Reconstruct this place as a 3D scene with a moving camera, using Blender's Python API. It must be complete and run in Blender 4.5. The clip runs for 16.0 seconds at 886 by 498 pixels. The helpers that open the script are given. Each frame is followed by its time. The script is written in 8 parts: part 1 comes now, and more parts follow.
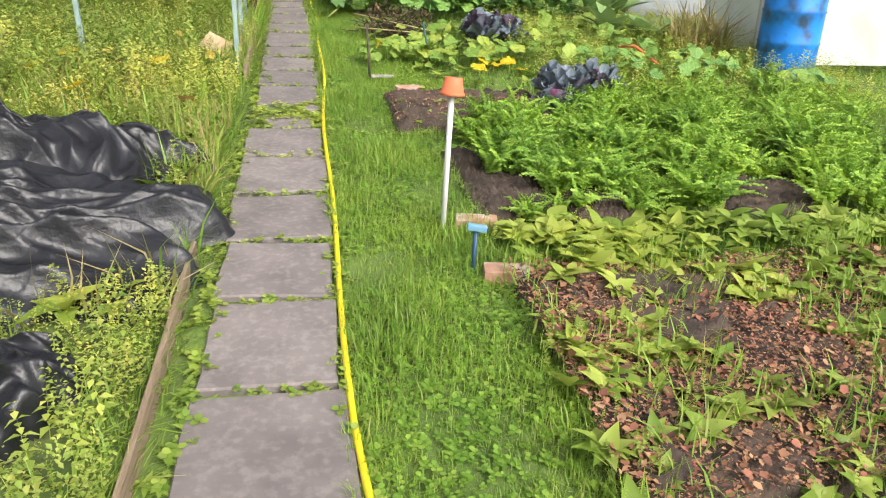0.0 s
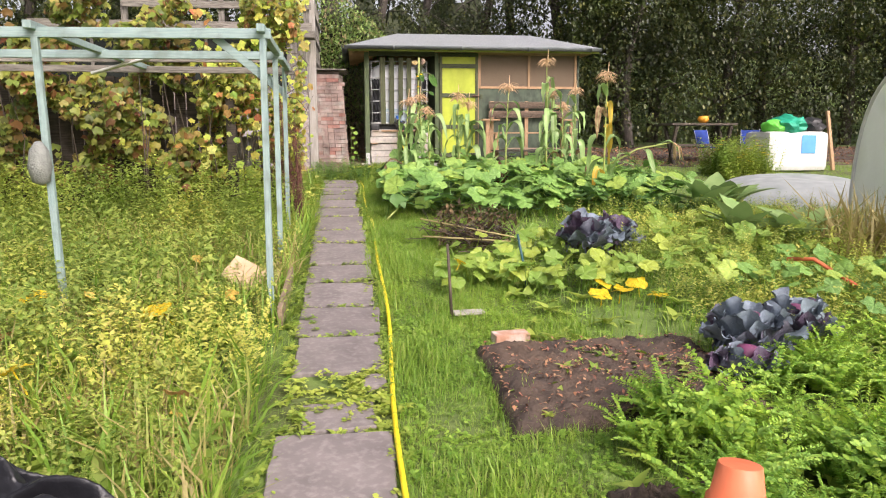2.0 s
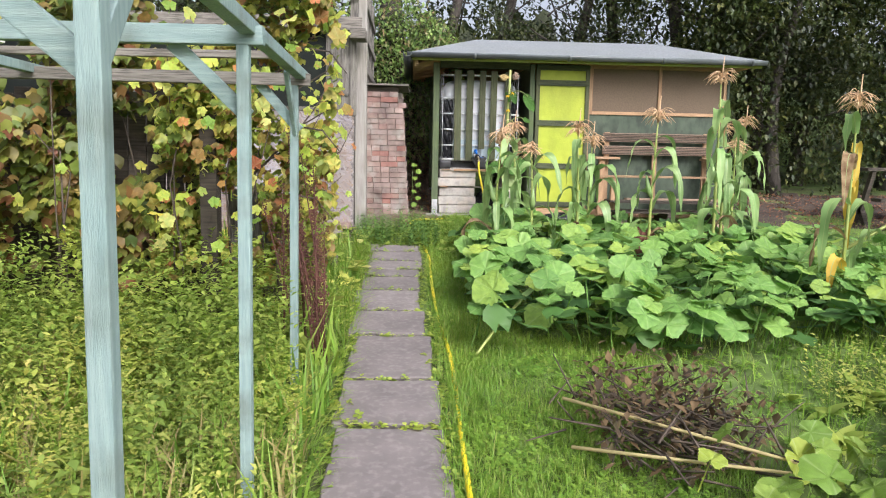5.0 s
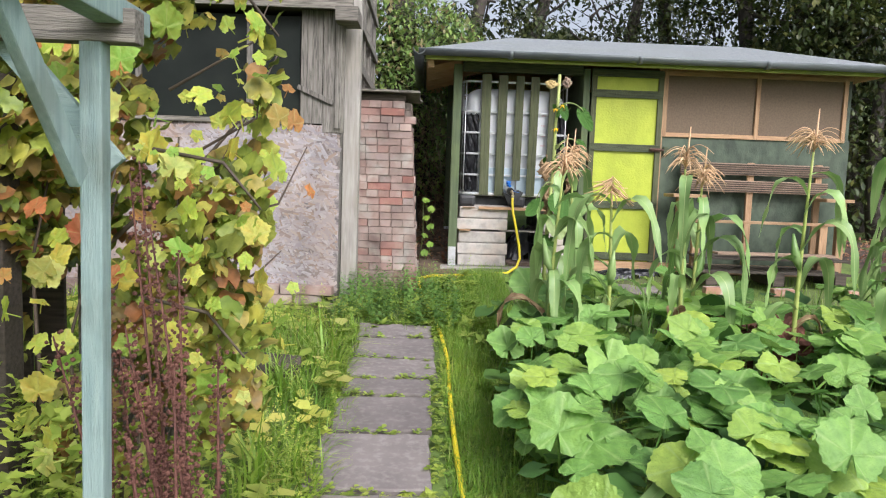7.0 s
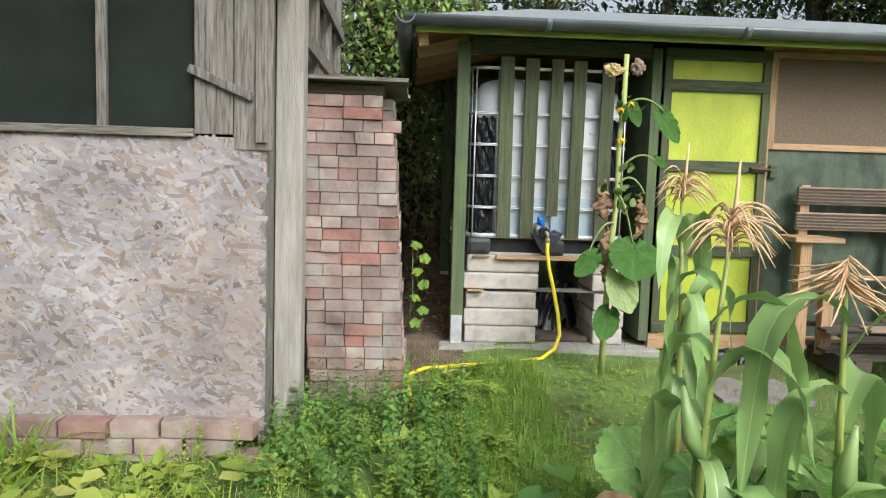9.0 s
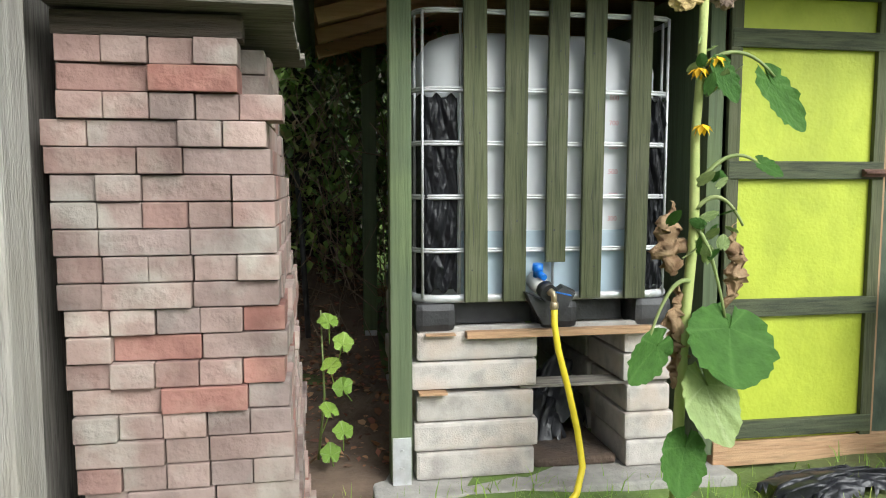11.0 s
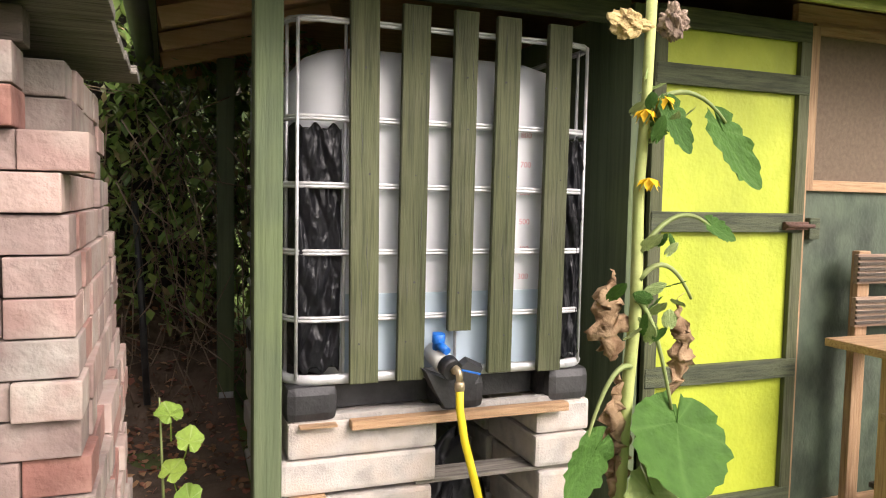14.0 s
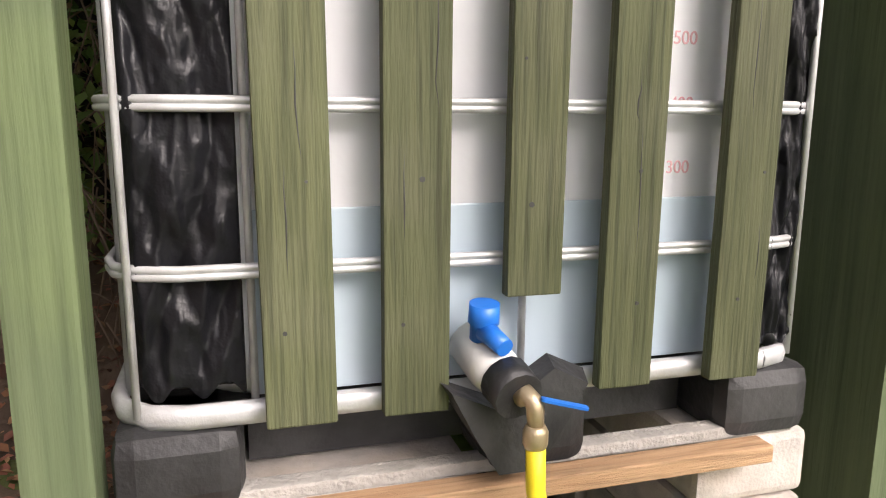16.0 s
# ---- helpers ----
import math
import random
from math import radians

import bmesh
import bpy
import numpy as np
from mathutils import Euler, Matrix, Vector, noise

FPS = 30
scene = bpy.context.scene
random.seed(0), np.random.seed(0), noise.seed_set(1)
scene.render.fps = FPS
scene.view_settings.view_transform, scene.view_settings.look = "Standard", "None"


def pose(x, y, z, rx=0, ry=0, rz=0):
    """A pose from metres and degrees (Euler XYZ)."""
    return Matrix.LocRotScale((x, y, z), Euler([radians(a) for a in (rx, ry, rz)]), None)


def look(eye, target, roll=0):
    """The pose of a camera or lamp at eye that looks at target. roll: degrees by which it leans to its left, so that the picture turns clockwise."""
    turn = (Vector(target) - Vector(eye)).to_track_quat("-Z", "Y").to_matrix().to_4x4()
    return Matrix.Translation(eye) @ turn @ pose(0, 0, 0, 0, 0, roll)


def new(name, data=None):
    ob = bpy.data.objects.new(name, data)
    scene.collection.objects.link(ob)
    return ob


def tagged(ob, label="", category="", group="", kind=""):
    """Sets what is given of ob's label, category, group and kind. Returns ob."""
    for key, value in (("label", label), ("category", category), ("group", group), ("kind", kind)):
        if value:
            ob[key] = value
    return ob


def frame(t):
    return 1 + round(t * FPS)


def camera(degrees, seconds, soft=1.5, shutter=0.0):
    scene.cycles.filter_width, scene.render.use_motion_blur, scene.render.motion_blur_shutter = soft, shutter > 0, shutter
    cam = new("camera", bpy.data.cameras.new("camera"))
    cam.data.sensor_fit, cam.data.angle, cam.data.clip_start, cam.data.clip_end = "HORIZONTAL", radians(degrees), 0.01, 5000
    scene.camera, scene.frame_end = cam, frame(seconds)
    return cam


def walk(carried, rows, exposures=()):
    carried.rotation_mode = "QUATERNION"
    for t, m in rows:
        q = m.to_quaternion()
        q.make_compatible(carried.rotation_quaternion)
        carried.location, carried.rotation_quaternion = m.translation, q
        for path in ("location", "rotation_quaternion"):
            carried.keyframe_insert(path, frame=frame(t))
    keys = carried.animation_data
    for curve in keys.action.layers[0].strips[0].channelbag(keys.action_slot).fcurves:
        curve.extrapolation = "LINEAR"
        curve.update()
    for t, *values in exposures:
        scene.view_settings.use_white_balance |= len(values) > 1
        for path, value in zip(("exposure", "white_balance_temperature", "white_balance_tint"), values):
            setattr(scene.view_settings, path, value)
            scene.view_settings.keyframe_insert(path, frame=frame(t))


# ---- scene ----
cam = camera(62.4, 16.0, soft=1.1)
METRES, EYE, TILT, LEAN, TURN = 14.72, 1.47, 0.0, 0.0, -10.6
ROWS = [
    (0.0, 0.0, 0.0, 0.0, 0.76, -21.78, -1.9),
    (0.5, -0.0084, 0.0331, 0.0018, 1.0, -15.98, -0.89),
    (1.0, -0.0174, 0.0668, 0.0036, 1.91, -12.06, -0.2),
    (1.5, -0.0261, 0.1041, 0.0064, 2.67, -10.2, 0.04),
    (2.0, -0.0316, 0.1411, 0.0076, 3.75, -8.79, 0.07),
    (2.5, -0.0407, 0.1808, 0.009, 4.42, -8.25, -0.12),
    (3.0, -0.0479, 0.2193, 0.0082, 5.19, -8.43, -0.3),
    (3.5, -0.0556, 0.2577, 0.0125, 6.89, -8.44, -0.46),
    (4.0, -0.0643, 0.2981, 0.017, 7.52, -8.12, -0.62),
    (6.5, -0.1031, 0.4988, 0.0321, 8.98, -5.98, -1.81),
    (7.0, -0.1103, 0.5395, 0.033, 9.07, -5.7, -2.01),
    (7.5, -0.119, 0.5783, 0.035, 9.42, -5.57, -2.03),
    (8.0, -0.1277, 0.6189, 0.0383, 8.83, -5.43, -1.96),
    (8.5, -0.1349, 0.6583, 0.0423, 8.46, -5.39, -1.96),
    (11.0, -0.164, 0.828, 0.0515, 0.98, -5.12, -0.02),
    (11.5, -0.1648, 0.8554, 0.0526, -2.2, -3.93, 0.04),
    (12.0, -0.1672, 0.8693, 0.0611, -5.86, -1.53, -0.08),
    (12.5, -0.1672, 0.8671, 0.0647, -8.11, -0.34, -0.08),
    (13.0, -0.1674, 0.8624, 0.0633, -9.58, -0.77, -0.18),
    (13.5, -0.169, 0.8594, 0.0616, -10.07, -2.0, -0.56),
    (14.0, -0.1688, 0.864, 0.0591, -9.93, -3.86, -1.15),
    (14.5, -0.167, 0.8835, 0.0553, -9.21, -5.6, -1.74),
    (15.0, -0.1622, 0.9054, 0.053, -8.13, -7.43, -1.93),
    (15.5, -0.1543, 0.929, 0.0514, -7.02, -9.17, -1.54),
    (16.0, -0.1528, 0.9518, 0.0477, -5.62, -10.75, -0.34),
]
walk(cam, [(t, pose(0, 0, EYE, TILT, LEAN, TURN) @ pose(METRES * x, METRES * y, METRES * z, 90 + pitch, roll, yaw)) for t, x, y, z, yaw, pitch, roll in ROWS],
     exposures=[(0.0, 0.74, 6500, 10), (2.0, 0.78, 6650, 20), (4.0, 0.72, 6200, 15), (6.5, 0.64, 6000, 14), (8.5, 0.54, 6050, 8), (11.0, 0.62, 6000, 5), (11.5, 0.7, 6100, 7), (12.0, 0.94, 6300, 11), (12.5, 1.04, 6750, 20), (13.0, 1.02, 6800, 20), (14.5, 0.94, 6650, 18), (16.0, 1.0, 6700, 18)])

# ---- world and sun: a bright overcast day ----
world = bpy.data.worlds.new("overcast")
scene.world = world
world.use_nodes = True
wn, wl = world.node_tree.nodes, world.node_tree.links
sky = wn.new("ShaderNodeTexSky")
sky.sky_type, sky.sun_disc = "NISHITA", False
sky.sun_elevation, sky.sun_rotation = radians(39.3), radians(153)
sky.air_density, sky.dust_density, sky.ozone_density = 1.0, 6.0, 0.5
wn["Background"].inputs["Strength"].default_value = 0.14
pale = wn.new("ShaderNodeHueSaturation")
pale.inputs["Saturation"].default_value = 0.35
wl.new(sky.outputs[0], pale.inputs["Color"])
wl.new(pale.outputs[0], wn["Background"].inputs["Color"])
sun = new("sun", bpy.data.lights.new("sun", "SUN"))
sun.data.energy, sun.data.angle, sun.data.color = 1.42, radians(28), (1.0, 0.96, 0.9)
sun.matrix_basis = look((0, 0, 20), (-7, 13.7, 20 - 12.6))

# ---- building helpers ----
LOCAL = set()
rng = np.random.default_rng(7)
R = random.Random(3)


def box(bm, x0, x1, y0, y1, z0, z1, m=None, bevel=0.0):
    """A box into bm; bevel rounds its edges."""
    made = bmesh.ops.create_cube(bm, size=1)["verts"]
    bmesh.ops.transform(bm, verts=made, matrix=Matrix.LocRotScale(((x0 + x1) / 2, (y0 + y1) / 2, (z0 + z1) / 2), None, (x1 - x0, y1 - y0, z1 - z0)))
    if bevel:
        edges = list({e for v in made for e in v.link_edges})
        out = bmesh.ops.bevel(bm, geom=edges, offset=bevel, segments=2, affect="EDGES", profile=0.6)
        made = list({v for f in out["faces"] for v in f.verts} | {v for v in made if v.is_valid})
    if m is not None:
        bmesh.ops.transform(bm, verts=made, matrix=m)
    return bm


def cube(*a, **k):
    return box(bmesh.new(), *a, **k)


def beam(a, b, w, h, bevel=0.004, bm=None, roll=0):
    """A straight timber from a to b with a section of w by h."""
    a, b = Vector(a), Vector(b)
    d = b - a
    up = Vector((0, 0, 1)) if abs(d.normalized().z) < 0.9 else Vector((0, 1, 0))
    x = d.cross(up).normalized()
    z = x.cross(d).normalized()
    m = Matrix((x, d.normalized(), z)).transposed().to_4x4()
    m.translation = (a + b) / 2
    return box(bm or bmesh.new(), -w / 2, w / 2, -d.length / 2, d.length / 2, -h / 2, h / 2, m @ pose(0, 0, 0, 0, roll, 0), bevel)


def tube(points, radii, sides=8, bm=None, caps=True):
    """A round rod along points, with a radius at each."""
    bm = bm or bmesh.new()
    pts = [Vector(p) for p in points]
    if not hasattr(radii, "__len__"):
        radii = [radii] * len(pts)
    rings, side = [], None
    for i, p in enumerate(pts):
        d = (pts[min(i + 1, len(pts) - 1)] - pts[max(i - 1, 0)]).normalized()
        if side is None:
            side = d.cross(Vector((0.3, 0.2, 1)) if abs(d.z) < 0.95 else Vector((1, 0.1, 0))).normalized()
        else:
            side = (side - d * side.dot(d)).normalized()
        o = d.cross(side)
        rings.append([bm.verts.new(p + (side * math.cos(2 * math.pi * k / sides) + o * math.sin(2 * math.pi * k / sides)) * radii[i]) for k in range(sides)])
    for a, b in zip(rings, rings[1:]):
        for k in range(sides):
            bm.faces.new((a[k], a[(k + 1) % sides], b[(k + 1) % sides], b[k])).smooth = True
    if caps:
        bm.faces.new(rings[0][::-1])
        bm.faces.new(rings[-1])
    return bm


def lathe(profile, sides=20, bm=None, centre=(0, 0, 0)):
    """A turned body from (radius, z) pairs."""
    bm = bm or bmesh.new()
    rings = [[bm.verts.new((centre[0] + r * math.cos(2 * math.pi * k / sides), centre[1] + r * math.sin(2 * math.pi * k / sides), centre[2] + z)) for k in range(sides)] for r, z in profile]
    for a, b in zip(rings, rings[1:]):
        for k in range(sides):
            bm.faces.new((a[k], a[(k + 1) % sides], b[(k + 1) % sides], b[k])).smooth = True
    return bm


def part(name, bm, material, parent=None, label=""):
    """Links a bmesh, or a mesh, as one object under a thing or a part."""
    if isinstance(bm, bmesh.types.BMesh):
        me = bpy.data.meshes.new(name)
        bmesh.ops.recalc_face_normals(bm, faces=bm.faces[:])
        bm.to_mesh(me)
        bm.free()
    else:
        me = bm
    if material and not me.materials:
        me.materials.append(material)
        if name == "leaf" and me.polygons and max(q.material_index for q in me.polygons):
            me.materials.append(m_midrib)
    ob = new(name, me)
    if parent:
        ob.parent = parent
        if parent.data is None and parent.name not in LOCAL:
            ob.matrix_parent_inverse = parent.matrix_basis.inverted()
    if label:
        ob["label"] = label
    return ob


def thing(name, loc, label, category, group="", kind="", local=False):
    """An Empty at the base of a thing. local: its parts are written round its own origin."""
    ob = new(name)
    ob.empty_display_size = 0.1
    ob.matrix_basis = Matrix.Translation(loc)
    if local:
        LOCAL.add(ob.name)
    return tagged(ob, label, category, group, kind)


def solid(name, bm, material, label, category, group="", kind=""):
    return tagged(part(name, bm, material), label, category, group, kind)


def gz(x, y):
    """The height of the ground: a garden that climbs towards the shed, with a bank behind it."""
    yc = np.clip(y, -6.0, 17.0)
    z = 0.055 * yc + 0.0012 * yc * yc
    z = z + 0.35 * np.clip((y - 17.2) / 4.0, 0, 1) + 0.25 * np.clip(y - 19.0, 0, 12)
    return z


# ---- materials ----
def mat(name, c1, c2=None, rough=0.75, scale=8.0, stretch=(1, 1, 1), bump=0.25, metal=0.0, vary=0.0, island=0.0, cols=None, trans=0.0,
        dirt=None, dirt_amount=0.5, dirt_scale=1.5, spec=0.5, detail=6.0, obj=False, fine=6.0, coat=0.0):
    """A procedural surface: a grain of c1 and c2, large stains, fine relief, and variation between pieces."""
    m = bpy.data.materials.new(name)
    m.use_nodes = True
    n, l = m.node_tree.nodes, m.node_tree.links
    b = n["Principled BSDF"]
    co = n.new("ShaderNodeTexCoord")
    mp = n.new("ShaderNodeMapping")
    mp.inputs["Scale"].default_value = stretch
    if obj:
        ge = n.new("ShaderNodeNewGeometry")
        l.new(ge.outputs["Position"], mp.inputs["Vector"])
    else:
        l.new(co.outputs["Object"], mp.inputs["Vector"])
    tex = n.new("ShaderNodeTexNoise")
    tex.inputs["Scale"].default_value, tex.inputs["Detail"].default_value = scale, detail
    l.new(mp.outputs[0], tex.inputs["Vector"])
    ramp = n.new("ShaderNodeValToRGB")
    ramp.color_ramp.elements[0].position, ramp.color_ramp.elements[1].position = 0.3, 0.7
    ramp.color_ramp.elements[0].color = (*c1, 1)
    ramp.color_ramp.elements[1].color = (*(c2 or c1), 1)
    l.new(tex.outputs[0], ramp.inputs[0])
    out = ramp.outputs[0]
    if cols:
        ge2 = n.new("ShaderNodeNewGeometry")
        cr = n.new("ShaderNodeValToRGB")
        el = cr.color_ramp.elements
        while len(el) < len(cols):
            el.new(0.5)
        for i, c in enumerate(cols):
            el[i].position, el[i].color = i / max(1, len(cols) - 1), (*c, 1)
        l.new(ge2.outputs["Random Per Island"], cr.inputs[0])
        mx = n.new("ShaderNodeMixRGB")
        mx.blend_type = "MULTIPLY"
        mx.inputs[0].default_value = 1.0
        l.new(cr.outputs[0], mx.inputs[1])
        l.new(out, mx.inputs[2])
        out = mx.outputs[0]
    if dirt:
        t2 = n.new("ShaderNodeTexNoise")
        t2.inputs["Scale"].default_value, t2.inputs["Detail"].default_value = dirt_scale, 8.0
        l.new(mp.outputs[0] if obj else co.outputs["Object"], t2.inputs["Vector"])
        r2 = n.new("ShaderNodeValToRGB")
        r2.color_ramp.elements[0].position, r2.color_ramp.elements[1].position = 0.48, 0.68
        r2.color_ramp.elements[0].color, r2.color_ramp.elements[1].color = (0, 0, 0, 1), (dirt_amount,) * 3 + (1,)
        l.new(t2.outputs[0], r2.inputs[0])
        mx = n.new("ShaderNodeMixRGB")
        l.new(r2.outputs[0], mx.inputs[0])
        l.new(out, mx.inputs[1])
        mx.inputs[2].default_value = (*dirt, 1)
        out = mx.outputs[0]
    for amount, source in ((vary, "obj"), (island, "isl")):
        if amount:
            q = n.new("ShaderNodeObjectInfo") if source == "obj" else n.new("ShaderNodeNewGeometry")
            mr = n.new("ShaderNodeMapRange")
            mr.inputs["To Min"].default_value, mr.inputs["To Max"].default_value = 1 - amount, 1 + amount
            l.new(q.outputs["Random" if source == "obj" else "Random Per Island"], mr.inputs["Value"])
            hs = n.new("ShaderNodeHueSaturation")
            l.new(mr.outputs[0], hs.inputs["Value"])
            l.new(out, hs.inputs["Color"])
            out = hs.outputs[0]
    l.new(out, b.inputs["Base Color"])
    b.inputs["Roughness"].default_value, b.inputs["Metallic"].default_value = rough, metal
    b.inputs["Specular IOR Level"].default_value = spec
    b.inputs["Coat Weight"].default_value = coat
    if bump:
        t3 = n.new("ShaderNodeTexNoise")
        t3.inputs["Scale"].default_value, t3.inputs["Detail"].default_value = scale * fine, 4.0
        l.new(mp.outputs[0], t3.inputs["Vector"])
        bp = n.new("ShaderNodeBump")
        bp.inputs["Strength"].default_value, bp.inputs["Distance"].default_value = bump, 0.01
        l.new(t3.outputs[0], bp.inputs["Height"])
        l.new(bp.outputs[0], b.inputs["Normal"])
    if trans:
        tr = n.new("ShaderNodeBsdfTranslucent")
        l.new(out, tr.inputs["Color"])
        mix = n.new("ShaderNodeMixShader")
        mix.inputs[0].default_value = trans
        l.new(b.outputs[0], mix.inputs[1])
        l.new(tr.outputs[0], mix.inputs[2])
        l.new(mix.outputs[0], n["Material Output"].inputs["Surface"])
    return m


def streaks(m, stretch, amount=0.55, scale=9.0):
    """Dark splits and weather streaks that run with the grain."""
    n, l = m.node_tree.nodes, m.node_tree.links
    b = n["Principled BSDF"]
    src = b.inputs["Base Color"].links[0].from_socket
    ge, mp, tx, rp, mx = (n.new("ShaderNode" + q) for q in ("NewGeometry", "Mapping", "TexNoise", "ValToRGB", "MixRGB"))
    mp.inputs["Scale"].default_value = stretch
    tx.inputs["Scale"].default_value, tx.inputs["Detail"].default_value = scale, 9.0
    rp.color_ramp.elements[0].position, rp.color_ramp.elements[1].position = 0.34, 0.52
    rp.color_ramp.elements[0].color, rp.color_ramp.elements[1].color = (1 - amount,) * 3 + (1,), (1, 1, 1, 1)
    mx.blend_type, mx.inputs[0].default_value = "MULTIPLY", 1.0
    l.new(ge.outputs["Position"], mp.inputs["Vector"])
    l.new(mp.outputs[0], tx.inputs["Vector"])
    l.new(tx.outputs[0], rp.inputs[0])
    l.new(src, mx.inputs[1])
    l.new(rp.outputs[0], mx.inputs[2])
    l.new(mx.outputs[0], b.inputs["Base Color"])


VERT, ALONG = (14, 14, 0.9), (0.9, 14, 14)
m_soil = mat("soil", (0.035, 0.025, 0.02), (0.1, 0.07, 0.052), 0.95, 9, bump=1.0, dirt=(0.13, 0.085, 0.055), dirt_scale=3)
m_earth = mat("weedy_earth", (0.08, 0.125, 0.03), (0.16, 0.24, 0.05), 0.95, 6, bump=0.9, dirt=(0.085, 0.07, 0.035), dirt_scale=1.2, dirt_amount=0.6)
m_slab = mat("concrete_slab", (0.15, 0.128, 0.124), (0.225, 0.195, 0.186), 0.85, 5, bump=0.35, vary=0.12, dirt=(0.42, 0.39, 0.36), dirt_scale=30, dirt_amount=0.24, obj=True)
m_green = mat("green_stain", (0.068, 0.077, 0.038), (0.097, 0.106, 0.054), 0.7, 3, VERT, 0.35, vary=0.14, dirt=(0.12, 0.12, 0.08), dirt_scale=9, dirt_amount=0.3, spec=0.25)
m_post = mat("mossy_green_post", (0.078, 0.105, 0.055), (0.11, 0.138, 0.075), 0.68, 2.5, (9, 9, 0.6), 0.25, vary=0.1, dirt=(0.13, 0.17, 0.07), dirt_scale=2.5, dirt_amount=0.6, spec=0.25)
m_green_x = mat("green_stain_rail", (0.045, 0.056, 0.028), (0.09, 0.105, 0.05), 0.7, 6, ALONG, 0.5, vary=0.12)
m_dkgreen = mat("dark_green_board", (0.036, 0.054, 0.034), (0.072, 0.1, 0.062), 0.65, 5, (3, 3, 2), 0.3, dirt=(0.09, 0.115, 0.075), dirt_scale=5)
m_lime = mat("lime_paint", (0.36, 0.42, 0.03), (0.43, 0.49, 0.04), 0.6, 10, bump=0.35, dirt=(0.3, 0.37, 0.02), dirt_scale=4)
m_wood = mat("raw_softwood", (0.33, 0.19, 0.1), (0.46, 0.3, 0.17), 0.75, 6, ALONG, 0.4, vary=0.15)
m_woodv = mat("raw_softwood_post", (0.33, 0.19, 0.1), (0.46, 0.3, 0.17), 0.75, 6, VERT, 0.4, vary=0.15)
m_grey = mat("grey_weathered_wood", (0.135, 0.122, 0.105), (0.265, 0.245, 0.215), 0.9, 5, VERT, 0.6, vary=0.15, dirt=(0.14, 0.13, 0.1), dirt_scale=3)
m_greyx = mat("grey_weathered_rail", (0.14, 0.125, 0.105), (0.28, 0.255, 0.22), 0.9, 5, ALONG, 0.6, vary=0.15, dirt=(0.14, 0.13, 0.1), dirt_scale=3)
m_darkwood = mat("dark_old_wood", (0.04, 0.033, 0.026), (0.1, 0.08, 0.06), 0.9, 5, ALONG, 0.6, vary=0.2)
m_teal = mat("teal_painted_wood", (0.2, 0.29, 0.28), (0.3, 0.39, 0.37), 0.7, 7, VERT, 0.4, vary=0.1, dirt=(0.1, 0.11, 0.08), dirt_scale=6)
m_tealx = mat("teal_painted_rail", (0.2, 0.29, 0.28), (0.3, 0.39, 0.37), 0.7, 7, ALONG, 0.4, vary=0.1, dirt=(0.1, 0.11, 0.08), dirt_scale=6)
m_roof = mat("roofing_felt", (0.2, 0.215, 0.225), (0.28, 0.3, 0.31), 0.8, 30, bump=0.4, dirt=(0.22, 0.24, 0.22), dirt_scale=2)
m_gutter = mat("grey_plastic", (0.1, 0.115, 0.12), (0.14, 0.155, 0.16), 0.4, 6, bump=0.05, dirt=(0.07, 0.08, 0.07), dirt_scale=4)
m_steel = mat("galvanised_steel", (0.47, 0.48, 0.49), (0.6, 0.61, 0.62), 0.45, 30, bump=0.1, metal=0.4, dirt=(0.35, 0.34, 0.32), dirt_scale=14)
m_block = mat("pale_concrete_block", (0.41, 0.38, 0.345), (0.49, 0.46, 0.425), 0.95, 25, bump=0.3, vary=0.06, dirt=(0.45, 0.33, 0.24), dirt_scale=6, dirt_amount=0.4)
m_concrete = mat("grey_concrete", (0.27, 0.26, 0.24), (0.38, 0.36, 0.33), 0.95, 18, bump=0.6, dirt=(0.17, 0.15, 0.12), dirt_scale=3)
m_black = mat("black_plastic", (0.012, 0.012, 0.013), (0.03, 0.03, 0.032), 0.5, 12, bump=0.2, dirt=(0.1, 0.1, 0.1), dirt_scale=7, dirt_amount=0.4)
m_sheet = mat("black_polythene", (0.01, 0.01, 0.012), (0.022, 0.023, 0.028), 0.36, 5, bump=0.8, fine=4, spec=0.42)
m_yellow = mat("yellow_hose", (0.75, 0.58, 0.01), (0.82, 0.66, 0.03), 0.45, 20, bump=0.1)
m_blue = mat("blue_plastic", (0.01, 0.14, 0.55), (0.02, 0.18, 0.62), 0.4, 6, bump=0.05)
m_barrel = mat("scuffed_blue_drum", (0.01, 0.2, 0.72), (0.015, 0.25, 0.8), 0.45, 6, bump=0.05, dirt=(0.03, 0.06, 0.1), dirt_scale=5, dirt_amount=0.95)
m_terra = mat("orange_plastic_pot", (0.6, 0.13, 0.05), (0.68, 0.18, 0.08), 0.5, 8, bump=0.1)
m_white = mat("white_plastic", (0.55, 0.55, 0.53), (0.64, 0.64, 0.62), 0.5, 9, bump=0.1, dirt=(0.5, 0.48, 0.42), dirt_scale=4)
m_bark = mat("bark", (0.03, 0.025, 0.02), (0.085, 0.072, 0.06), 0.95, 5, (6, 6, 1), 1.0, vary=0.25)
m_film = mat("clouded_polythene", (0.84, 0.86, 0.85), (0.9, 0.92, 0.91), 0.35, 3, bump=0.3, trans=0.4, dirt=(0.5, 0.5, 0.44), dirt_scale=1.5)

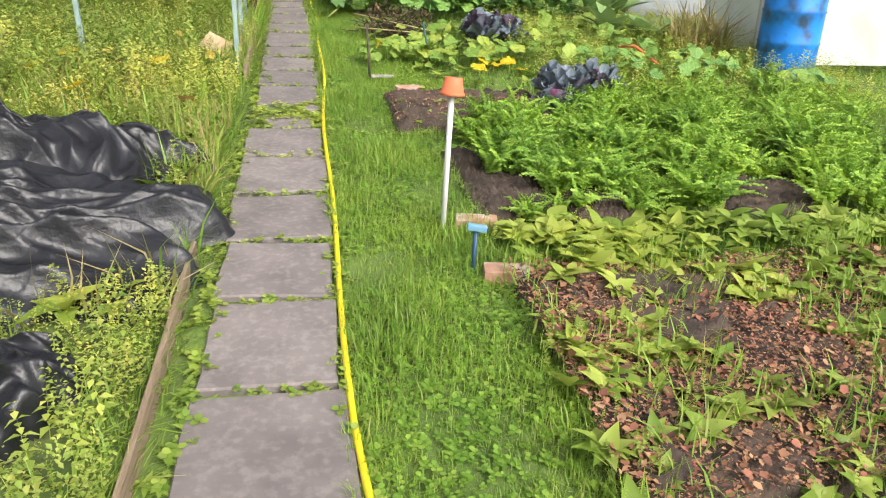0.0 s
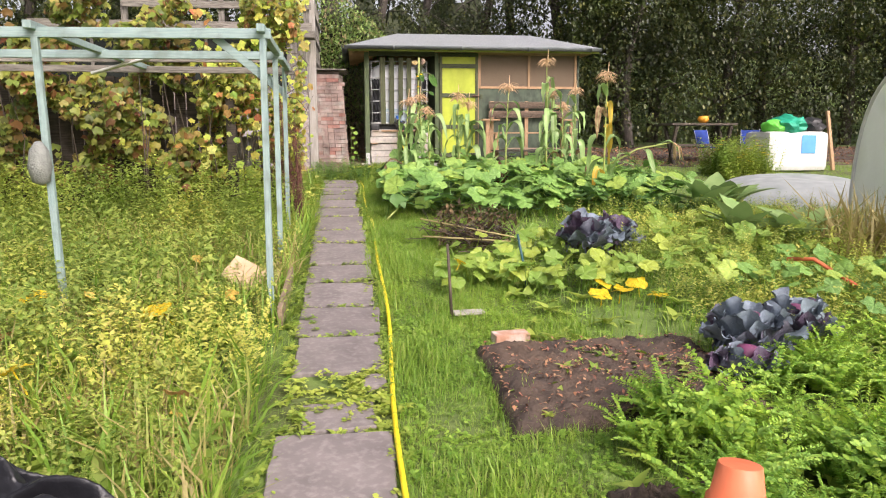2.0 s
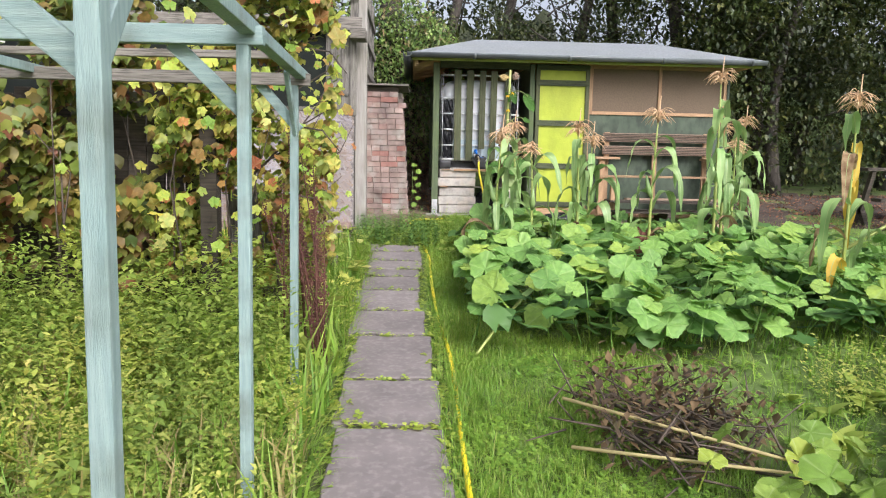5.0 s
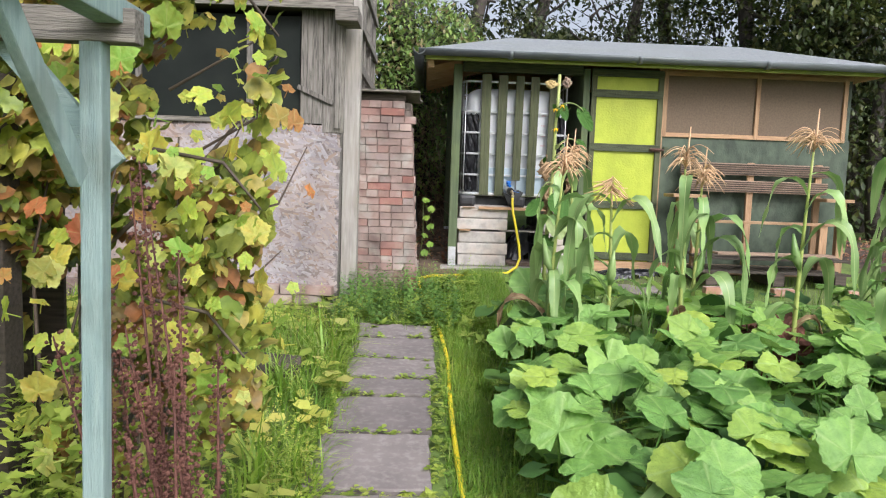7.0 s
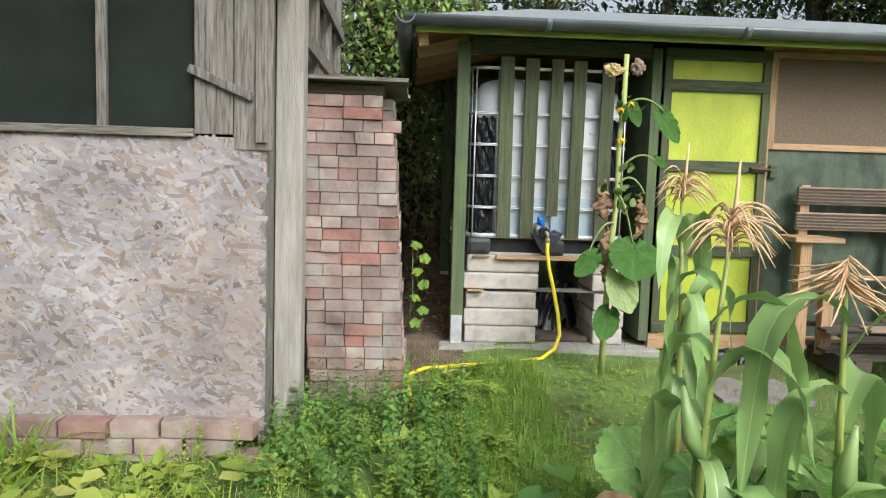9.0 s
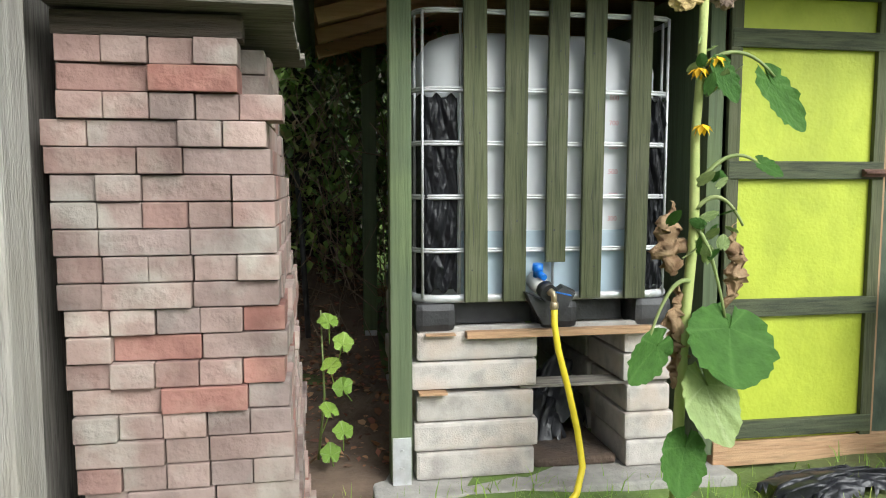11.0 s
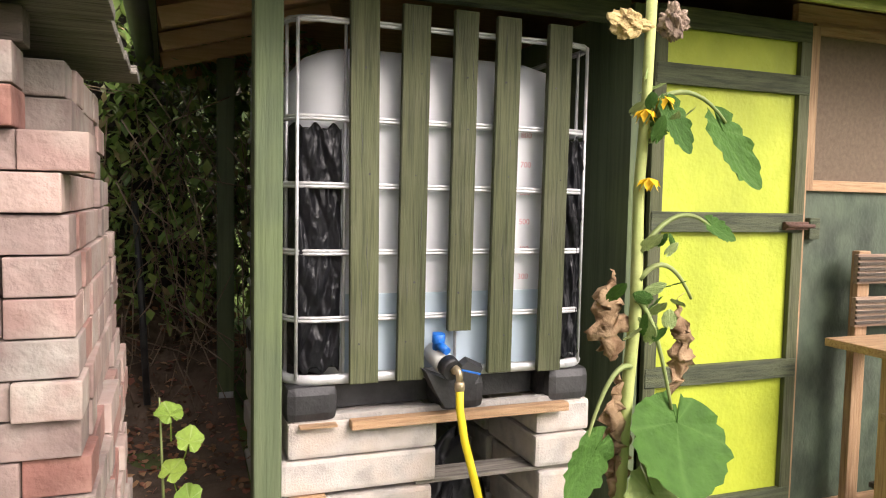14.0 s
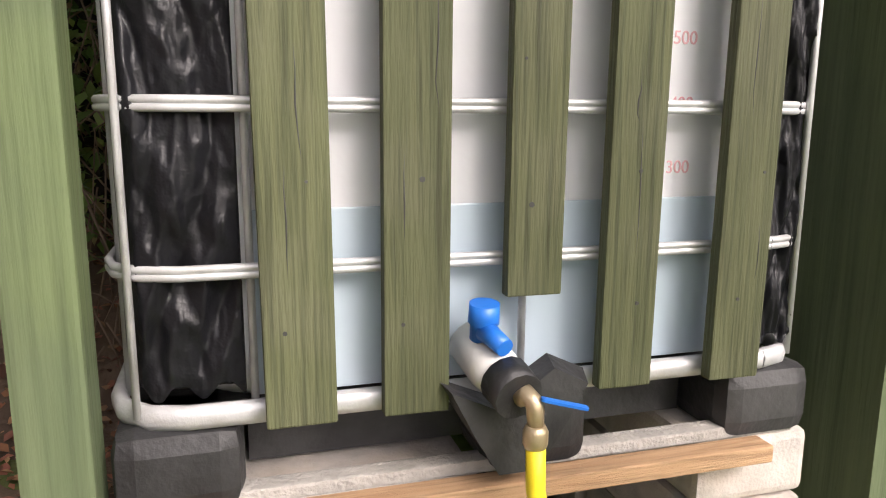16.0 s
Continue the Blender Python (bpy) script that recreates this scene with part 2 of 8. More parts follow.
streaks(m_green, (22, 22, 0.7), 0.4, 6)
streaks(m_post, (18, 18, 0.5), 0.22, 4)
for m_, st_ in ((m_green_x, ALONG), (m_grey, VERT), (m_greyx, ALONG), ):
    streaks(m_, st_)
streaks(m_wood, ALONG, 0.3)
streaks(m_woodv, VERT, 0.3)
streaks(m_lime, (1.2, 1.2, 0.6), 0.16, 5)
streaks(m_dkgreen, (1.5, 1.5, 1.0), 0.45, 6)
streaks(m_block, (1, 1, 1), 0.25, 12)

# ---- the ground ----
def sheet(name, xs, ys, zf, material):
    X, Y = np.meshgrid(xs, ys)
    Z = zf(X, Y)
    v = np.stack([X, Y, Z], -1).reshape(-1, 3)
    nx, ny = len(xs), len(ys)
    i = np.arange(nx * ny).reshape(ny, nx)
    f = np.stack([i[:-1, :-1], i[:-1, 1:], i[1:, 1:], i[1:, :-1]], -1).reshape(-1, 4)
    me = bpy.data.meshes.new(name)
    me.from_pydata(v.tolist(), [], f.tolist())
    me.polygons.foreach_set("use_smooth", [True] * len(f))
    return part(name, me, material)


def rough_ground(x, y):
    bumps = 0.025 * np.sin(3.1 * x + 1.3 * y) * np.sin(2.3 * y - 0.9 * x) + 0.012 * np.sin(9 * x + 4 * y) * np.sin(7.7 * y)
    bumps = np.where((x > -0.7) & (x < 0.25), 0.15 * bumps - 0.012, bumps)
    return gz(x, y) + np.where((np.abs(x) < 14) & (y < 16), bumps, 0)


near = np.arange(-14, 14.01, 0.2)
gx = np.concatenate([[-900, -300, -100, -40, -20], near, [20, 40, 100, 300, 900]])
gy = np.concatenate([[-900, -300, -60, -20, -10, -7], np.arange(-6, 24, 0.2), [25, 27, 31, 40, 100, 300, 900]])
ground = tagged(sheet("ground", gx, gy, rough_ground, m_earth), "weedy brown garden soil sloping gently upwards", "ground", kind="structure")

# ---- the shed with its open bay ----
SY, SZ = 15.05, 1.1
shed = thing("garden_shed", (2.0, SY + 0.9, SZ), "dark green wooden shed with hipped felt roof and lime door", "shed")
DZ0, DZ1 = 1.2, 3.0
XB, XD0, XD1, XE = 1.42, 1.42, 2.09, 3.92
BACK = SY + 2.0
part("wall_panel", cube(XD1, XE, SY, SY + 0.03, DZ0 + 0.0, 2.42, bevel=0.003), m_dkgreen, shed, "dark green board below the covered window")
part("wall_panel", cube(XE - 0.03, XE, SY + 0.03, BACK, DZ0, 3.02), m_dkgreen, shed)
part("wall_panel", cube(1.34, 1.40, SY - 0.01, BACK, DZ0 - 0.05, 3.0), m_post, shed, "dark green wall beside the tank bay")
part("wall_panel", cube(1.40, XE - 0.03, BACK - 0.03, BACK, DZ0, 3.02), m_dkgreen, shed)
part("wall_panel", cube(2.05, XE, SY + 0.002, SY + 0.03, 2.985, 3.08), m_wood, shed, "reddish timber head beam")
part("sill_beam", cube(XD0 - 0.02, XE, SY - 0.02, SY + 0.05, DZ0 - 0.1, DZ0, bevel=0.005), m_wood, shed, "reddish timber sill")
door = part("door", cube(XD0 + 0.04, XD1 - 0.02, SY - 0.005, SY + 0.02, DZ0, DZ1 - 0.02), m_lime, shed, "lime yellow painted door with green battens")
for z in (DZ0 + 0.05, 1.74, 2.28, 2.78, DZ1 - 0.03):
    part("batten", cube(XD0, XD1, SY - 0.03, SY - 0.006, z - 0.035, z + 0.035, bevel=0.004), m_green_x, door)
for x in (XD0 + 0.02, XD1 - 0.02):
    part("batten", cube(x - 0.025, x + 0.025, SY - 0.026, SY - 0.004, DZ0, DZ1, bevel=0.003), m_green, door)
WX = (2.12, 3.0, 3.84)
win = part("window_screen", cube(WX[0], WX[-1], SY + 0.002, SY + 0.012, 2.44, 2.98), mat("brown_mesh_screen", (0.12, 0.085, 0.055), (0.16, 0.115, 0.075), 0.8, 60, bump=0.3), shed, "brown mesh over the window")
for x in WX:
    part("frame_upright", cube(x - 0.02, x + 0.02, SY - 0.02, SY + 0.002, 2.40, 3.0, bevel=0.003), m_woodv, win)
for z in (2.42, 2.99):
    part("frame_rail", cube(WX[0], WX[-1], SY - 0.018, SY + 0.0, z - 0.02, z + 0.02, bevel=0.003), m_wood, win)

# hipped roof with eaves
ex0, ex1, ey0, ey1, ez = -0.16, 4.16, SY - 0.32, BACK + 0.4, 3.06
bm = bmesh.new()
ym = (ey0 + ey1) / 2
ridge = 0.37
for dz, flip in ((0.02, False), (-0.02, True)):
    c = [bm.verts.new((x, y, ez + dz)) for x, y in ((ex0, ey0), (ex1, ey0), (ex1, ey1), (ex0, ey1))]
    r = [bm.verts.new((x, ym, ez + ridge + dz)) for x in (ex0 + 0.9, ex1 - 0.9)]
    for f in ((c[0], c[1], r[1], r[0]), (c[1], c[2], r[1]), (c[2], c[3], r[0], r[1]), (c[3], c[0], r[0])):
        bm.faces.new(f[::-1] if flip else f)
    if flip:
        for k in range(4):
            bm.faces.new((top[k], top[(k + 1) % 4], c[(k + 1) % 4], c[k]))
    top = c
roof = part("roof", bm, m_roof, shed, "grey felt hipped roof")
m_ply = mat("roof_boards", (0.55, 0.35, 0.18), (0.7, 0.48, 0.27), 0.8, 5, ALONG, 0.4)
bm = bmesh.new()
c = [bm.verts.new((x, y, ez - 0.045)) for x, y in ((ex0 + 0.02, ey0 + 0.02), (ex1 - 0.02, ey0 + 0.02), (ex1 - 0.02, ey1 - 0.02), (ex0 + 0.02, ey1 - 0.02))]
r = [bm.verts.new((x, ym, ez + ridge - 0.09)) for x in (ex0 + 0.9, ex1 - 0.9)]
for f in ((c[0], c[1], r[1], r[0]), (c[1], c[2], r[1]), (c[2], c[3], r[0], r[1]), (c[3], c[0], r[0])):
    bm.faces.new(f)
bmesh.ops.solidify(bm, geom=bm.faces[:], thickness=0.012)
part("roof_boarding", bm, m_ply, roof, "brown boards under the roof")


def gutter(a, b):
    a, b = Vector(a), Vector(b)
    bm = bmesh.new()
    d = (b - a).normalized()
    s = Vector((0, 0, 1)).cross(d)
    rows = []
    for p in (a, b):
        rows.append([bm.verts.new(p + s * (rr * math.cos(t)) + Vector((0, 0, rr * math.sin(t)))) for rr in (0.055, 0.049) for t in np.linspace(math.pi, 2 * math.pi, 10)])
    n = 20
    order = list(range(10)) + list(range(19, 9, -1))
    for k in range(n):
        i, j = order[k], order[(k + 1) % n]
        bm.faces.new((rows[0][i], rows[0][j], rows[1][j], rows[1][i])).smooth = True
    bm.faces.new([rows[0][i] for i in order][::-1])
    bm.faces.new([rows[1][i] for i in order])
    return bm


part("gutter", gutter((ex0 - 0.05, ey0 - 0.045, ez + 0.005), (ex1 + 0.02, ey0 - 0.045, ez + 0.005)), m_gutter, roof, "grey plastic gutter")
part("gutter", gutter((ex0 - 0.045, ey1, ez + 0.005), (ex0 - 0.045, ey0 - 0.1, ez + 0.005)), m_gutter, roof)
for x in (0.6, 1.75, 2.9, 4.0):
    bm = gutter((x - 0.02, ey0 - 0.045, ez + 0.003), (x + 0.02, ey0 - 0.045, ez + 0.003))
    bmesh.ops.transform(bm, verts=bm.verts[:], matrix=Matrix.Translation((x, ey0 - 0.045, ez)) @ Matrix.Diagonal((1, 1.14, 1.14, 1)) @ Matrix.Translation((-x, -ey0 + 0.045, -ez)))
    part("gutter_clip", bm, m_gutter, roof)
m_fascia = mat("lime_stained_fascia", (0.2, 0.24, 0.04), (0.32, 0.37, 0.06), 0.7, 6, ALONG, 0.4, dirt=(0.1, 0.12, 0.05), dirt_scale=4)
part("fascia", cube(ex0 + 0.012, ex1, ey0 + 0.012, ey0 + 0.03, ez - 0.075, ez - 0.03), m_fascia, roof, "lime green fascia board")
part("fascia", cube(ex0 + 0.0, ex0 + 0.02, ey0 + 0.035, ey1, ez - 0.1, ez - 0.03), m_green_x, roof)
for y in np.arange(ey0 + 0.15, ey1, 0.45):
    xr = ex0 + min(0.85, 0.6 * min(y - ey0, ey1 - y))
    part("rafter", beam((ex0 + 0.03, y, ez - 0.1), (xr, y, ez - 0.12 + 0.3 * (xr - ex0)), 0.045, 0.07), m_ply, roof)
part("plate_beam", cube(0.205, 1.335, SY + 0.005, SY + 0.06, 2.94, 3.03, bevel=0.004), m_green_x, shed, "dark green timber wall plate")
for y, zb in ((SY, 1.12), (SY + 1.62, 1.2)):
    post = part("corner_post", cube(0.12, 0.2, y, y + 0.08, zb, 3.0, bevel=0.006), m_post, shed)
    part("post_shoe", cube(0.125, 0.195, y - 0.008, y - 0.002, zb - 0.04, zb + 0.17, bevel=0.002), m_steel, post)
    for z in (zb + 0.05, zb + 0.12):
        part("bolt", tube([(0.16, y - 0.016, z), (0.16, y - 0.005, z)], 0.008), m_steel, post)

# ---- the water tank in the bay ----
TX0, TX1, TY0, TY1, TZ0, TZ1 = 0.215, 1.225, SY + 0.03, SY + 1.2, 1.8, 2.85
tank = thing("water_tank", (0.78, SY + 0.6, 1.64), "white plastic water tank in a steel cage on a pallet", "water tank")
m_tank = mat("milky_polyethylene", (0.78, 0.8, 0.83), (0.85, 0.87, 0.89), 0.35, 3, bump=0.12, trans=0.35)
bm = bmesh.new()
stack_, count_ = [], 48
for zq, inset in ((TZ0 - 0.01, 0.05), (TZ0 + 0.03, 0.008), (TZ0 + 0.08, 0.0), (2.3, 0.0), (2.66, 0.0), (2.72, 0.012), (2.77, 0.045), (2.8, 0.1), (2.815, 0.2)):
    x0_, x1_, y0_, y1_ = TX0 + 0.032 + inset, TX1 - 0.032 - inset, TY0 + 0.029 + inset, TY1 - 0.03 - inset
    rc = 0.13
    loop_ = []
    for cx_, cy_, a0 in ((x1_ - rc, y0_ + rc, -90), (x1_ - rc, y1_ - rc, 0), (x0_ + rc, y1_ - rc, 90), (x0_ + rc, y0_ + rc, 180)):
        for k in range(12):
            t_ = radians(a0 + 90 * k / 11)
            loop_.append(bm.verts.new((cx_ + rc * math.cos(t_), cy_ + rc * math.sin(t_), zq)))
    stack_.append(loop_)
for a_, b_ in zip(stack_, stack_[1:]):
    for k in range(count_):
        bm.faces.new((a_[k], a_[(k + 1) % count_], b_[(k + 1) % count_], b_[k]))
bm.faces.new(stack_[-1])
bm.faces.new(stack_[0][::-1])
for f in bm.faces:
    f.smooth = True
part("bottle", bm, m_tank, tank, "milky white bottle, a quarter full")


def ring(z, r, flat=1.0):
    """A bar bent round the tank; flat presses it into a band."""
    c = 0.09
    pts = []
    for cx, cy, a0 in ((TX1 - c, TY0 + c, -90), (TX1 - c, TY1 - c, 0), (TX0 + c, TY1 - c, 90), (TX0 + c, TY0 + c, 180)):
        for a in (0, 30, 60, 90):
            t = radians(a0 + a)
            pts.append((cx + c * math.cos(t), cy + c * math.sin(t), z))
    bm = tube(pts + [pts[0]], r, 8, caps=False)
    bmesh.ops.transform(bm, verts=bm.verts[:], matrix=Matrix.Translation((0, 0, z)) @ Matrix.Diagonal((1, 1, flat, 1)) @ Matrix.Translation((0, 0, -z)))
    return bm


cage = part("cage", ring(TZ0, 0.011, 1.5), m_steel, tank, "galvanised tubular cage")
for z in (1.98, 2.178, 2.375, 2.57, TZ1):
    part("cage_bar", ring(z - 0.0045, 0.0055), m_steel, cage)
    part("cage_bar", ring(z + 0.0045, 0.0055), m_steel, cage)
for x in (0.245, 0.385, 0.6, 0.745, 0.89, 1.06, 1.195):
    for y in (TY0 + 0.012, TY1 - 0.012):
        part("cage_bar", tube([(x, y, TZ0), (x, y, TZ1)], 0.0055, 6), m_steel, cage)
for y in np.linspace(TY0 + 0.1, TY1 - 0.1, 6):
    for x in (TX0 + 0.012, TX1 - 0.012):
        part("cage_bar", tube([(x, y, TZ0), (x, y, TZ1)], 0.0055, 6), m_steel, cage)
pallet = part("pallet", cube(TX0 + 0.01, TX1 - 0.01, TY0 + 0.07, TY1, TZ0 - 0.03, TZ0 - 0.012, bevel=0.005), m_black, tank, "black plastic and steel pallet")
for x in (TX0, (TX0 + TX1) / 2 - 0.03, TX1 - 0.15):
    for y in (TY0 + 0.0, TY1 - 0.14):
        part("pallet_foot", cube(x - 0.004, x + 0.154, y - 0.014, y + 0.14, TZ0 - 0.126, TZ0 - 0.012, bevel=0.03), m_black, pallet)
part("pallet_runner", cube(TX0 + 0.02, TX1 - 0.02, TY0 - 0.005, TY0 + 0.03, TZ0 - 0.125, TZ0 - 0.105, bevel=0.004), m_concrete, pallet)
# Added black box: stands in for the shade of the hollow between the feet.
part("pallet_core", cube(TX0 + 0.16, TX1 - 0.16, TY0 + 0.1, TY1 - 0.1, 1.686, 1.765), m_black, pallet)
# slats nailed over the front
for x, z0, z1, tilt, wd in ((0.434, 1.79, 2.915, -0.5, 0.086), (0.585, 1.79, 2.91, 0.2, 0.085), (0.743, 1.935, 2.91, 0.3, 0.076), (0.884, 1.795, 2.905, 0.4, 0.08), (1.063, 1.79, 2.9, 0.5, 0.082)):
    slat = part("slat", cube(-wd / 2, wd / 2, -0.011, 0.011, -(z1 - z0) / 2, (z1 - z0) / 2, pose(x, TY0 - 0.03, (z0 + z1) / 2, 0, tilt, 0), 0.003), m_green, tank, "green stained wooden slat")
    for z in (z0 + 0.12, z0 + 0.3, z0 + 0.62, z1 - 0.2):
        xn = x + R.uniform(-0.025, 0.025)
        if R.random() < 0.6:
            xc = x + R.uniform(-0.03, 0.03)
            zc, lc = z + R.uniform(0.0, 0.1), R.uniform(0.06, 0.2)
            part("split", tube([(xc + R.gauss(0, 0.0015), TY0 - 0.0405, zc + lc * f) for f in (0, 0.25, 0.5, 0.75, 1.0)], [0.0004, 0.0012, 0.0016, 0.0011, 0.0004], 4), m_black, slat)
        part("nail_hole", tube([(xn, TY0 - 0.0425, z), (xn, TY0 - 0.038, z)], R.uniform(0.002, 0.004), 6), m_black, slat)

# plinth of blocks under the tank
slab_base = solid("plinth_slab", cube(0.05, 1.45, SY - 0.12, SY + 1.3, 0.98, 1.11, bevel=0.01), m_concrete, "grey concrete slab under the block piers", "slab")
tagged(part("soil_fill", cube(0.69, 1.03, SY + 0.06, SY + 1.28, 1.112, 1.15, bevel=0.015), m_soil, None), "dark soil heaped between the block piers", "soil", kind="structure")
for px, w in ((0.21, 0.47), (1.04, 0.2)):
    for k in range(5):
        for j in range(3):
            z = 1.112 + k * 0.111 + (0.013 if k > 2 else 0)
            solid("concrete_block", cube(px + R.uniform(-0.012, 0.01), px + w + R.uniform(-0.012, 0.012), SY + 0.02 + R.uniform(-0.008, 0.008) + j * 0.4, SY + 0.40 + j * 0.4, z, z + 0.107, bevel=0.014), m_block, "pale concrete block in a dry stacked pier", "block", "blocks under the tank")
for x0_, x1_, z0_, z1_ in ((0.25, 0.36, 1.668, 1.674), (0.225, 0.33, 1.446, 1.456)):
    solid("shim", cube(x0_, x1_, SY - 0.015, SY + 0.1, z0_, z1_), m_wood, "thin softwood shim between the blocks", "shim")
solid("plank", cube(0.62, 1.22, SY + 0.03, SY + 0.14, 1.446, 1.457), m_greyx, "thin grey board bridging the block piers", "board")
solid("plank", cube(0.4, 1.13, SY - 0.025, SY + 0.015, 1.655, 1.682, bevel=0.003), m_wood, "raw softwood board under the pallet", "board")

# ---- stack of paving bricks ----
PX0, PX1, PY0, PY1 = -0.7, -0.235, 14.14, 14.85
pile = thing("brick_stack", ((PX0 + PX1) / 2, PY0 + 0.3, 0.98), "tall dry stack of reddish grey paving bricks", "brick stack")


m_paver = mat("paving_brick", (0.242, 0.172, 0.155), (0.37, 0.285, 0.262), 0.9, 7, bump=0.7, cols=None, dirt=(0.42, 0.4, 0.36), dirt_scale=9, dirt_amount=0.65, obj=True)
n, l = m_paver.node_tree.nodes, m_paver.node_tree.links
oi, cr, mx = n.new("ShaderNodeObjectInfo"), n.new("ShaderNodeValToRGB"), n.new("ShaderNodeMixRGB")
for k, c in enumerate(((0.98, 0.58, 0.5), (0.72, 0.7, 0.67), (1.0, 0.96, 0.92), (0.78, 0.79, 0.78), (1.2, 1.18, 1.12), (0.92, 0.8, 0.76))):
    if k > 1:
        cr.color_ramp.elements.new(k / 5)
    cr.color_ramp.elements[k].position, cr.color_ramp.elements[k].color = k / 5, (*c, 1)
mx.blend_type, mx.inputs[0].default_value = "MULTIPLY", 1.0
b = n["Principled BSDF"]
src = b.inputs["Base Color"].links[0].from_socket
l.new(oi.outputs["Random"], cr.inputs[0])
l.new(src, mx.inputs[1])
l.new(cr.outputs[0], mx.inputs[2])
l.new(mx.outputs[0], b.inputs["Base Color"])


streaks(m_paver, (1, 1, 0.6), 0.42, 5)


def brick_mesh(lx, ly, lz, name="brick"):
    me = bpy.data.meshes.new(name)
    bm = cube(-lx / 2, lx / 2, -ly / 2, ly / 2, -lz / 2, lz / 2, bevel=0.003)
    bm.to_mesh(me)
    bm.free()
    me.materials.append(m_paver)
    return me


# ---- the shack ----
HX, HY = -0.75, 13.5
shack = thing("wooden_shack", (-2.2, HY + 0.8, 0.95), "grey weathered shack clad in particle board with dark windows", "shack")
m_osb = mat("particle_board", (0.22, 0.192, 0.19), (0.32, 0.285, 0.285), 0.9, 4, (1, 1, 1), 0.5, dirt=(0.27, 0.19, 0.12), dirt_scale=1.6, dirt_amount=0.6)
n, l = m_osb.node_tree.nodes, m_osb.node_tree.links
b = n["Principled BSDF"]
src = b.inputs["Base Color"].links[0].from_socket
tc = n.new("ShaderNodeTexCoord")
for cell, fx, fz in ((8.0, 8, 36), (12.0, 11, 48), (5.0, 6, 28)):
    big, vr, ml, mp, vo, mx, rp = (n.new("ShaderNode" + q) for q in ("TexVoronoi", "VectorRotate", "Math", "Mapping", "TexVoronoi", "MixRGB", "MapRange"))
    big.inputs["Scale"].default_value = cell
    big.inputs["Randomness"].default_value = 1.0
    ml.operation = "MULTIPLY"
    ml.inputs[1].default_value = 9.0
    vr.rotation_type = "Y_AXIS"
    mp.inputs["Scale"].default_value = (fx, 5, fz)
    vo.inputs["Scale"].default_value = 1.0
    l.new(tc.outputs["Object"], big.inputs["Vector"])
    l.new(big.outputs["Color"], ml.inputs[0])
    l.new(ml.outputs[0], vr.inputs["Angle"])
    l.new(tc.outputs["Object"], vr.inputs["Vector"])
    l.new(vr.outputs[0], mp.inputs["Vector"])
    l.new(mp.outputs[0], vo.inputs["Vector"])
    rp.inputs["To Min"].default_value, rp.inputs["To Max"].default_value = 0.62, 1.32
    l.new(vo.outputs["Color"], rp.inputs["Value"])
    mx.blend_type, mx.inputs[0].default_value = "MULTIPLY", 1.0
    l.new(src, mx.inputs[1])
    l.new(rp.outputs[0], mx.inputs[2])
    src = mx.outputs[0]
l.new(src, b.inputs["Base Color"])
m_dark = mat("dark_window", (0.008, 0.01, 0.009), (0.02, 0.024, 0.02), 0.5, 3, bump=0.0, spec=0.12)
part("wall_panel", cube(-2.85, HX, HY, HY + 0.02, 1.06, 2.29, bevel=0.003), m_osb, shack, "bleached particle board wall")
part("wall_panel", cube(-4.6, -2.855, HY, HY + 0.02, 1.06, 2.29, bevel=0.003), m_darkwood, shack, "dark old boards")
flakes = []
for k in range(20):
    a, wd = R.gauss(0, 0.7), R.uniform(0.14, 0.34)
    q_ = np.array([(-0.5, -wd * R.uniform(0.4, 0.6)), (0.5 * R.uniform(0.8, 1), -wd * 0.5), (0.5, wd * R.uniform(0.1, 0.5)), (-0.5 * R.uniform(0.75, 1), wd * 0.5)])
    q_ = q_ @ np.array([(math.cos(a), math.sin(a)), (-math.sin(a), math.cos(a))])
    flakes.append((np.stack([q_[:, 0], np.full(4, -0.0006), q_[:, 1]], -1), np.array([(0, 1, 2), (0, 2, 3)])))
FLAKES = 8500
m_flake = mat("bleached_flakes", (0.66, 0.64, 0.65), (1.2, 1.19, 1.2), 0.92, 2.6, bump=0, dirt=(0.28, 0.18, 0.12), dirt_scale=1.3, dirt_amount=0.6, cols=((0.35, 0.325, 0.33), (0.28, 0.255, 0.26), (0.41, 0.385, 0.39), (0.33, 0.25, 0.19), (0.19, 0.165, 0.165), (0.38, 0.33, 0.29), (0.31, 0.285, 0.3), (0.43, 0.41, 0.415), (0.25, 0.22, 0.22)), obj=True)
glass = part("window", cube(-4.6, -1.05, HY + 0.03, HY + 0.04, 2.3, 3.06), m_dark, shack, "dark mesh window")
for x in (-1.41, -2.2, -3.0, -3.8):
    part("mullion", cube(x - 0.02, x + 0.02, HY, HY + 0.028, 2.3, 3.06, bevel=0.003), m_grey, glass)
part("sill", cube(-4.6, -1.04, HY - 0.025, HY + 0.028, 2.285, 2.32, bevel=0.004), m_greyx, glass)
for k, x in enumerate((-1.04, -0.88)):
    part("cladding_board", cube(x, x + 0.155, HY - 0.003 - 0.006 * k, HY + 0.026, 2.3 - 0.06 * k, 3.2, bevel=0.004), m_grey, shack)
part("cladding_board", cube(-0.79, -0.745, HY - 0.028, HY - 0.004, 2.27, 3.3, bevel=0.004), m_grey, shack, "loose grey upright board")
part("brace", beam((-1.06, HY - 0.016, 2.56), (-0.8, HY - 0.024, 2.45), 0.016, 0.035), m_grey, shack)
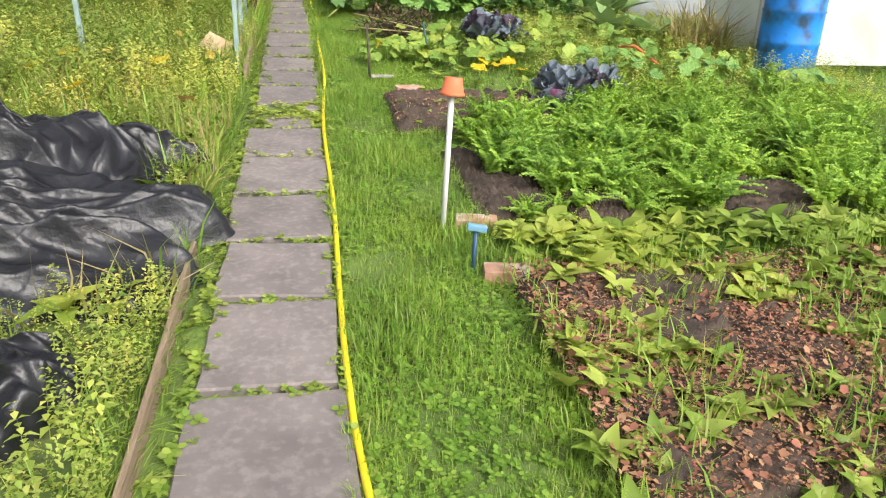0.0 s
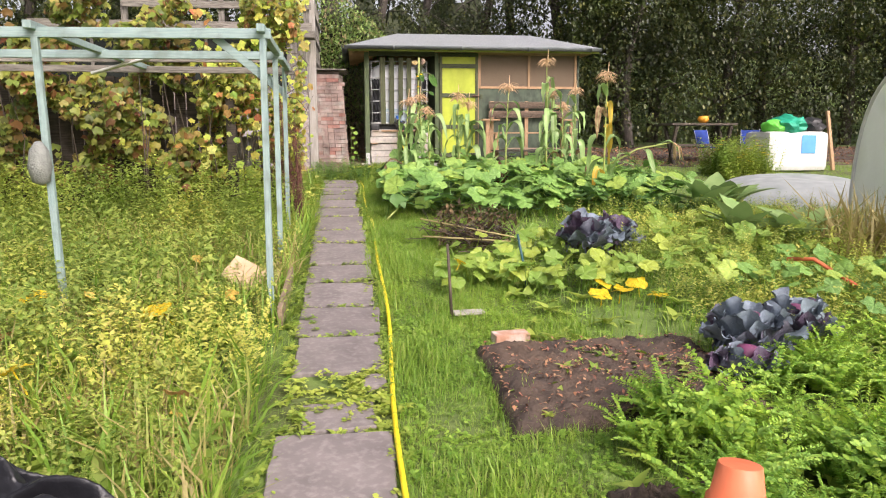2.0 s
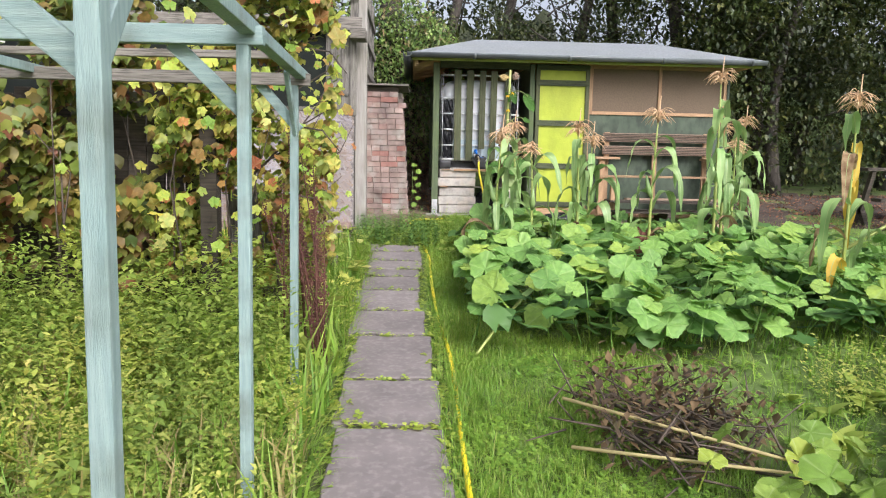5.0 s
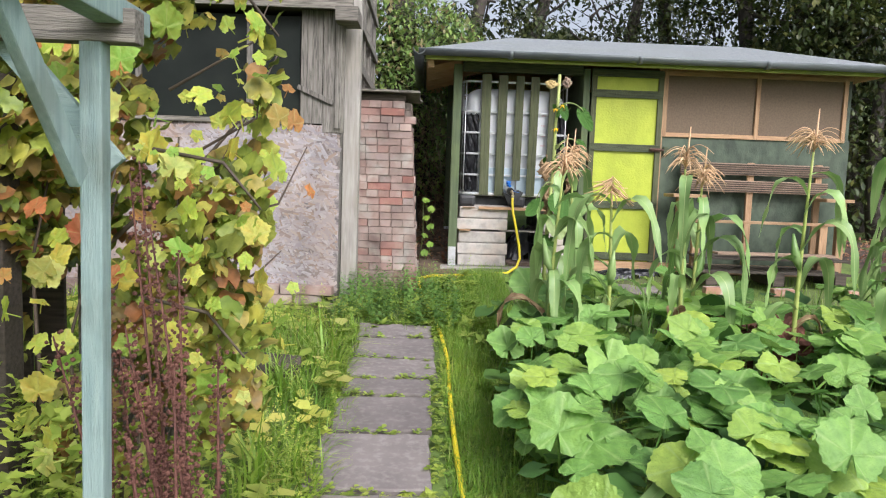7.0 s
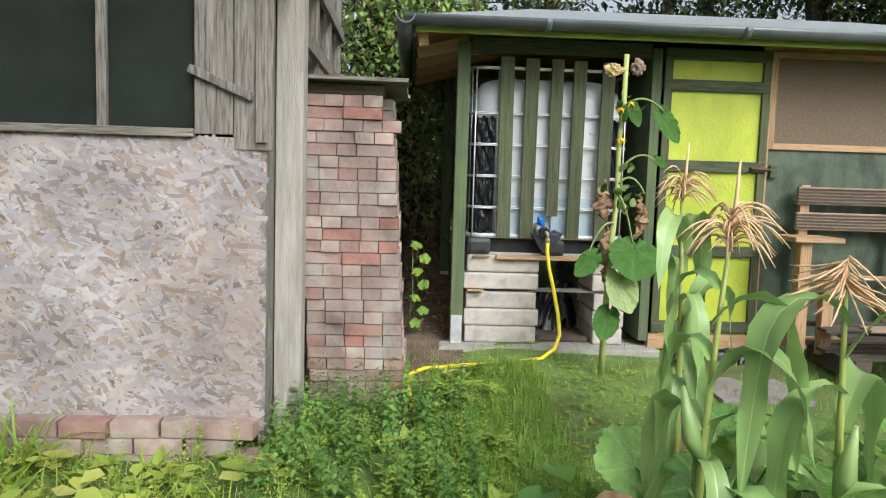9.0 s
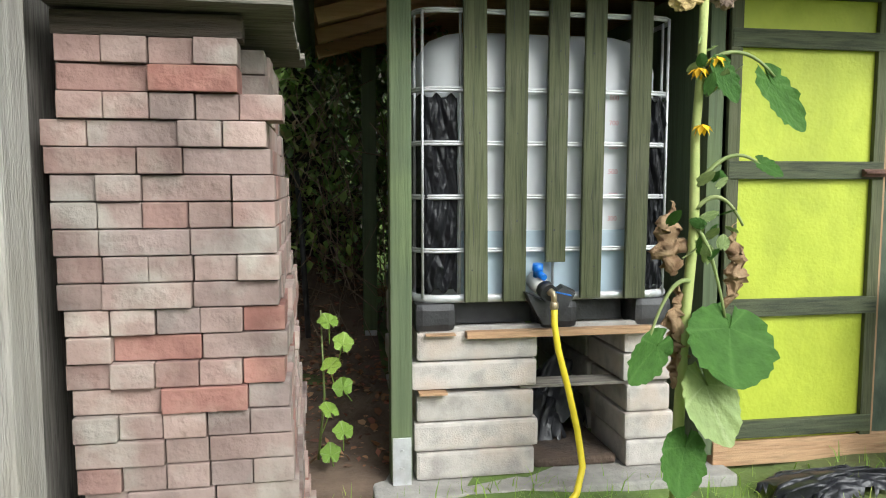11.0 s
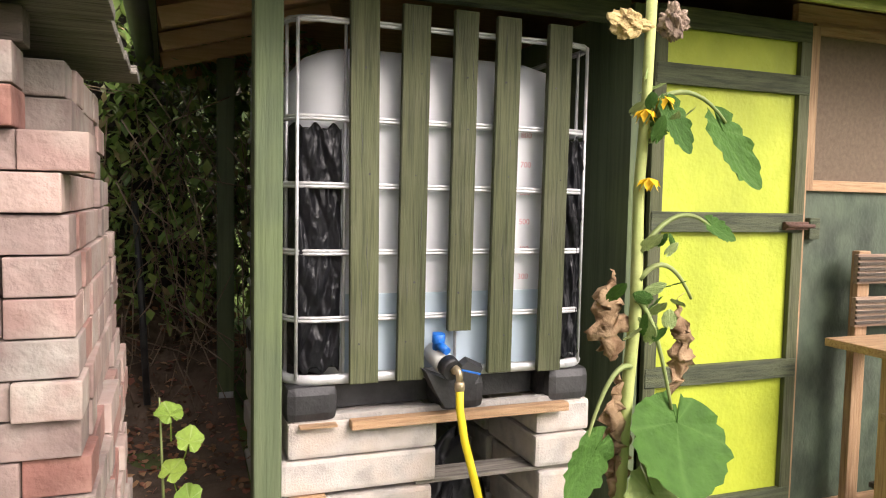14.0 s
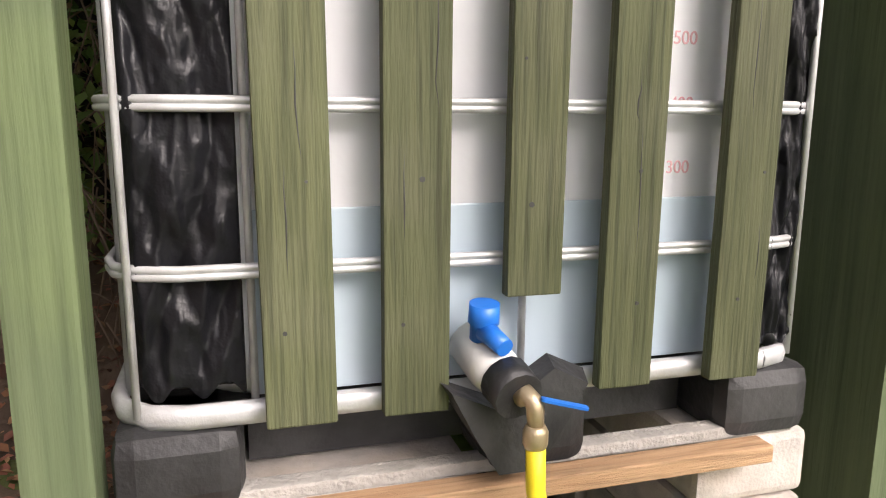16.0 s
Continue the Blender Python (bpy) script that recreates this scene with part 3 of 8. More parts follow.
part("corner_post", cube(-0.75, -0.63, HY + 0.2, HY + 0.33, 0.98, 3.7, bevel=0.008), mat("pale_weathered_post", (0.25, 0.232, 0.208), (0.41, 0.385, 0.35), 0.9, 5, (9, 9, 0.9), 0.6, dirt=(0.3, 0.27, 0.22), dirt_scale=3), shack, "pale weathered corner post")
for y in (HY + 0.8, HY + 1.4, HY + 2.0):
    part("side_post", cube(-0.74, -0.65, y, y + 0.09, 2.2, 3.75, bevel=0.006), m_grey, shack)
for z in (2.72, 3.05, 3.4):
    part("side_rail", cube(-0.66, -0.63, HY + 0.33, HY + 2.1, z, z + 0.07, bevel=0.004), m_grey, shack)
part("side_wall", cube(-0.78, -0.755, HY + 0.02, HY + 2.2, 1.0, 3.1), m_grey, shack)
part("back_wall", cube(-4.6, -0.78, HY + 2.18, HY + 2.2, 1.0, 3.1), m_darkwood, shack)
part("side_wall", cube(-4.62, -4.6, HY + 0.02, HY + 2.18, 1.0, 3.1), m_darkwood, shack)
deck = part("deck", cube(-4.6, -0.68, HY - 0.1, HY + 2.2, 3.1, 3.14), m_darkwood, shack, "dark upper platform")
part("edge_board", cube(-4.6, -0.66, HY - 0.13, HY - 0.102, 3.09, 3.22, bevel=0.005), m_greyx, deck)
part("joist_end", cube(-0.78, -0.62, HY - 0.2, HY + 0.1, 3.0, 3.1, bevel=0.006), m_greyx, deck)
part("guard_rail", cube(-3.3, -0.66, HY - 0.16, HY - 0.135, 3.4, 3.5, bevel=0.004), m_greyx, deck)
for x in (-3.3, -1.95, -0.74):
    part("guard_post", cube(x - 0.04, x + 0.04, HY - 0.1, HY - 0.02, 3.145, 4.1, bevel=0.005), m_grey, deck)
FLAKE_AT = np.stack([rng.uniform(-2.82, -0.785, FLAKES), HY - 0.0006 - rng.uniform(0, 0.004, FLAKES), rng.uniform(1.075, 2.27, FLAKES)], -1)
fb = brick_mesh(0.19, 0.1, 0.066)
for c in range(3):
    for k in range(14):
        ob = part("footing_brick", fb, m_paver, shack, "reddish brick of the low footing" if k == 0 else "")
        ob.matrix_basis = pose(-0.86 - 0.1 * (c % 2) - k * 0.2 + R.uniform(-0.01, 0.01), HY - 0.05 + R.uniform(-0.015, 0.015), 0.95 + c * 0.07, R.uniform(-2, 2), 0, R.uniform(-4, 4))

# ---- the slab path ----
m_board = mat("mossy_edge_board", (0.2, 0.14, 0.09), (0.32, 0.24, 0.16), 0.9, 6, (10, 0.8, 10), 0.6)
path = thing("path", (-0.2, 6, gz(0, 6.0)), "single file of worn concrete paving slabs with weedy joints", "path", kind="structure")
JOINTS = (0.9, 1.48, 2.11, 2.72, 3.28, 3.89, 4.55, 5.14, 5.46, 5.8, 6.37, 6.945, 7.57, 8.11, 8.93, 9.5, 10.24, 10.8, 11.32, 11.77, 12.03, 12.35, 12.75, 13.05)
edges = []


def path_middle(y):
    return float(np.interp(y, (2.0, 7.4, 10.0, 11.2, 12.7), (-0.165, -0.2, -0.245, -0.31, -0.285)))


for ya, yb in zip(JOINTS, JOINTS[1:]):
    weedy, broken = ya == 5.46, ya == 5.14
    gap = R.uniform(0.012, 0.022)
    ln, w = yb - ya - 2 * gap, R.uniform(0.49, 0.53) - (0.16 if broken else 0)
    yc = (ya + yb) / 2
    xm = path_middle(yc) + R.uniform(-0.012, 0.012) + (0.02 if broken else 0)
    if weedy:
        ln, w, xm, yc = 0.17, 0.13, 0.0, yc + 0.06
    m = pose(xm, yc, float(gz(0, yc)) - 0.012, math.degrees(math.atan(0.055 + 0.0024 * yc)) + R.uniform(-0.8, 0.8), R.uniform(-1.2, 1.2), R.uniform(-1.8, 1.8))
    bm = bmesh.new()
    rim = []
    for cx_, cy_ in ((-1, -1), (1, -1), (1, 1), (-1, 1)):
        rim.append((cx_ * (w / 2 - R.uniform(0, 0.02)), cy_ * (ln / 2 - R.uniform(0, 0.012))))
    outline = []
    for k in range(4):
        (xa, y0_), (xb, y1_) = rim[k], rim[(k + 1) % 4]
        for j in range(6):
            f = j / 6
            wob = 0.0 if j == 0 else R.gauss(0, 0.0035)
            nx_, ny_ = (y1_ - y0_), -(xb - xa)
            q_ = math.hypot(nx_, ny_)
            outline.append((xa + (xb - xa) * f + nx_ / q_ * wob, y0_ + (y1_ - y0_) * f + ny_ / q_ * wob))
    top_ = [bm.verts.new((x_ * 0.975, y_ * 0.975, 0.03)) for x_, y_ in outline]
    mid_ = [bm.verts.new((x_, y_, 0.022)) for x_, y_ in outline]
    low_ = [bm.verts.new((x_, y_, -0.03)) for x_, y_ in outline]
    bm.faces.new(top_)
    bm.faces.new(low_[::-1])
    for a_, b_ in ((mid_, top_), (low_, mid_)):
        for k in range(24):
            bm.faces.new((a_[k], a_[(k + 1) % 24], b_[(k + 1) % 24], b_[k]))
    bmesh.ops.transform(bm, verts=bm.verts[:], matrix=m)
    part("slab", bm, m_slab, path)
    edges.append((ya, yb - 0.03, xm, w))
edging = thing("edging_board", (-0.52, 2.4, gz(0, 2.4)), "weathered wooden edging board beside the path", "edging")
part("board", beam((-0.52, 1.3, gz(0, 1.3) + 0.02), (-0.53, 3.15, gz(0, 3.15) + 0.025), 0.02, 0.12), m_board, edging)
edging2 = thing("edging_board", (-0.56, 6.9, gz(0, 6.9)), "weathered wooden edging board beside the path", "edging")
part("board", beam((-0.55, 6.6, gz(0, 6.6) + 0.06), (-0.56, 7.6, gz(0, 7.6) + 0.06), 0.03, 0.14), m_board, edging2)

# ---- the hose from the tap along the path ----
m_brass = mat("worn_brass", (0.42, 0.33, 0.2), (0.6, 0.5, 0.34), 0.4, 30, bump=0.1, metal=0.7)
pts = []
for k in range(60):
    y = -0.6 + k * (14.1 + 0.6) / 59
    x = 0.10 + 0.012 * math.sin(2.1 * y) + 0.015 * math.sin(0.9 * y + 1) + (0.07 * max(0, 1.8 - y) / 1.2) - (0.18 * max(0, (y - 12.2) / 1.9) ** 1.2) - 0.05 * min(1, max(0, (y - 10) / 2))
    sunk = 0.03 * min(1, max(0, (y - 7.8) * 3)) * (0.62 + 0.38 * math.sin(4.2 * y + 1.2))
    pts.append((x, y, gz(0, y) + 0.02 + 0.006 * math.sin(1.7 * y) - sunk))
pts += [(-0.145, 14.3, 1.05), (-0.13, 14.45, 1.06), (-0.05, 14.54, 1.07), (0.18, 14.63, 1.07), (0.48, 14.68, 1.08), (0.66, 14.74, 1.09), (0.75, 14.8, 1.14), (0.785, 14.84, 1.22), (0.775, 14.87, 1.34), (0.745, 14.89, 1.49), (0.715, 14.92, 1.63), (0.706, 14.94, 1.72), (0.705, 14.942, 1.785)]
hose = thing("garden_hose", (0.1, 7, gz(0, 7.0)), "bright yellow garden hose running along the path edge", "hose")
bm = tube(pts, 0.0125, 8)
part("hose", bm, m_yellow, hose)
part("connector", tube([(0.705, 14.942, 1.772), (0.705, 14.943, 1.778), (0.705, 14.943, 1.795), (0.705, 14.943, 1.802)], [0.013, 0.0155, 0.0155, 0.012], 12), m_brass, hose, "metal hose connector")

# tap of the tank
tap = thing("tap", (0.662, 14.99, 1.84), "blue and white plastic outlet valve with a brass tap", "tap")
body = part("valve_body", tube([(0.672, 15.09, 1.865), (0.682, 15.03, 1.845), (0.687, 15.0, 1.84)], [0.034, 0.034, 0.03], 14), m_white, tap)
part("collar", tube([(0.687, 15.002, 1.84), (0.692, 14.965, 1.83)], [0.034, 0.032], 14), m_black, tap)
part("valve_handle", tube([(0.672, 15.05, 1.88), (0.672, 15.046, 1.9), (0.672, 15.043, 1.905), (0.672, 15.04, 1.93)], [0.016, 0.017, 0.021, 0.02], 14), m_blue, tap, "blue valve cap")
part("valve_handle", tube([(0.672, 15.035, 1.895), (0.684, 14.995, 1.883)], [0.015, 0.012], 12), m_blue, tap)
part("brass_tap", tube([(0.692, 14.965, 1.828), (0.698, 14.955, 1.836), (0.704, 14.945, 1.83), (0.705, 14.943, 1.8)], [0.011, 0.013, 0.012, 0.01], 12), m_brass, tap, "worn brass elbow")
part("lever", beam((0.707, 14.935, 1.838), (0.762, 14.92, 1.826), 0.012, 0.005), m_blue, tap, "blue lever")
for (a, w) in ((0.685, 0.2),):
    bm = bmesh.new()
    prof = [(-0.085, 1.832), (-0.01, 1.8), (0.07, 1.852), (0.125, 1.826), (0.09, 1.77), (0.05, 1.712), (-0.012, 1.712), (-0.05, 1.77)]
    f0 = [bm.verts.new((a + 0.01 + p, 15.05, z)) for p, z in prof]
    f1 = [bm.verts.new((a + 0.012 + p * 0.9, 15.012, z - 0.008)) for p, z in prof]
    for k in range(8):
        bm.faces.new((f0[k], f0[(k + 1) % 8], f1[(k + 1) % 8], f1[k]))
    bm.faces.new(f0)
    bm.faces.new(f1[::-1])
    part("valve_shield", bm, m_black, tank, "black plastic shield under the valve")
# water inside and dark sheeting behind the cage
for x0, x1 in ((TX0 + 0.015, 0.375), (1.12, TX1 - 0.012)):
    nx, nz = 48, 150
    bm = bmesh.new()
    grid = []
    for j in range(nz + 1):
        z = 1.83 + (2.545 - 1.83) * j / nz
        grid.append([])
        for i in range(nx + 1):
            u = i / nx
            x = x0 + (x1 - x0) * u
            d = 0.012 * (1 - 2 * abs(math.sin(7 * u + 2.5 * math.sin(8 * z)))) + 0.01 * (1 - 2 * abs(math.sin(16 * z + 6 * u))) * math.sin(5 * u + 3 * z) + 0.03 * (abs(noise.noise(Vector((5 * u, 9 * z, x0)))) - 0.2) + 0.018 * abs(noise.noise(Vector((11 * u + 3 * z, 24 * z, x0 + 3))))
            edge = u if x0 < 0.5 else 1 - u
            y = SY + 0.041 + 0.07 * max(0, 1 - edge * 4) ** 2 + d * 0.4
            grid[-1].append(bm.verts.new((x, y, z + 0.012 * math.sin(17 * u) * (j in (0, nz)))))
    for j in range(nz):
        for i in range(nx):
            bm.faces.new((grid[j][i], grid[j][i + 1], grid[j + 1][i + 1], grid[j + 1][i])).smooth = True
    bmesh.ops.solidify(bm, geom=bm.faces[:], thickness=0.003)
    part("black_liner", bm, m_sheet, tank, "crumpled black polythene behind the cage")
part("black_liner", cube(TX0 + 0.006, TX0 + 0.014, TY0 + 0.12, TY1 - 0.1, 1.83, 2.56), m_sheet, tank)
m_red = mat("red_print", (0.72, 0.38, 0.42), (0.76, 0.48, 0.5), 0.6, 8, bump=0)
for k, (z, txt) in enumerate(((1.9, 100), (1.99, 200), (2.085, 300), (2.175, 400), (2.265, 500), (2.36, 600), (2.45, 700), (2.545, 800))):
    cu = bpy.data.curves.new("mark", "FONT")
    cu.body, cu.size, cu.extrude = str(txt), 0.026, 0.0006
    tmp = bpy.data.objects.new("mark", cu)
    me = bpy.data.meshes.new_from_object(tmp)
    me.transform(pose(0.968, TY0 + 0.0278, z, 90, 0, 0))
    part("litre_mark", me, m_red, tank)
m_water = mat("water_line_tint", (0.4, 0.49, 0.56), (0.45, 0.54, 0.6), 0.3, 3, bump=0.05)
part("water_level", cube(0.385, TX1 - 0.12, TY0 + 0.0265, TY0 + 0.031, 1.81, 2.05, bevel=0.002), m_water, tank, "bluish water showing through the bottle")

# ---- brick stack ----
BH, STEP, UNIT = 0.059, 0.0604, 0.0965
# the bond of the front, from the top course down: headers and stretchers
BOND = "hhhh ss hhhhh hshh shs hhsh hhhhh hss hhhhh hss hhhhh hss hhhhh ssh hhhhh shs hhhhh hss hhhhh ssh hhhhh shs hhhhh hss hhhhh ssh".split()
shared = {}
base_z = 0.98
for c, bond in enumerate(reversed(BOND)):
    z = base_z + c * STEP + BH / 2
    down = len(BOND) - 1 - c
    x = -0.69 if down < 3 else -0.722 + 0.0035 * (down - 3) + R.uniform(-0.006, 0.006)
    for kind_ in bond:
        w = UNIT * (1 if kind_ == "h" else 2)
        key = (round(w, 3), 0.1)
        if key not in shared:
            shared[key] = brick_mesh(w - 0.003, 0.1, BH - 0.0015)
        ob = part("brick", shared[key], m_paver, pile)
        ob.matrix_basis = pose(x + w / 2, PY0 + 0.05 + R.gauss(0, 0.007), z, 0, R.gauss(0, 0.25), R.gauss(0, 0.9))
        x += w
    end = x if down > 2 else -0.25
    y = PY0 + (0.104 if down > 2 else 0.13)
    while y < PY1:
        w = 0.2 if R.random() < 0.45 else 0.0985
        key = (0.1, round(w, 3))
        if key not in shared:
            shared[key] = brick_mesh(0.1, w - 0.003, BH - 0.0015)
        ob = part("brick", shared[key], m_paver, pile)
        ob.matrix_basis = pose(end - 0.05 + R.gauss(0, 0.004), y + w / 2, z, 0, 0, R.gauss(0, 0.6))
        y += w + 0.001
part("core", cube(PX0 + 0.02, PX1 - 0.12, PY0 + 0.11, PY1, base_z, base_z + 26 * STEP - 0.01), m_paver, pile)
ztop = base_z + 26 * STEP
cover = thing("stack_cover", ((PX0 + PX1) / 2, PY0 + 0.3, ztop + 0.06), "old grey boards covering the brick stack", "cover")
for k in range(5):
    yk = PY0 - 0.07 + k * 0.175
    part("board", cube(PX0 - 0.03, PX1 + 0.03 + R.uniform(-0.015, 0.015), yk, yk + 0.168, ztop + 0.057, ztop + 0.077, pose(0, 0, 0, 0, 0.5, 0), 0.003), m_greyx, cover)
for y in (PY0 + 0.02, PY0 + 0.5):
    solid("batten", cube(PX0, PX1 - 0.06, y, y + 0.06, ztop + 0.001, ztop + 0.054, bevel=0.004), m_darkwood, "dark batten between the bricks and the cover board", "batten")

# ---- teal frame over the weeds ----
arbor = thing("arbor", (-1.4, 8.1, gz(0, 8.1)), "open garden frame of peeling teal painted timber", "frame")
AX, BX = -1.95, -0.63
rows_y = (6.85, 8.1, 9.46)
for x in (AX, BX):
    for i, y in enumerate(rows_y):
        xx = x - 0.055 * i
        if x == AX and i:
            continue
        post = part("post", beam((xx + (0.0 if x == BX else 0.06), y, gz(xx, y) - 0.1), (xx + 0.01, y, 2.2), 0.04, 0.04), m_teal, arbor)
    part("side_rail", beam((x + 0.01, rows_y[0] - 0.1, 2.225), (x - 0.07, rows_y[-1] + 0.12, 2.225), 0.05, 0.045), m_teal, arbor)
for i, y in enumerate(rows_y):
    part("cross_beam", beam((-4.6, y, 2.17 + 0.02 * i), (BX + 0.06 - 0.04 * i, y, 2.2), 0.045, 0.06), m_tealx if i < 2 else m_greyx, arbor)
    part("brace", beam((BX - 0.04 * i, y + 0.035, 1.95), (BX - 0.28, y + 0.035, 2.18), 0.02, 0.05), m_tealx, arbor)
    
part("brace", beam((BX, 7.1, 2.21), (BX, 6.87, 1.95), 0.02, 0.045), m_teal, arbor)
part("brace", beam((BX - 0.08, 9.1, 2.21), (BX - 0.08, 9.35, 1.93), 0.02, 0.045), m_teal, arbor)
part("old_lath", beam((-3.8, 8.7, 2.2), (-0.7, 8.7, 2.22), 0.03, 0.03), m_greyx, arbor)
part("old_lath", beam((-2.3, 8.9, 2.12), (-1.7, 8.6, 2.24), 0.05, 0.02), m_white, arbor, "pale lath lying across")
bag = solid("rag", lathe([(0.0, -0.13), (0.05, -0.11), (0.07, -0.02), (0.055, 0.08), (0.02, 0.13), (0.0, 0.135)], 10, centre=(AX + 0.0, 6.8, 1.42)), mat("pale_sacking", (0.15, 0.16, 0.145), (0.25, 0.26, 0.235), 0.85, 14, bump=0.8), "pale bundled bag tied to the frame post", "bag")

# ---- vegetation tools ----
def grid_leaf(n=4, width=0.5, fold=0.12, droop=0.25, tip=1.0, base=0.5):
    """A leaf one unit long along +y: an outline of n steps on each side of a midrib."""
    v, t = [], []
    for i in range(n + 1):
        u = i / n
        w = width * (math.sin(math.pi * min(1, u ** base)) ** tip if 0 < u < 1 else 0)
        z = -droop * u * u
        v += [(-w, u, z + fold * w), (0, u, z), (w, u, z + fold * w)]
    for i in range(n):
        a, b2 = 3 * i, 3 * (i + 1)
        if i > 0:
            t += [(a, a + 1, b2 + 1), (a + 1, a + 2, b2 + 1)]
        if i < n - 1:
            t += [(a, b2 + 1, b2), (a + 2, b2 + 2, b2 + 1)]
    return clean(np.array(v, float), np.array(t))


def clean(v, t):
    used = np.unique(t)
    back = np.full(len(v), -1)
    back[used] = np.arange(len(used))
    return v[used], back[t]


def lobed(lobes=5, n=20, depth=0.25, cup=0.15, notch=0.6, wav=0.04, seed=0, sharp=1.0, quilt=0.05, tooth=0.045):
    """A broad lobed leaf round its stalk, with its tip towards +y: veins lie in valleys, the web between them swells."""
    r = random.Random(seed)
    v = [(0, 0.0, 0)]
    steps = (0.55, 1.0) if n < 16 else (0.28, 0.6, 0.85, 1.0)
    rings = [[] for _ in steps]
    for k in range(n):
        a = 2 * math.pi * k / n - math.pi / 2
        fold = abs(math.sin(lobes * (a - math.pi / 2) / 2))
        rad = 0.5 * (1 - depth * fold ** sharp) * (1 + (tooth if k % 2 else -tooth) + r.uniform(-0.03, 0.03))
        if k == 0:
            rad *= 1 - notch
        edge = wav * math.sin(a * lobes * 0.6 + seed + r.uniform(-0.6, 0.6))
        for f, ring in zip(steps, rings):
            rr = rad * f
            z = cup * rr * (0.45 - 0.2 * f) + edge * f ** 3 + quilt * fold * f * (1.25 - f) * 1.6
            ring.append(len(v))
            v.append((rr * math.cos(a), rr * math.sin(a) + 0.12 * f, z))
    t = []
    for k in range(n):
        j = (k + 1) % n
        t.append((0, rings[0][k], rings[0][j]))
        for a, b2 in zip(rings, rings[1:]):
            t += [(a[k], b2[k], b2[j]), (a[k], b2[j], a[j])]
    return np.array(v, float), np.array(t)


def blade(n=3, width=0.05, bend=0.5):
    v, t = [], []
    for i in range(n):
        u = i / n
        w = width * (1 - u) ** 0.6
        v += [(-w, bend * u * u, u * (1 - 0.3 * bend * u)), (w, bend * u * u, u * (1 - 0.3 * bend * u))]
    v.append((0, bend, 1 - 0.3 * bend))
    for i in range(n - 1):
        a = 2 * i
        t += [(a, a + 1, a + 3), (a, a + 3, a + 2)]
    t.append((2 * n - 2, 2 * n - 1, 2 * n))
    return np.array(v, float), np.array(t)


def rots(yaw, pitch, roll=None):
    roll = np.zeros_like(yaw) if roll is None else roll
    cz, sz, cx, sx, cy, sy = np.cos(yaw), np.sin(yaw), np.cos(pitch), np.sin(pitch), np.cos(roll), np.sin(roll)
    o, e = np.zeros_like(yaw), np.ones_like(yaw)
    Z = np.stack([cz, -sz, o, sz, cz, o, o, o, e], -1).reshape(-1, 3, 3)
    X = np.stack([e, o, o, o, cx, -sx, o, sx, cx], -1).reshape(-1, 3, 3)
    Y = np.stack([cy, o, sy, o, e, o, -sy, o, cy], -1).reshape(-1, 3, 3)
    return Z @ X @ Y


def compose(pieces):
    v, t, o = [], [], 0
    for a, b2 in pieces:
        v.append(a)
        t.append(b2 + o)
        o += len(a)
    return np.concatenate(v), np.concatenate(t)


def put_leaf(tpl, pos, yaw, pitch, size, roll=0.0):
    m = rots(np.array([yaw]), np.array([pitch]), np.array([roll]))[0]
    return tpl[0] * size @ m.T + np.array(pos), tpl[1]


def np_mesh(name, v, t, material, smooth=True):
    me = bpy.data.meshes.new(name)
    me.vertices.add(len(v))
    me.vertices.foreach_set("co", np.ascontiguousarray(v, np.float32).ravel())
    me.loops.add(t.size)
    me.loops.foreach_set("vertex_index", np.ascontiguousarray(t, np.int32).ravel())
    me.polygons.add(len(t))
    me.polygons.foreach_set("loop_start", np.arange(0, t.size, 3, dtype=np.int32))
    me.polygons.foreach_set("use_smooth", np.full(len(t), smooth))
    me.update(calc_edges=True)
    me.validate()
    if material:
        me.materials.append(material)
    return me


def scatter(name, tpls, pos, yaw, pitch, size, material, roll=None):
    """One mesh of many copies of a few small shapes."""
    pick = rng.integers(0, len(tpls), len(pos))
    m = rots(yaw, pitch, roll)
    vs, ts, o = [], [], 0
    for k, (v, t) in enumerate(tpls):
        i = np.where(pick == k)[0]
        if not len(i):
            continue
        w = np.einsum("nij,vj->nvi", m[i], v) * size[i][:, None, None] + pos[i][:, None, :]
        vs.append(w.reshape(-1, 3))
        ts.append((t[None] + (np.arange(len(i)) * len(v))[:, None, None] + o).reshape(-1, 3))
        o += len(i) * len(v)
    return np_mesh(name, np.concatenate(vs), np.concatenate(ts), material)


def field(n, x0, x1, y0, y1, keep=None):
    x, y = rng.uniform(x0, x1, n), rng.uniform(y0, y1, n)
    if keep is not None:
        k = keep(x, y)
        x, y = x[k], y[k]
    return np.stack([x, y, rough_ground(x, y)], -1)


def stuff(name, me, label, category):
    return tagged(part(name, me, None), label, category, kind="stuff")


def patch(x, y, s=1.0, o=0.0):
    """Slow uneven variation over the ground, 0 to 1."""
    return 0.5 + 0.25 * (np.sin(1.7 * s * x + 2.1 * s * y + o) + np.sin(2.9 * s * x - 1.3 * s * y + 2 * o + 1))


part("flake_layer", scatter("flakes", flakes, FLAKE_AT, rng.normal(0, 0.02, FLAKES), rng.normal(0, 0.03, FLAKES), rng.uniform(0.03, 0.105, FLAKES), m_flake), None, shack, "rough bleached wood flakes of the board")["kind"] = "stuff"

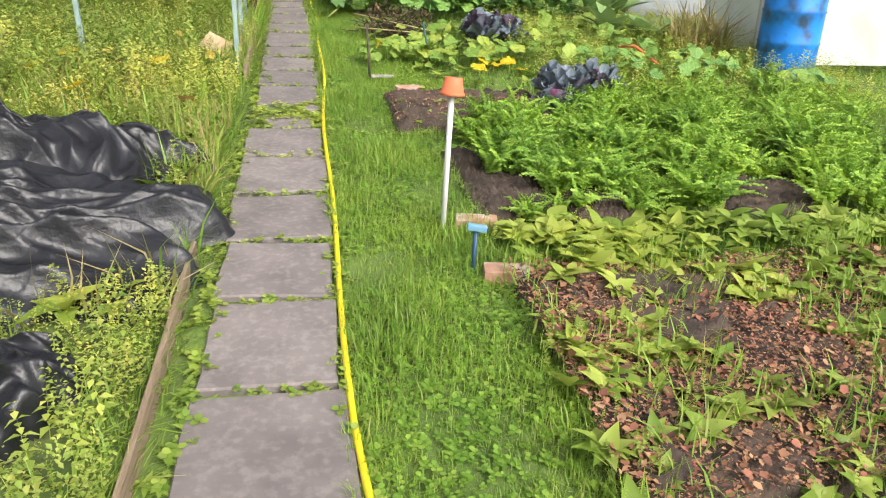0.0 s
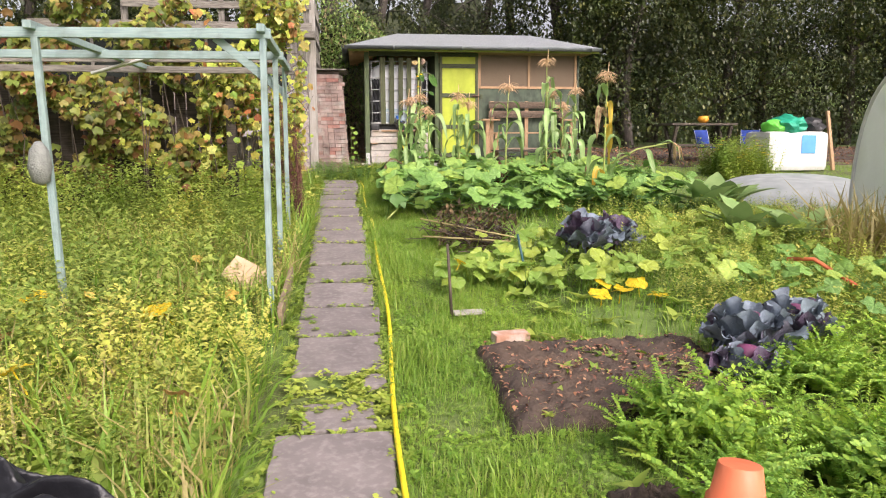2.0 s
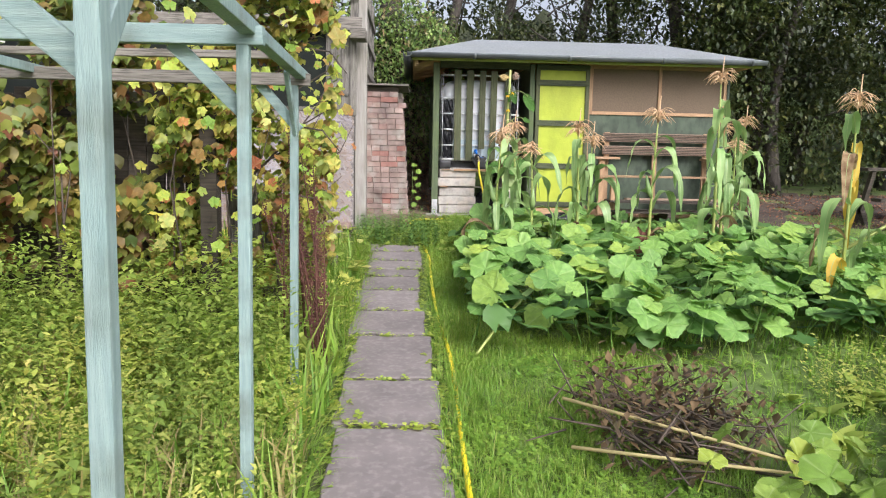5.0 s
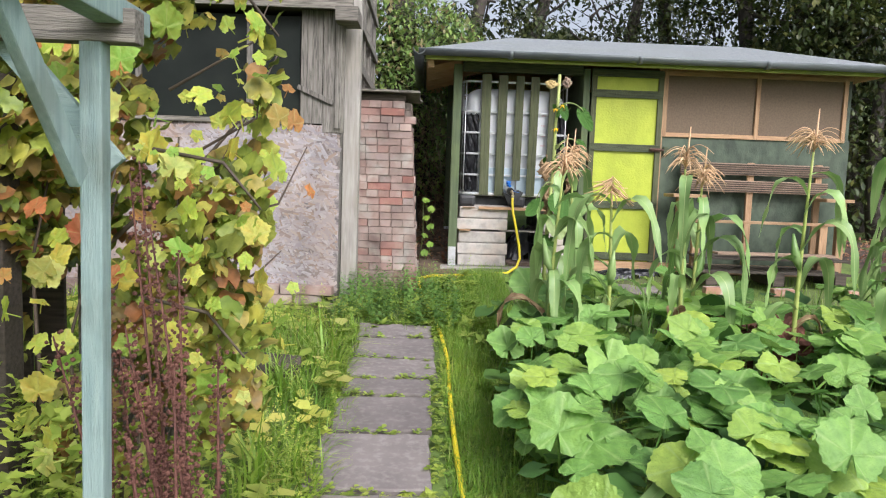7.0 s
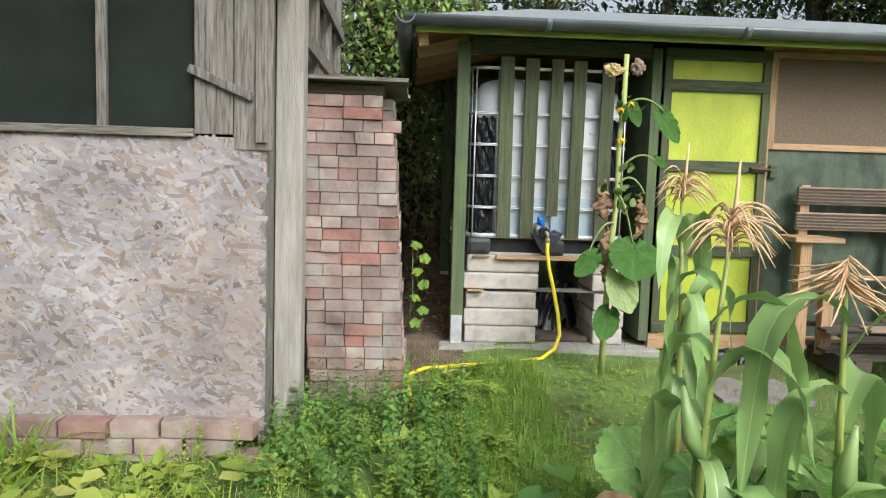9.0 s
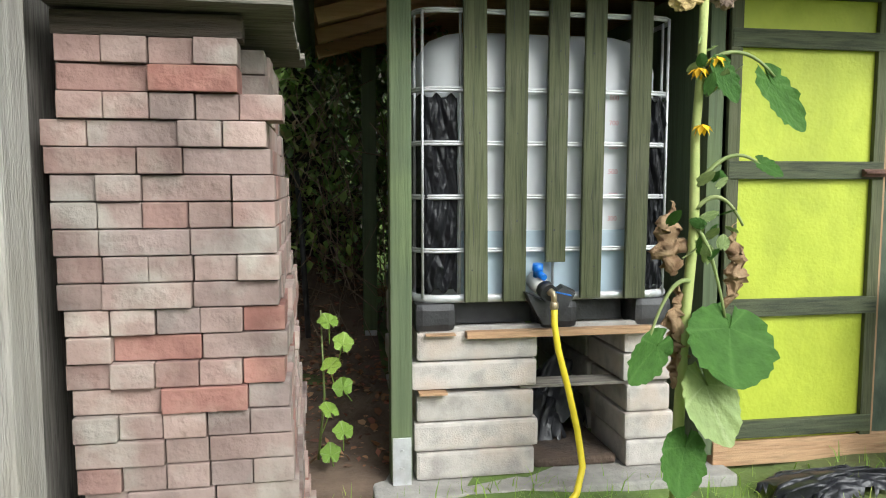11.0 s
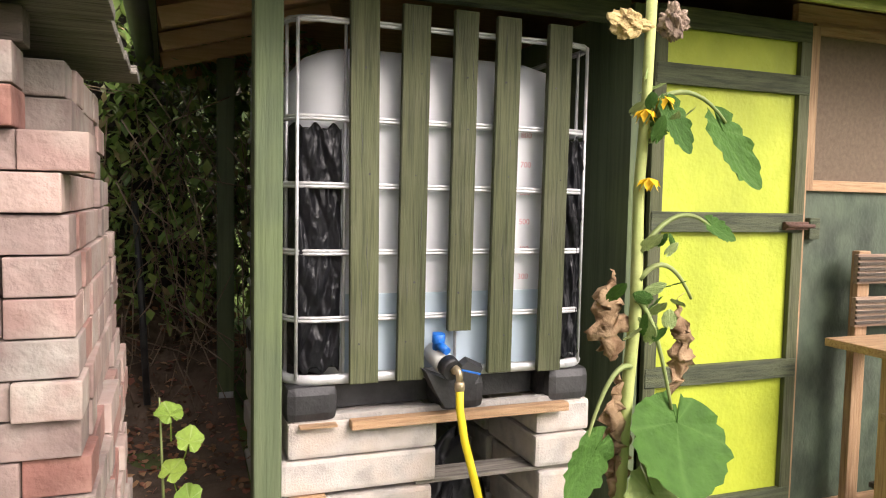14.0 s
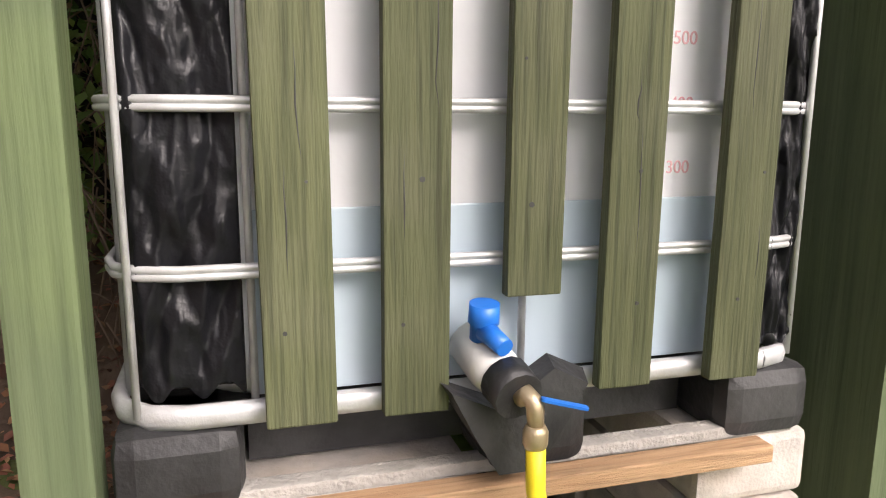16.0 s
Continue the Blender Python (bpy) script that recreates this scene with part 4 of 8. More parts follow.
G1, G2, G3 = (0.17, 0.27, 0.04), (0.28, 0.4, 0.06), (0.42, 0.51, 0.1)
ONE = (0.9, 0.9, 0.9)
m_weed = mat("weed_leaves", (0.6, 0.72, 0.65), (1.25, 1.12, 1.0), 0.55, 1.1, bump=0, cols=(G1, G2, G3, G2, (0.36, 0.44, 0.1), G3), trans=0.35, obj=True)
m_grass = mat("grass_blades", (0.75, 0.85, 0.8), (1.2, 1.1, 1.0), 0.5, 1.6, bump=0, cols=((0.15, 0.29, 0.03), (0.22, 0.38, 0.045), (0.31, 0.44, 0.07), (0.19, 0.35, 0.04), (0.4, 0.43, 0.13)), trans=0.35, obj=True)
m_dry = mat("dry_grass", ONE, (1.1, 1.1, 1.1), 0.7, 3, bump=0, cols=((0.42, 0.33, 0.13), (0.5, 0.42, 0.2), (0.36, 0.3, 0.1), (0.3, 0.33, 0.08)), trans=0.3, obj=True)
m_carrot = mat("carrot_tops", (0.7, 0.8, 0.75), (1.25, 1.15, 0.9), 0.55, 2, bump=0, cols=((0.21, 0.39, 0.065), (0.31, 0.51, 0.08), (0.42, 0.57, 0.09)), trans=0.35, obj=True)
# Near-black greens: the gloom of the wood is put into the leaf colour.
m_wood_leaf = mat("woodland_leaves_shade_tone", (0.36, 0.39, 0.34), (2.7, 2.6, 2.0), 0.5, 0.55, bump=0, cols=((0.011, 0.02, 0.008), (0.02, 0.032, 0.01), (0.036, 0.05, 0.013), (0.022, 0.036, 0.011), (0.065, 0.07, 0.02), (0.018, 0.027, 0.01)), trans=0.3, obj=True)
m_stem = mat("green_stem", (0.16, 0.22, 0.06), (0.24, 0.28, 0.1), 0.6, 8, bump=0.1)
m_drystem = mat("brown_stem", (0.055, 0.04, 0.03), (0.12, 0.09, 0.065), 0.8, 8, bump=0.3)
m_chip = mat("wood_chips", ONE, (1.1, 1.1, 1.1), 0.9, 3, bump=0, cols=((0.15, 0.07, 0.04), (0.36, 0.17, 0.085), (0.4, 0.24, 0.13), (0.08, 0.045, 0.03), (0.34, 0.13, 0.09), (0.24, 0.11, 0.05)), obj=True)


m_litter = mat("withered_leaves", ONE, (1.1, 1.1, 1.1), 0.9, 3, bump=0, cols=((0.05, 0.035, 0.022), (0.11, 0.07, 0.035), (0.17, 0.11, 0.05), (0.07, 0.06, 0.025)), trans=0.15, obj=True)


def obj_cols(m, cols, veins=0.0, vein_colour=(0.45, 0.52, 0.25)):
    """Gives each piece of a material its own colour from a range."""
    n, l = m.node_tree.nodes, m.node_tree.links
    oi, cr, mx = n.new("ShaderNodeObjectInfo"), n.new("ShaderNodeValToRGB"), n.new("ShaderNodeMixRGB")
    el = cr.color_ramp.elements
    while len(el) < len(cols):
        el.new(0.5)
    for i, c in enumerate(cols):
        el[i].position, el[i].color = i / (len(cols) - 1), (*c, 1)
    mx.blend_type, mx.inputs[0].default_value = "MULTIPLY", 1.0
    b = n["Principled BSDF"]
    src = b.inputs["Base Color"].links[0].from_socket
    l.new(oi.outputs["Random"], cr.inputs[0])
    l.new(cr.outputs[0], mx.inputs[1])
    l.new(src, mx.inputs[2])
    l.new(mx.outputs[0], b.inputs["Base Color"])
    out = mx.outputs[0]
    if veins:
        tc, gr = n.new("ShaderNodeTexCoord"), n.new("ShaderNodeTexGradient")
        gr.gradient_type = "RADIAL"
        l.new(tc.outputs["Object"], gr.inputs["Vector"])
        mu, pp, mr, v2 = n.new("ShaderNodeMath"), n.new("ShaderNodeMath"), n.new("ShaderNodeMapRange"), n.new("ShaderNodeMixRGB")
        mu.operation, pp.operation = "MULTIPLY_ADD", "PINGPONG"
        mu.inputs[1].default_value, mu.inputs[2].default_value = 10.0, 0.5
        pp.inputs[1].default_value = 1.0
        l.new(gr.outputs["Fac"], mu.inputs[0])
        l.new(mu.outputs[0], pp.inputs[0])
        mr.inputs["From Min"].default_value, mr.inputs["From Max"].default_value = 0.0, 0.16
        mr.inputs["To Min"].default_value, mr.inputs["To Max"].default_value = veins, 0.0
        l.new(pp.outputs[0], mr.inputs["Value"])
        l.new(mr.outputs[0], v2.inputs[0])
        l.new(out, v2.inputs[1])
        v2.inputs[2].default_value = (*vein_colour, 1)
        out = v2.outputs[0]
        l.new(out, b.inputs["Base Color"])
    for nd in n:
        if nd.type == "BSDF_TRANSLUCENT":
            l.new(out, nd.inputs["Color"])
    return m


small = grid_leaf(2, 0.3, 0.3, 0.2)
tiny = (np.array([(0, 0, 0), (-0.3, 0.5, 0.08), (0, 1, -0.1), (0.3, 0.5, 0.08)], float), np.array([(0, 2, 1), (0, 3, 2)]))
mid = grid_leaf(4, 0.3, 0.35, 0.45)


leaf4 = (np.array([(0, 0, 0), (-0.3, 0.42, 0.09), (0, 0.45, 0), (0.3, 0.42, 0.09), (0, 1, -0.18)], float), np.array([(0, 2, 1), (0, 3, 2), (1, 2, 4), (2, 3, 4)]))


def sprig(seed, h=1.0, leaves=11, size=0.3):
    r = random.Random(seed)
    out = []
    lean = r.uniform(-0.2, 0.2)
    for k in range(leaves):
        u = (k + 0.7) / leaves
        out.append(put_leaf(tiny, (lean * u * u * h, 0.1 * u * h, u * h), k * 2.4 + r.uniform(-0.5, 0.5), r.uniform(0.0, 0.7), size * (1.15 - 0.6 * u) * r.uniform(0.8, 1.2)))
    st = np.array([(-0.008, 0, 0), (0.008, 0, 0), (lean * h, 0.1 * h, h)])
    out.append((st, np.array([(0, 1, 2)])))
    return compose(out)


def rosette(seed, leaves=7):
    r = random.Random(seed)
    return compose([put_leaf(mid, (0, 0, 0.01), k * 6.28 / leaves + r.uniform(-0.4, 0.4), r.uniform(0.25, 1.0), r.uniform(0.7, 1.1)) for k in range(leaves)])


sprigs = [sprig(k, 1.0, 22 + k % 5, 0.1 + 0.03 * (k % 3)) for k in range(5)]
rosettes = [rosette(k + 10) for k in range(4)]
round_tiny = (np.array([(0, 0, 0), (-0.45, 0.45, 0.1), (-0.3, 0.95, 0.02), (0.3, 0.95, 0.02), (0.45, 0.45, 0.1)], float), np.array([(0, 2, 1), (0, 3, 2), (0, 4, 3)]))
clover = [compose([put_leaf(round_tiny, (0, 0, 0.5 + 0.2 * j), k * 2.1 + s + j, 0.1 + 0.3 * j, 0.6) for k in range(3) for j in range(1 + k % 2)]) for s in range(3)]
blades = [blade(2, 0.018 + 0.006 * k, 0.25 + 0.2 * k) for k in range(4)]


def any_yaw(n):
    return rng.uniform(0, 2 * math.pi, n)


def on_path(x, y):
    return (x > -0.5) & (x < 0.07) & (y < 12.9)


def in_tarp(x, y):
    return (((x + 1.5) / 0.98) ** 2 + ((y - 3.3) / 0.78) ** 2 < 1.0) | (((x + 1.6) / 0.84) ** 2 + ((y - 4.2) / 0.46) ** 2 < 1.0) | (((x + 1.1) / 0.33) ** 2 + ((y - 2.1) / 0.36) ** 2 < 1.0)


# weeds to the one side of the path
def left_keep(x, y):
    return ~in_tarp(x, y) & ~on_path(x, y)


p = field(4200, -6, -0.56, -0.8, 9.7, lambda x, y: left_keep(x, y) & ~((y < 2.75) & (x > -1.9) & (patch(x, y, 3.0, 1) < 0.6)))
n = len(p)
tall = 0.16 + 0.22 * patch(p[:, 0], p[:, 1], 0.9) * rng.uniform(0.5, 1.3, n)
tall *= np.clip((-0.5 - p[:, 0]) / 0.5 + 0.45, 0.45, 1) * np.where(p[:, 1] < 2.85, 0.42, np.where(p[:, 1] < 3.5, 0.75, 1))
stuff("weeds", scatter("weeds", sprigs, p, any_yaw(n), rng.normal(0, 0.2, n), tall, m_weed), "dense knee-high leafy weeds over rough ground", "weeds")
p = field(25000, -6, -0.52, -0.8, 10.2, lambda x, y: left_keep(x, y) & (patch(x, y, 1.3, 2) > 0.15))
n = len(p)
stuff("rough_grass", scatter("rough_grass", blades, p, any_yaw(n), rng.normal(0, 0.25, n), rng.uniform(0.1, 0.4, n) * np.where(p[:, 1] < 2.85, 0.45, 1), m_grass), "long rough grass among the weeds", "grass")
p = field(12000, -4.5, -0.55, 2.6, 9.5, lambda x, y: left_keep(x, y) & (patch(x, y, 1.1, 4) > 0.48))
n = len(p)
stuff("dry_grass", scatter("dry_grass", blades, p, any_yaw(n), rng.normal(0, 0.3, n), rng.uniform(0.15, 0.36, n), m_dry), "straw-coloured dry grass stalks", "grass")
p = field(1500, -5, -0.7, 2.6, 9.8, left_keep)
n = len(p)
stuff("broad_weeds", scatter("broad_weeds", rosettes, p + np.array([0, 0, 0.05]), any_yaw(n), rng.normal(0, 0.15, n), rng.uniform(0.07, 0.18, n), m_weed), "broad-leaved docks and dandelions", "weeds")

def nettle(seed, pairs=10):
    r = random.Random(seed)
    out = [(np.array([(-0.006, 0, 0), (0.006, 0, 0), (0.03, 0.04, 1.0)]), np.array([(0, 1, 2)]))]
    for k in range(pairs):
        u = 0.2 + 0.8 * k / (pairs - 1)
        for sgn in (0, math.pi):
            out.append(put_leaf(leaf4, (0.03 * u * u, 0.04 * u * u, u), k * 1.57 + sgn + r.uniform(-0.35, 0.35), r.uniform(-0.35, 0.25), (0.22 - 0.12 * u) * r.uniform(0.8, 1.2)))
    return compose(out)


nettles = [nettle(k + 60) for k in range(4)]
m_nettle = mat("nettle_leaves", (0.6, 0.68, 0.6), (1.3, 1.2, 1.1), 0.55, 1.4, bump=0, cols=((0.19, 0.29, 0.06), (0.3, 0.41, 0.08), (0.42, 0.5, 0.12), (0.24, 0.36, 0.07), (0.5, 0.52, 0.15)), trans=0.35, obj=True)
p = field(2600, -5.5, -0.75, 5.6, 10.2, lambda x, y: left_keep(x, y) & (patch(x, y, 1.2, 5) > 0.22))
n = len(p)
stuff("nettles", scatter("nettles", nettles, p, any_yaw(n), rng.normal(0, 0.18, n), rng.uniform(0.2, 0.48, n) * np.clip((-0.45 - p[:, 0]) / 0.6, 0.45, 1), m_nettle), "knee-high green nettles with paired leaves", "weeds")
m_balm = mat("dark_balm_leaves", (0.7, 0.75, 0.7), (1.2, 1.15, 1.1), 0.5, 3, bump=0, cols=((0.09, 0.19, 0.045), (0.14, 0.27, 0.06), (0.2, 0.34, 0.08)), trans=0.3, obj=True)
p = field(170, -0.75, 0.15, 12.95, 14.1, lambda x, y: ~((x < -0.2) & (y > 14.05)) & ~((x < -0.74) & (y > 13.4)))
n = len(p)
stuff("nettles", scatter("nettles", nettles, p, any_yaw(n), rng.normal(0, 0.25, n), rng.uniform(0.14, 0.3, n), m_balm), "dark leafy weeds round the foot of the stack", "weeds")
p = field(900, -3.5, -0.62, 0.8, 6.2, left_keep)
n = len(p)
stuff("nettles", scatter("nettles", nettles, p, any_yaw(n), rng.normal(0, 0.2, n), rng.uniform(0.12, 0.28, n), m_nettle), "young nettles among the pale weeds", "weeds")


def bushy(seed, leaves=26, fine_=1.0):
    r = random.Random(seed)
    out = []
    for k in range(leaves):
        u = (k + 1) / leaves
        rad = r.uniform(0, 0.22) * math.sin(math.pi * min(1, 0.2 + 0.8 * u))
        a = r.uniform(0, 6.28)
        out.append(put_leaf(tiny, (rad * math.cos(a), rad * math.sin(a), u), a - 1.57 + r.uniform(-0.8, 0.8), r.uniform(-0.2, 0.8), fine_ * r.uniform(0.1, 0.2)))
    return compose(out)


bushes = [bushy(k, 38, 0.58) for k in range(5)]
m_weed2 = mat("pale_weed_leaves", (0.6, 0.72, 0.65), (1.25, 1.12, 1.0), 0.55, 1.1, bump=0, cols=((0.38, 0.46, 0.09), (0.55, 0.58, 0.13), (0.64, 0.63, 0.18), (0.44, 0.54, 0.1), (0.58, 0.54, 0.18)), trans=0.35, obj=True)
p = field(5600, -6, -0.58, -0.8, 9.6, left_keep)
n = len(p)
stuff("weeds", scatter("weeds", bushes, p, any_yaw(n), rng.normal(0, 0.25, n), (0.14 + 0.24 * patch(p[:, 0], p[:, 1], 1.1, 3)) * rng.uniform(0.5, 1.35, n) * np.where(p[:, 1] < 2.85, 0.5, 1), m_weed2), "fine pale yellow-green weeds in flower", "weeds")
p = field(700, -2.2, -0.56, 0.9, 2.8, left_keep)
n = len(p)
stuff("weeds", scatter("weeds", bushes + sprigs[:2], p, any_yaw(n), rng.normal(0, 0.25, n), rng.uniform(0.08, 0.24, n), m_nettle), "fine weeds growing over the edging board", "weeds")
p = field(900, 2.0, 5.0, 6.0, 9.6, lambda x, y: ~((x > 5.0) & (y < 9.5)))
n = len(p)
stuff("weeds", scatter("weeds", bushes, p, any_yaw(n), rng.normal(0, 0.25, n), rng.uniform(0.15, 0.35, n), m_weed2), "fine pale weeds among the beds", "weeds")

# lawn strip and the other side
BEDS = ((0.62, 1.8, 5.08, 6.02), (0.85, 1.25, 3.4, 4.5), (0.85, 2.6, 1.45, 2.75), (1.3, 1.68, 3.3, 3.8), (2.2, 2.85, 3.3, 3.95))


def in_beds(x, y, beds=BEDS):
    k = np.zeros_like(x, bool)
    for x0, x1, y0, y1 in beds:
        w = 0.07 + 0.1 * np.sin(6 * x + 3 * y) * np.sin(4 * y - 2 * x)
        k |= (x > x0 + w) & (x < x1 + w) & (y > y0 + w) & (y < y1 - w)
    return k


def lawn(x, y):
    return ~on_path(x, y) & ~in_beds(x, y)


m_clover = mat("clover_leaves", (0.65, 0.75, 0.65), (1.2, 1.1, 1.0), 0.55, 1.6, bump=0, cols=((0.16, 0.31, 0.04), (0.24, 0.42, 0.06), (0.34, 0.5, 0.08), (0.2, 0.37, 0.05)), trans=0.35, obj=True)
p = field(100000, 0.07, 1.3, 0.2, 10.2, lawn)
n = len(p)
stuff("lawn_grass", scatter("lawn_grass", blades, p, any_yaw(n), rng.normal(0, 0.45, n), rng.uniform(0.03, 0.085, n) * (0.55 + 0.9 * patch(p[:, 0], p[:, 1], 2.6)), m_grass), "short green lawn strip beside the path", "grass")
p = field(32000, 1.3, 6.5, 0.2, 10.5, lawn)
n = len(p)
stuff("rough_grass", scatter("rough_grass", blades, p, any_yaw(n), rng.normal(0, 0.35, n), rng.uniform(0.05, 0.16, n), m_grass), "rough green grass between the beds", "grass")
p = np.concatenate([field(11000, 0.07, 3.5, 0.4, 10.2, lambda x, y: lawn(x, y) & (patch(x, y, 1.4, 1) > 0.2)), field(7000, 0.1, 1.1, 0.6, 10.0, lambda x, y: lawn(x, y) & (patch(x, y, 2.3, 2) > 0.25))])
n = len(p)
stuff("clover", scatter("clover", clover, p, any_yaw(n), rng.normal(0, 0.2, n), rng.uniform(0.018, 0.04, n), m_clover), "clover and low weeds in the lawn", "weeds")
p = field(900, 0.9, 6.5, 0.5, 9.6, lambda x, y: lawn(x, y) & (patch(x, y, 1.0, 3) > 0.4))
n = len(p)
stuff("broad_weeds", scatter("broad_weeds", rosettes, p + np.array([0, 0, 0.03]), any_yaw(n), rng.normal(0, 0.15, n), rng.uniform(0.05, 0.13, n), m_weed), "broad-leaved weeds and strawberry-like plants", "weeds")
p = field(2600, 2.3, 7.5, 5.2, 9.8, lambda x, y: ((x - 5.3) > -9) & ~((x > 5.1) & (y < 9.5)) & (patch(x, y, 1.2) > 0.2))
n = len(p)
stuff("weeds", scatter("weeds", sprigs, p, any_yaw(n), rng.normal(0, 0.2, n), rng.uniform(0.15, 0.34, n), m_weed), "leafy weeds in front of the tunnel", "weeds")
p = field(34000, -3.5, 8.5, 10.0, 15.0, lambda x, y: ~on_path(x, y) & ~((x < -0.78) & (y > 13.4)) & ~((x < -0.15) & (y > 13.8)))
n = len(p)
stuff("rough_grass", scatter("rough_grass", blades, p, any_yaw(n), rng.normal(0, 0.35, n), rng.uniform(0.03, 0.1, n) * np.where(p[:, 0] < -0.5, 1.8, 1), m_grass), "rough grass before the sheds", "grass")
p = field(420, -2.6, 0.35, 10.0, 14.6, lambda x, y: ~on_path(x, y) & ((x < -0.5) | (y > 12.9)) & ~((x < -0.78) & (y > 13.4)) & ~((x < -0.15) & (y > 13.8)))
n = len(p)
stuff("weeds", scatter("weeds", sprigs, p, any_yaw(n), rng.normal(0, 0.2, n), rng.uniform(0.12, 0.26, n), m_weed), "leafy weeds at the foot of the shack", "weeds")
p = field(26000, -0.05, 0.6, 10.2, 14.6, lambda x, y: ~on_path(x, y))
n = len(p)
stuff("lawn_grass", scatter("lawn_grass", blades, p, any_yaw(n), rng.normal(0, 0.5, n), rng.uniform(0.03, 0.09, n), m_grass), "short green grass and clover beside the path end", "grass")
tx, ty, th = [], [], []
for k in range(120):
    cx_, cy_ = R.uniform(-3.2, -0.62), R.uniform(10.7, 13.3)
    hh = R.uniform(0.14, 0.36)
    for j in range(42):
        tx.append(cx_ + R.gauss(0, 0.05))
        ty.append(min(13.38, cy_ + R.gauss(0, 0.05)))
        th.append(hh * R.uniform(0.5, 1.1))
tx, ty, th = np.array(tx), np.array(ty), np.array(th)
n = len(tx)
stuff("long_grass", scatter("long_grass", [blade(3, 0.02, 0.6), blade(3, 0.026, 0.9), blade(3, 0.02, 1.2)], np.stack([tx, ty, gz(tx, ty)], -1), any_yaw(n), rng.normal(0.1, 0.3, n), th, m_grass), "arching tufts of long grass at the foot of the shack", "grass")
p = field(700, -3.2, -0.55, 10.6, 13.35)
n = len(p)
stuff("weeds", scatter("weeds", bushes + clover, p, any_yaw(n), rng.normal(0, 0.25, n), rng.uniform(0.06, 0.2, n), m_weed2), "small pale weeds among the grass by the shack", "weeds")
p = field(520, -1.5, 0.3, 12.6, 14.5, lambda x, y: ~on_path(x, y) & ~((x < -0.78) & (y > 13.35)) & ~((x < -0.15) & (y > 13.85)))
n = len(p)
stuff("broad_weeds", scatter("broad_weeds", rosettes + bushes, p + np.array([0, 0, 0.03]), any_yaw(n), rng.normal(0, 0.2, n), rng.uniform(0.04, 0.085, n), m_weed), "broad-leaved weeds round the brick stack", "weeds")
p = field(2400, -0.2, 1.2, 9.6, 14.7, lambda x, y: ~on_path(x, y))
n = len(p)
stuff("clover", scatter("clover", clover, p, any_yaw(n), rng.normal(0, 0.2, n), rng.uniform(0.015, 0.035, n), m_weed), "clover and low weeds by the path end", "weeds")
# weeds in the joints and along the edges of the slabs
q = []
for a, b2, xm, w in edges:
    for k in range(26):
        q.append((xm + R.uniform(-w / 2, w / 2), b2 + R.uniform(-0.01, 0.05)))
    for k in range(64):
        q.append((xm + R.choice((-1, -1, 1)) * (w / 2 + R.gauss(0.012, 0.03)), R.uniform(a, b2)))
for k in range(150):
    cx_, cy_ = R.choice(((0.02, 5.38), (-0.4, 5.2), (-0.12, 5.36), (-0.42, 6.6), (0.05, 7.5), (-0.48, 9.0)))
    q.append((cx_ + R.gauss(0, 0.07), cy_ + R.gauss(0, 0.08)))
for k in range(90):
    q.append((R.uniform(-0.46, 0.06), R.uniform(5.46, 5.8)))
q = np.array(q)
p = np.stack([q[:, 0], q[:, 1], gz(q[:, 0], q[:, 1])], -1)
n = len(p)
stuff("joint_weeds", scatter("joint_weeds", rosettes[:1] + clover, p, any_yaw(n), rng.normal(0, 0.2, n), rng.uniform(0.016, 0.05, n), m_weed), "small weeds growing in the slab joints", "weeds")

p = field(750, -6, -0.75, 8.9, 10.3)
n = len(p)
stuff("weeds", scatter("weeds", [bushy(k + 30, 60, 0.42) for k in range(4)], p, any_yaw(n), rng.normal(0, 0.2, n), rng.uniform(0.3, 0.75, n), m_weed), "tall nettles and weeds at the foot of the vine", "weeds")
p = field(5200, -0.7, -0.4, 0.2, 12.9)
n = len(p)
stuff("edge_grass", scatter("edge_grass", blades, p, rng.normal(-1.57, 0.6, n), rng.normal(-0.2, 0.3, n), rng.uniform(0.06, 0.2, n) * np.clip((-0.36 - p[:, 0]) * 5, 0.3, 1), m_grass), "grass overhanging the slab edge", "grass")
p = field(6500, 0.0, 0.26, 7.6, 13.6)
n = len(p)
stuff("edge_grass", scatter("edge_grass", blades, p, any_yaw(n), rng.normal(0, 0.35, n), rng.uniform(0.04, 0.1, n), m_grass), "grass grown over the hose", "grass")
p = field(1800, 0.0, 0.3, 7.6, 13.6)
n = len(p)
stuff("clover", scatter("clover", clover, p, any_yaw(n), rng.normal(0, 0.2, n), rng.uniform(0.016, 0.034, n), m_clover), "clover grown over the hose", "weeds")
p = field(1700, 0.75, 3.6, 0.8, 3.2, lambda x, y: patch(x, y, 2.4, 6) > 0.4)
p[:, 2] += 0.08
n = len(p)
stuff("bed_weeds", scatter("bed_weeds", sprigs + rosettes, p, any_yaw(n), rng.normal(0, 0.3, n), rng.uniform(0.04, 0.11, n), m_weed), "weeds creeping over the bark-strewn bed", "weeds")
p = field(2600, 0.75, 3.0, 1.2, 2.95, lambda x, y: patch(x, y, 3.0, 2) > 0.45)
p[:, 2] += 0.085
n = len(p)
stuff("bed_grass", scatter("bed_grass", blades, p, any_yaw(n), rng.normal(0, 0.5, n), rng.uniform(0.05, 0.16, n), m_grass), "thin grass growing through the bark-strewn bed", "grass")
broad = [compose([put_leaf(grid_leaf(5, 0.36, 0.2, 0.35, 0.8, 0.8), (0, 0, 0.02), k * 1.26 + s_, 0.15 + 0.3 * ((k + s_) % 3), 0.7 + 0.12 * k) for k in range(5)]) for s_ in range(4)]
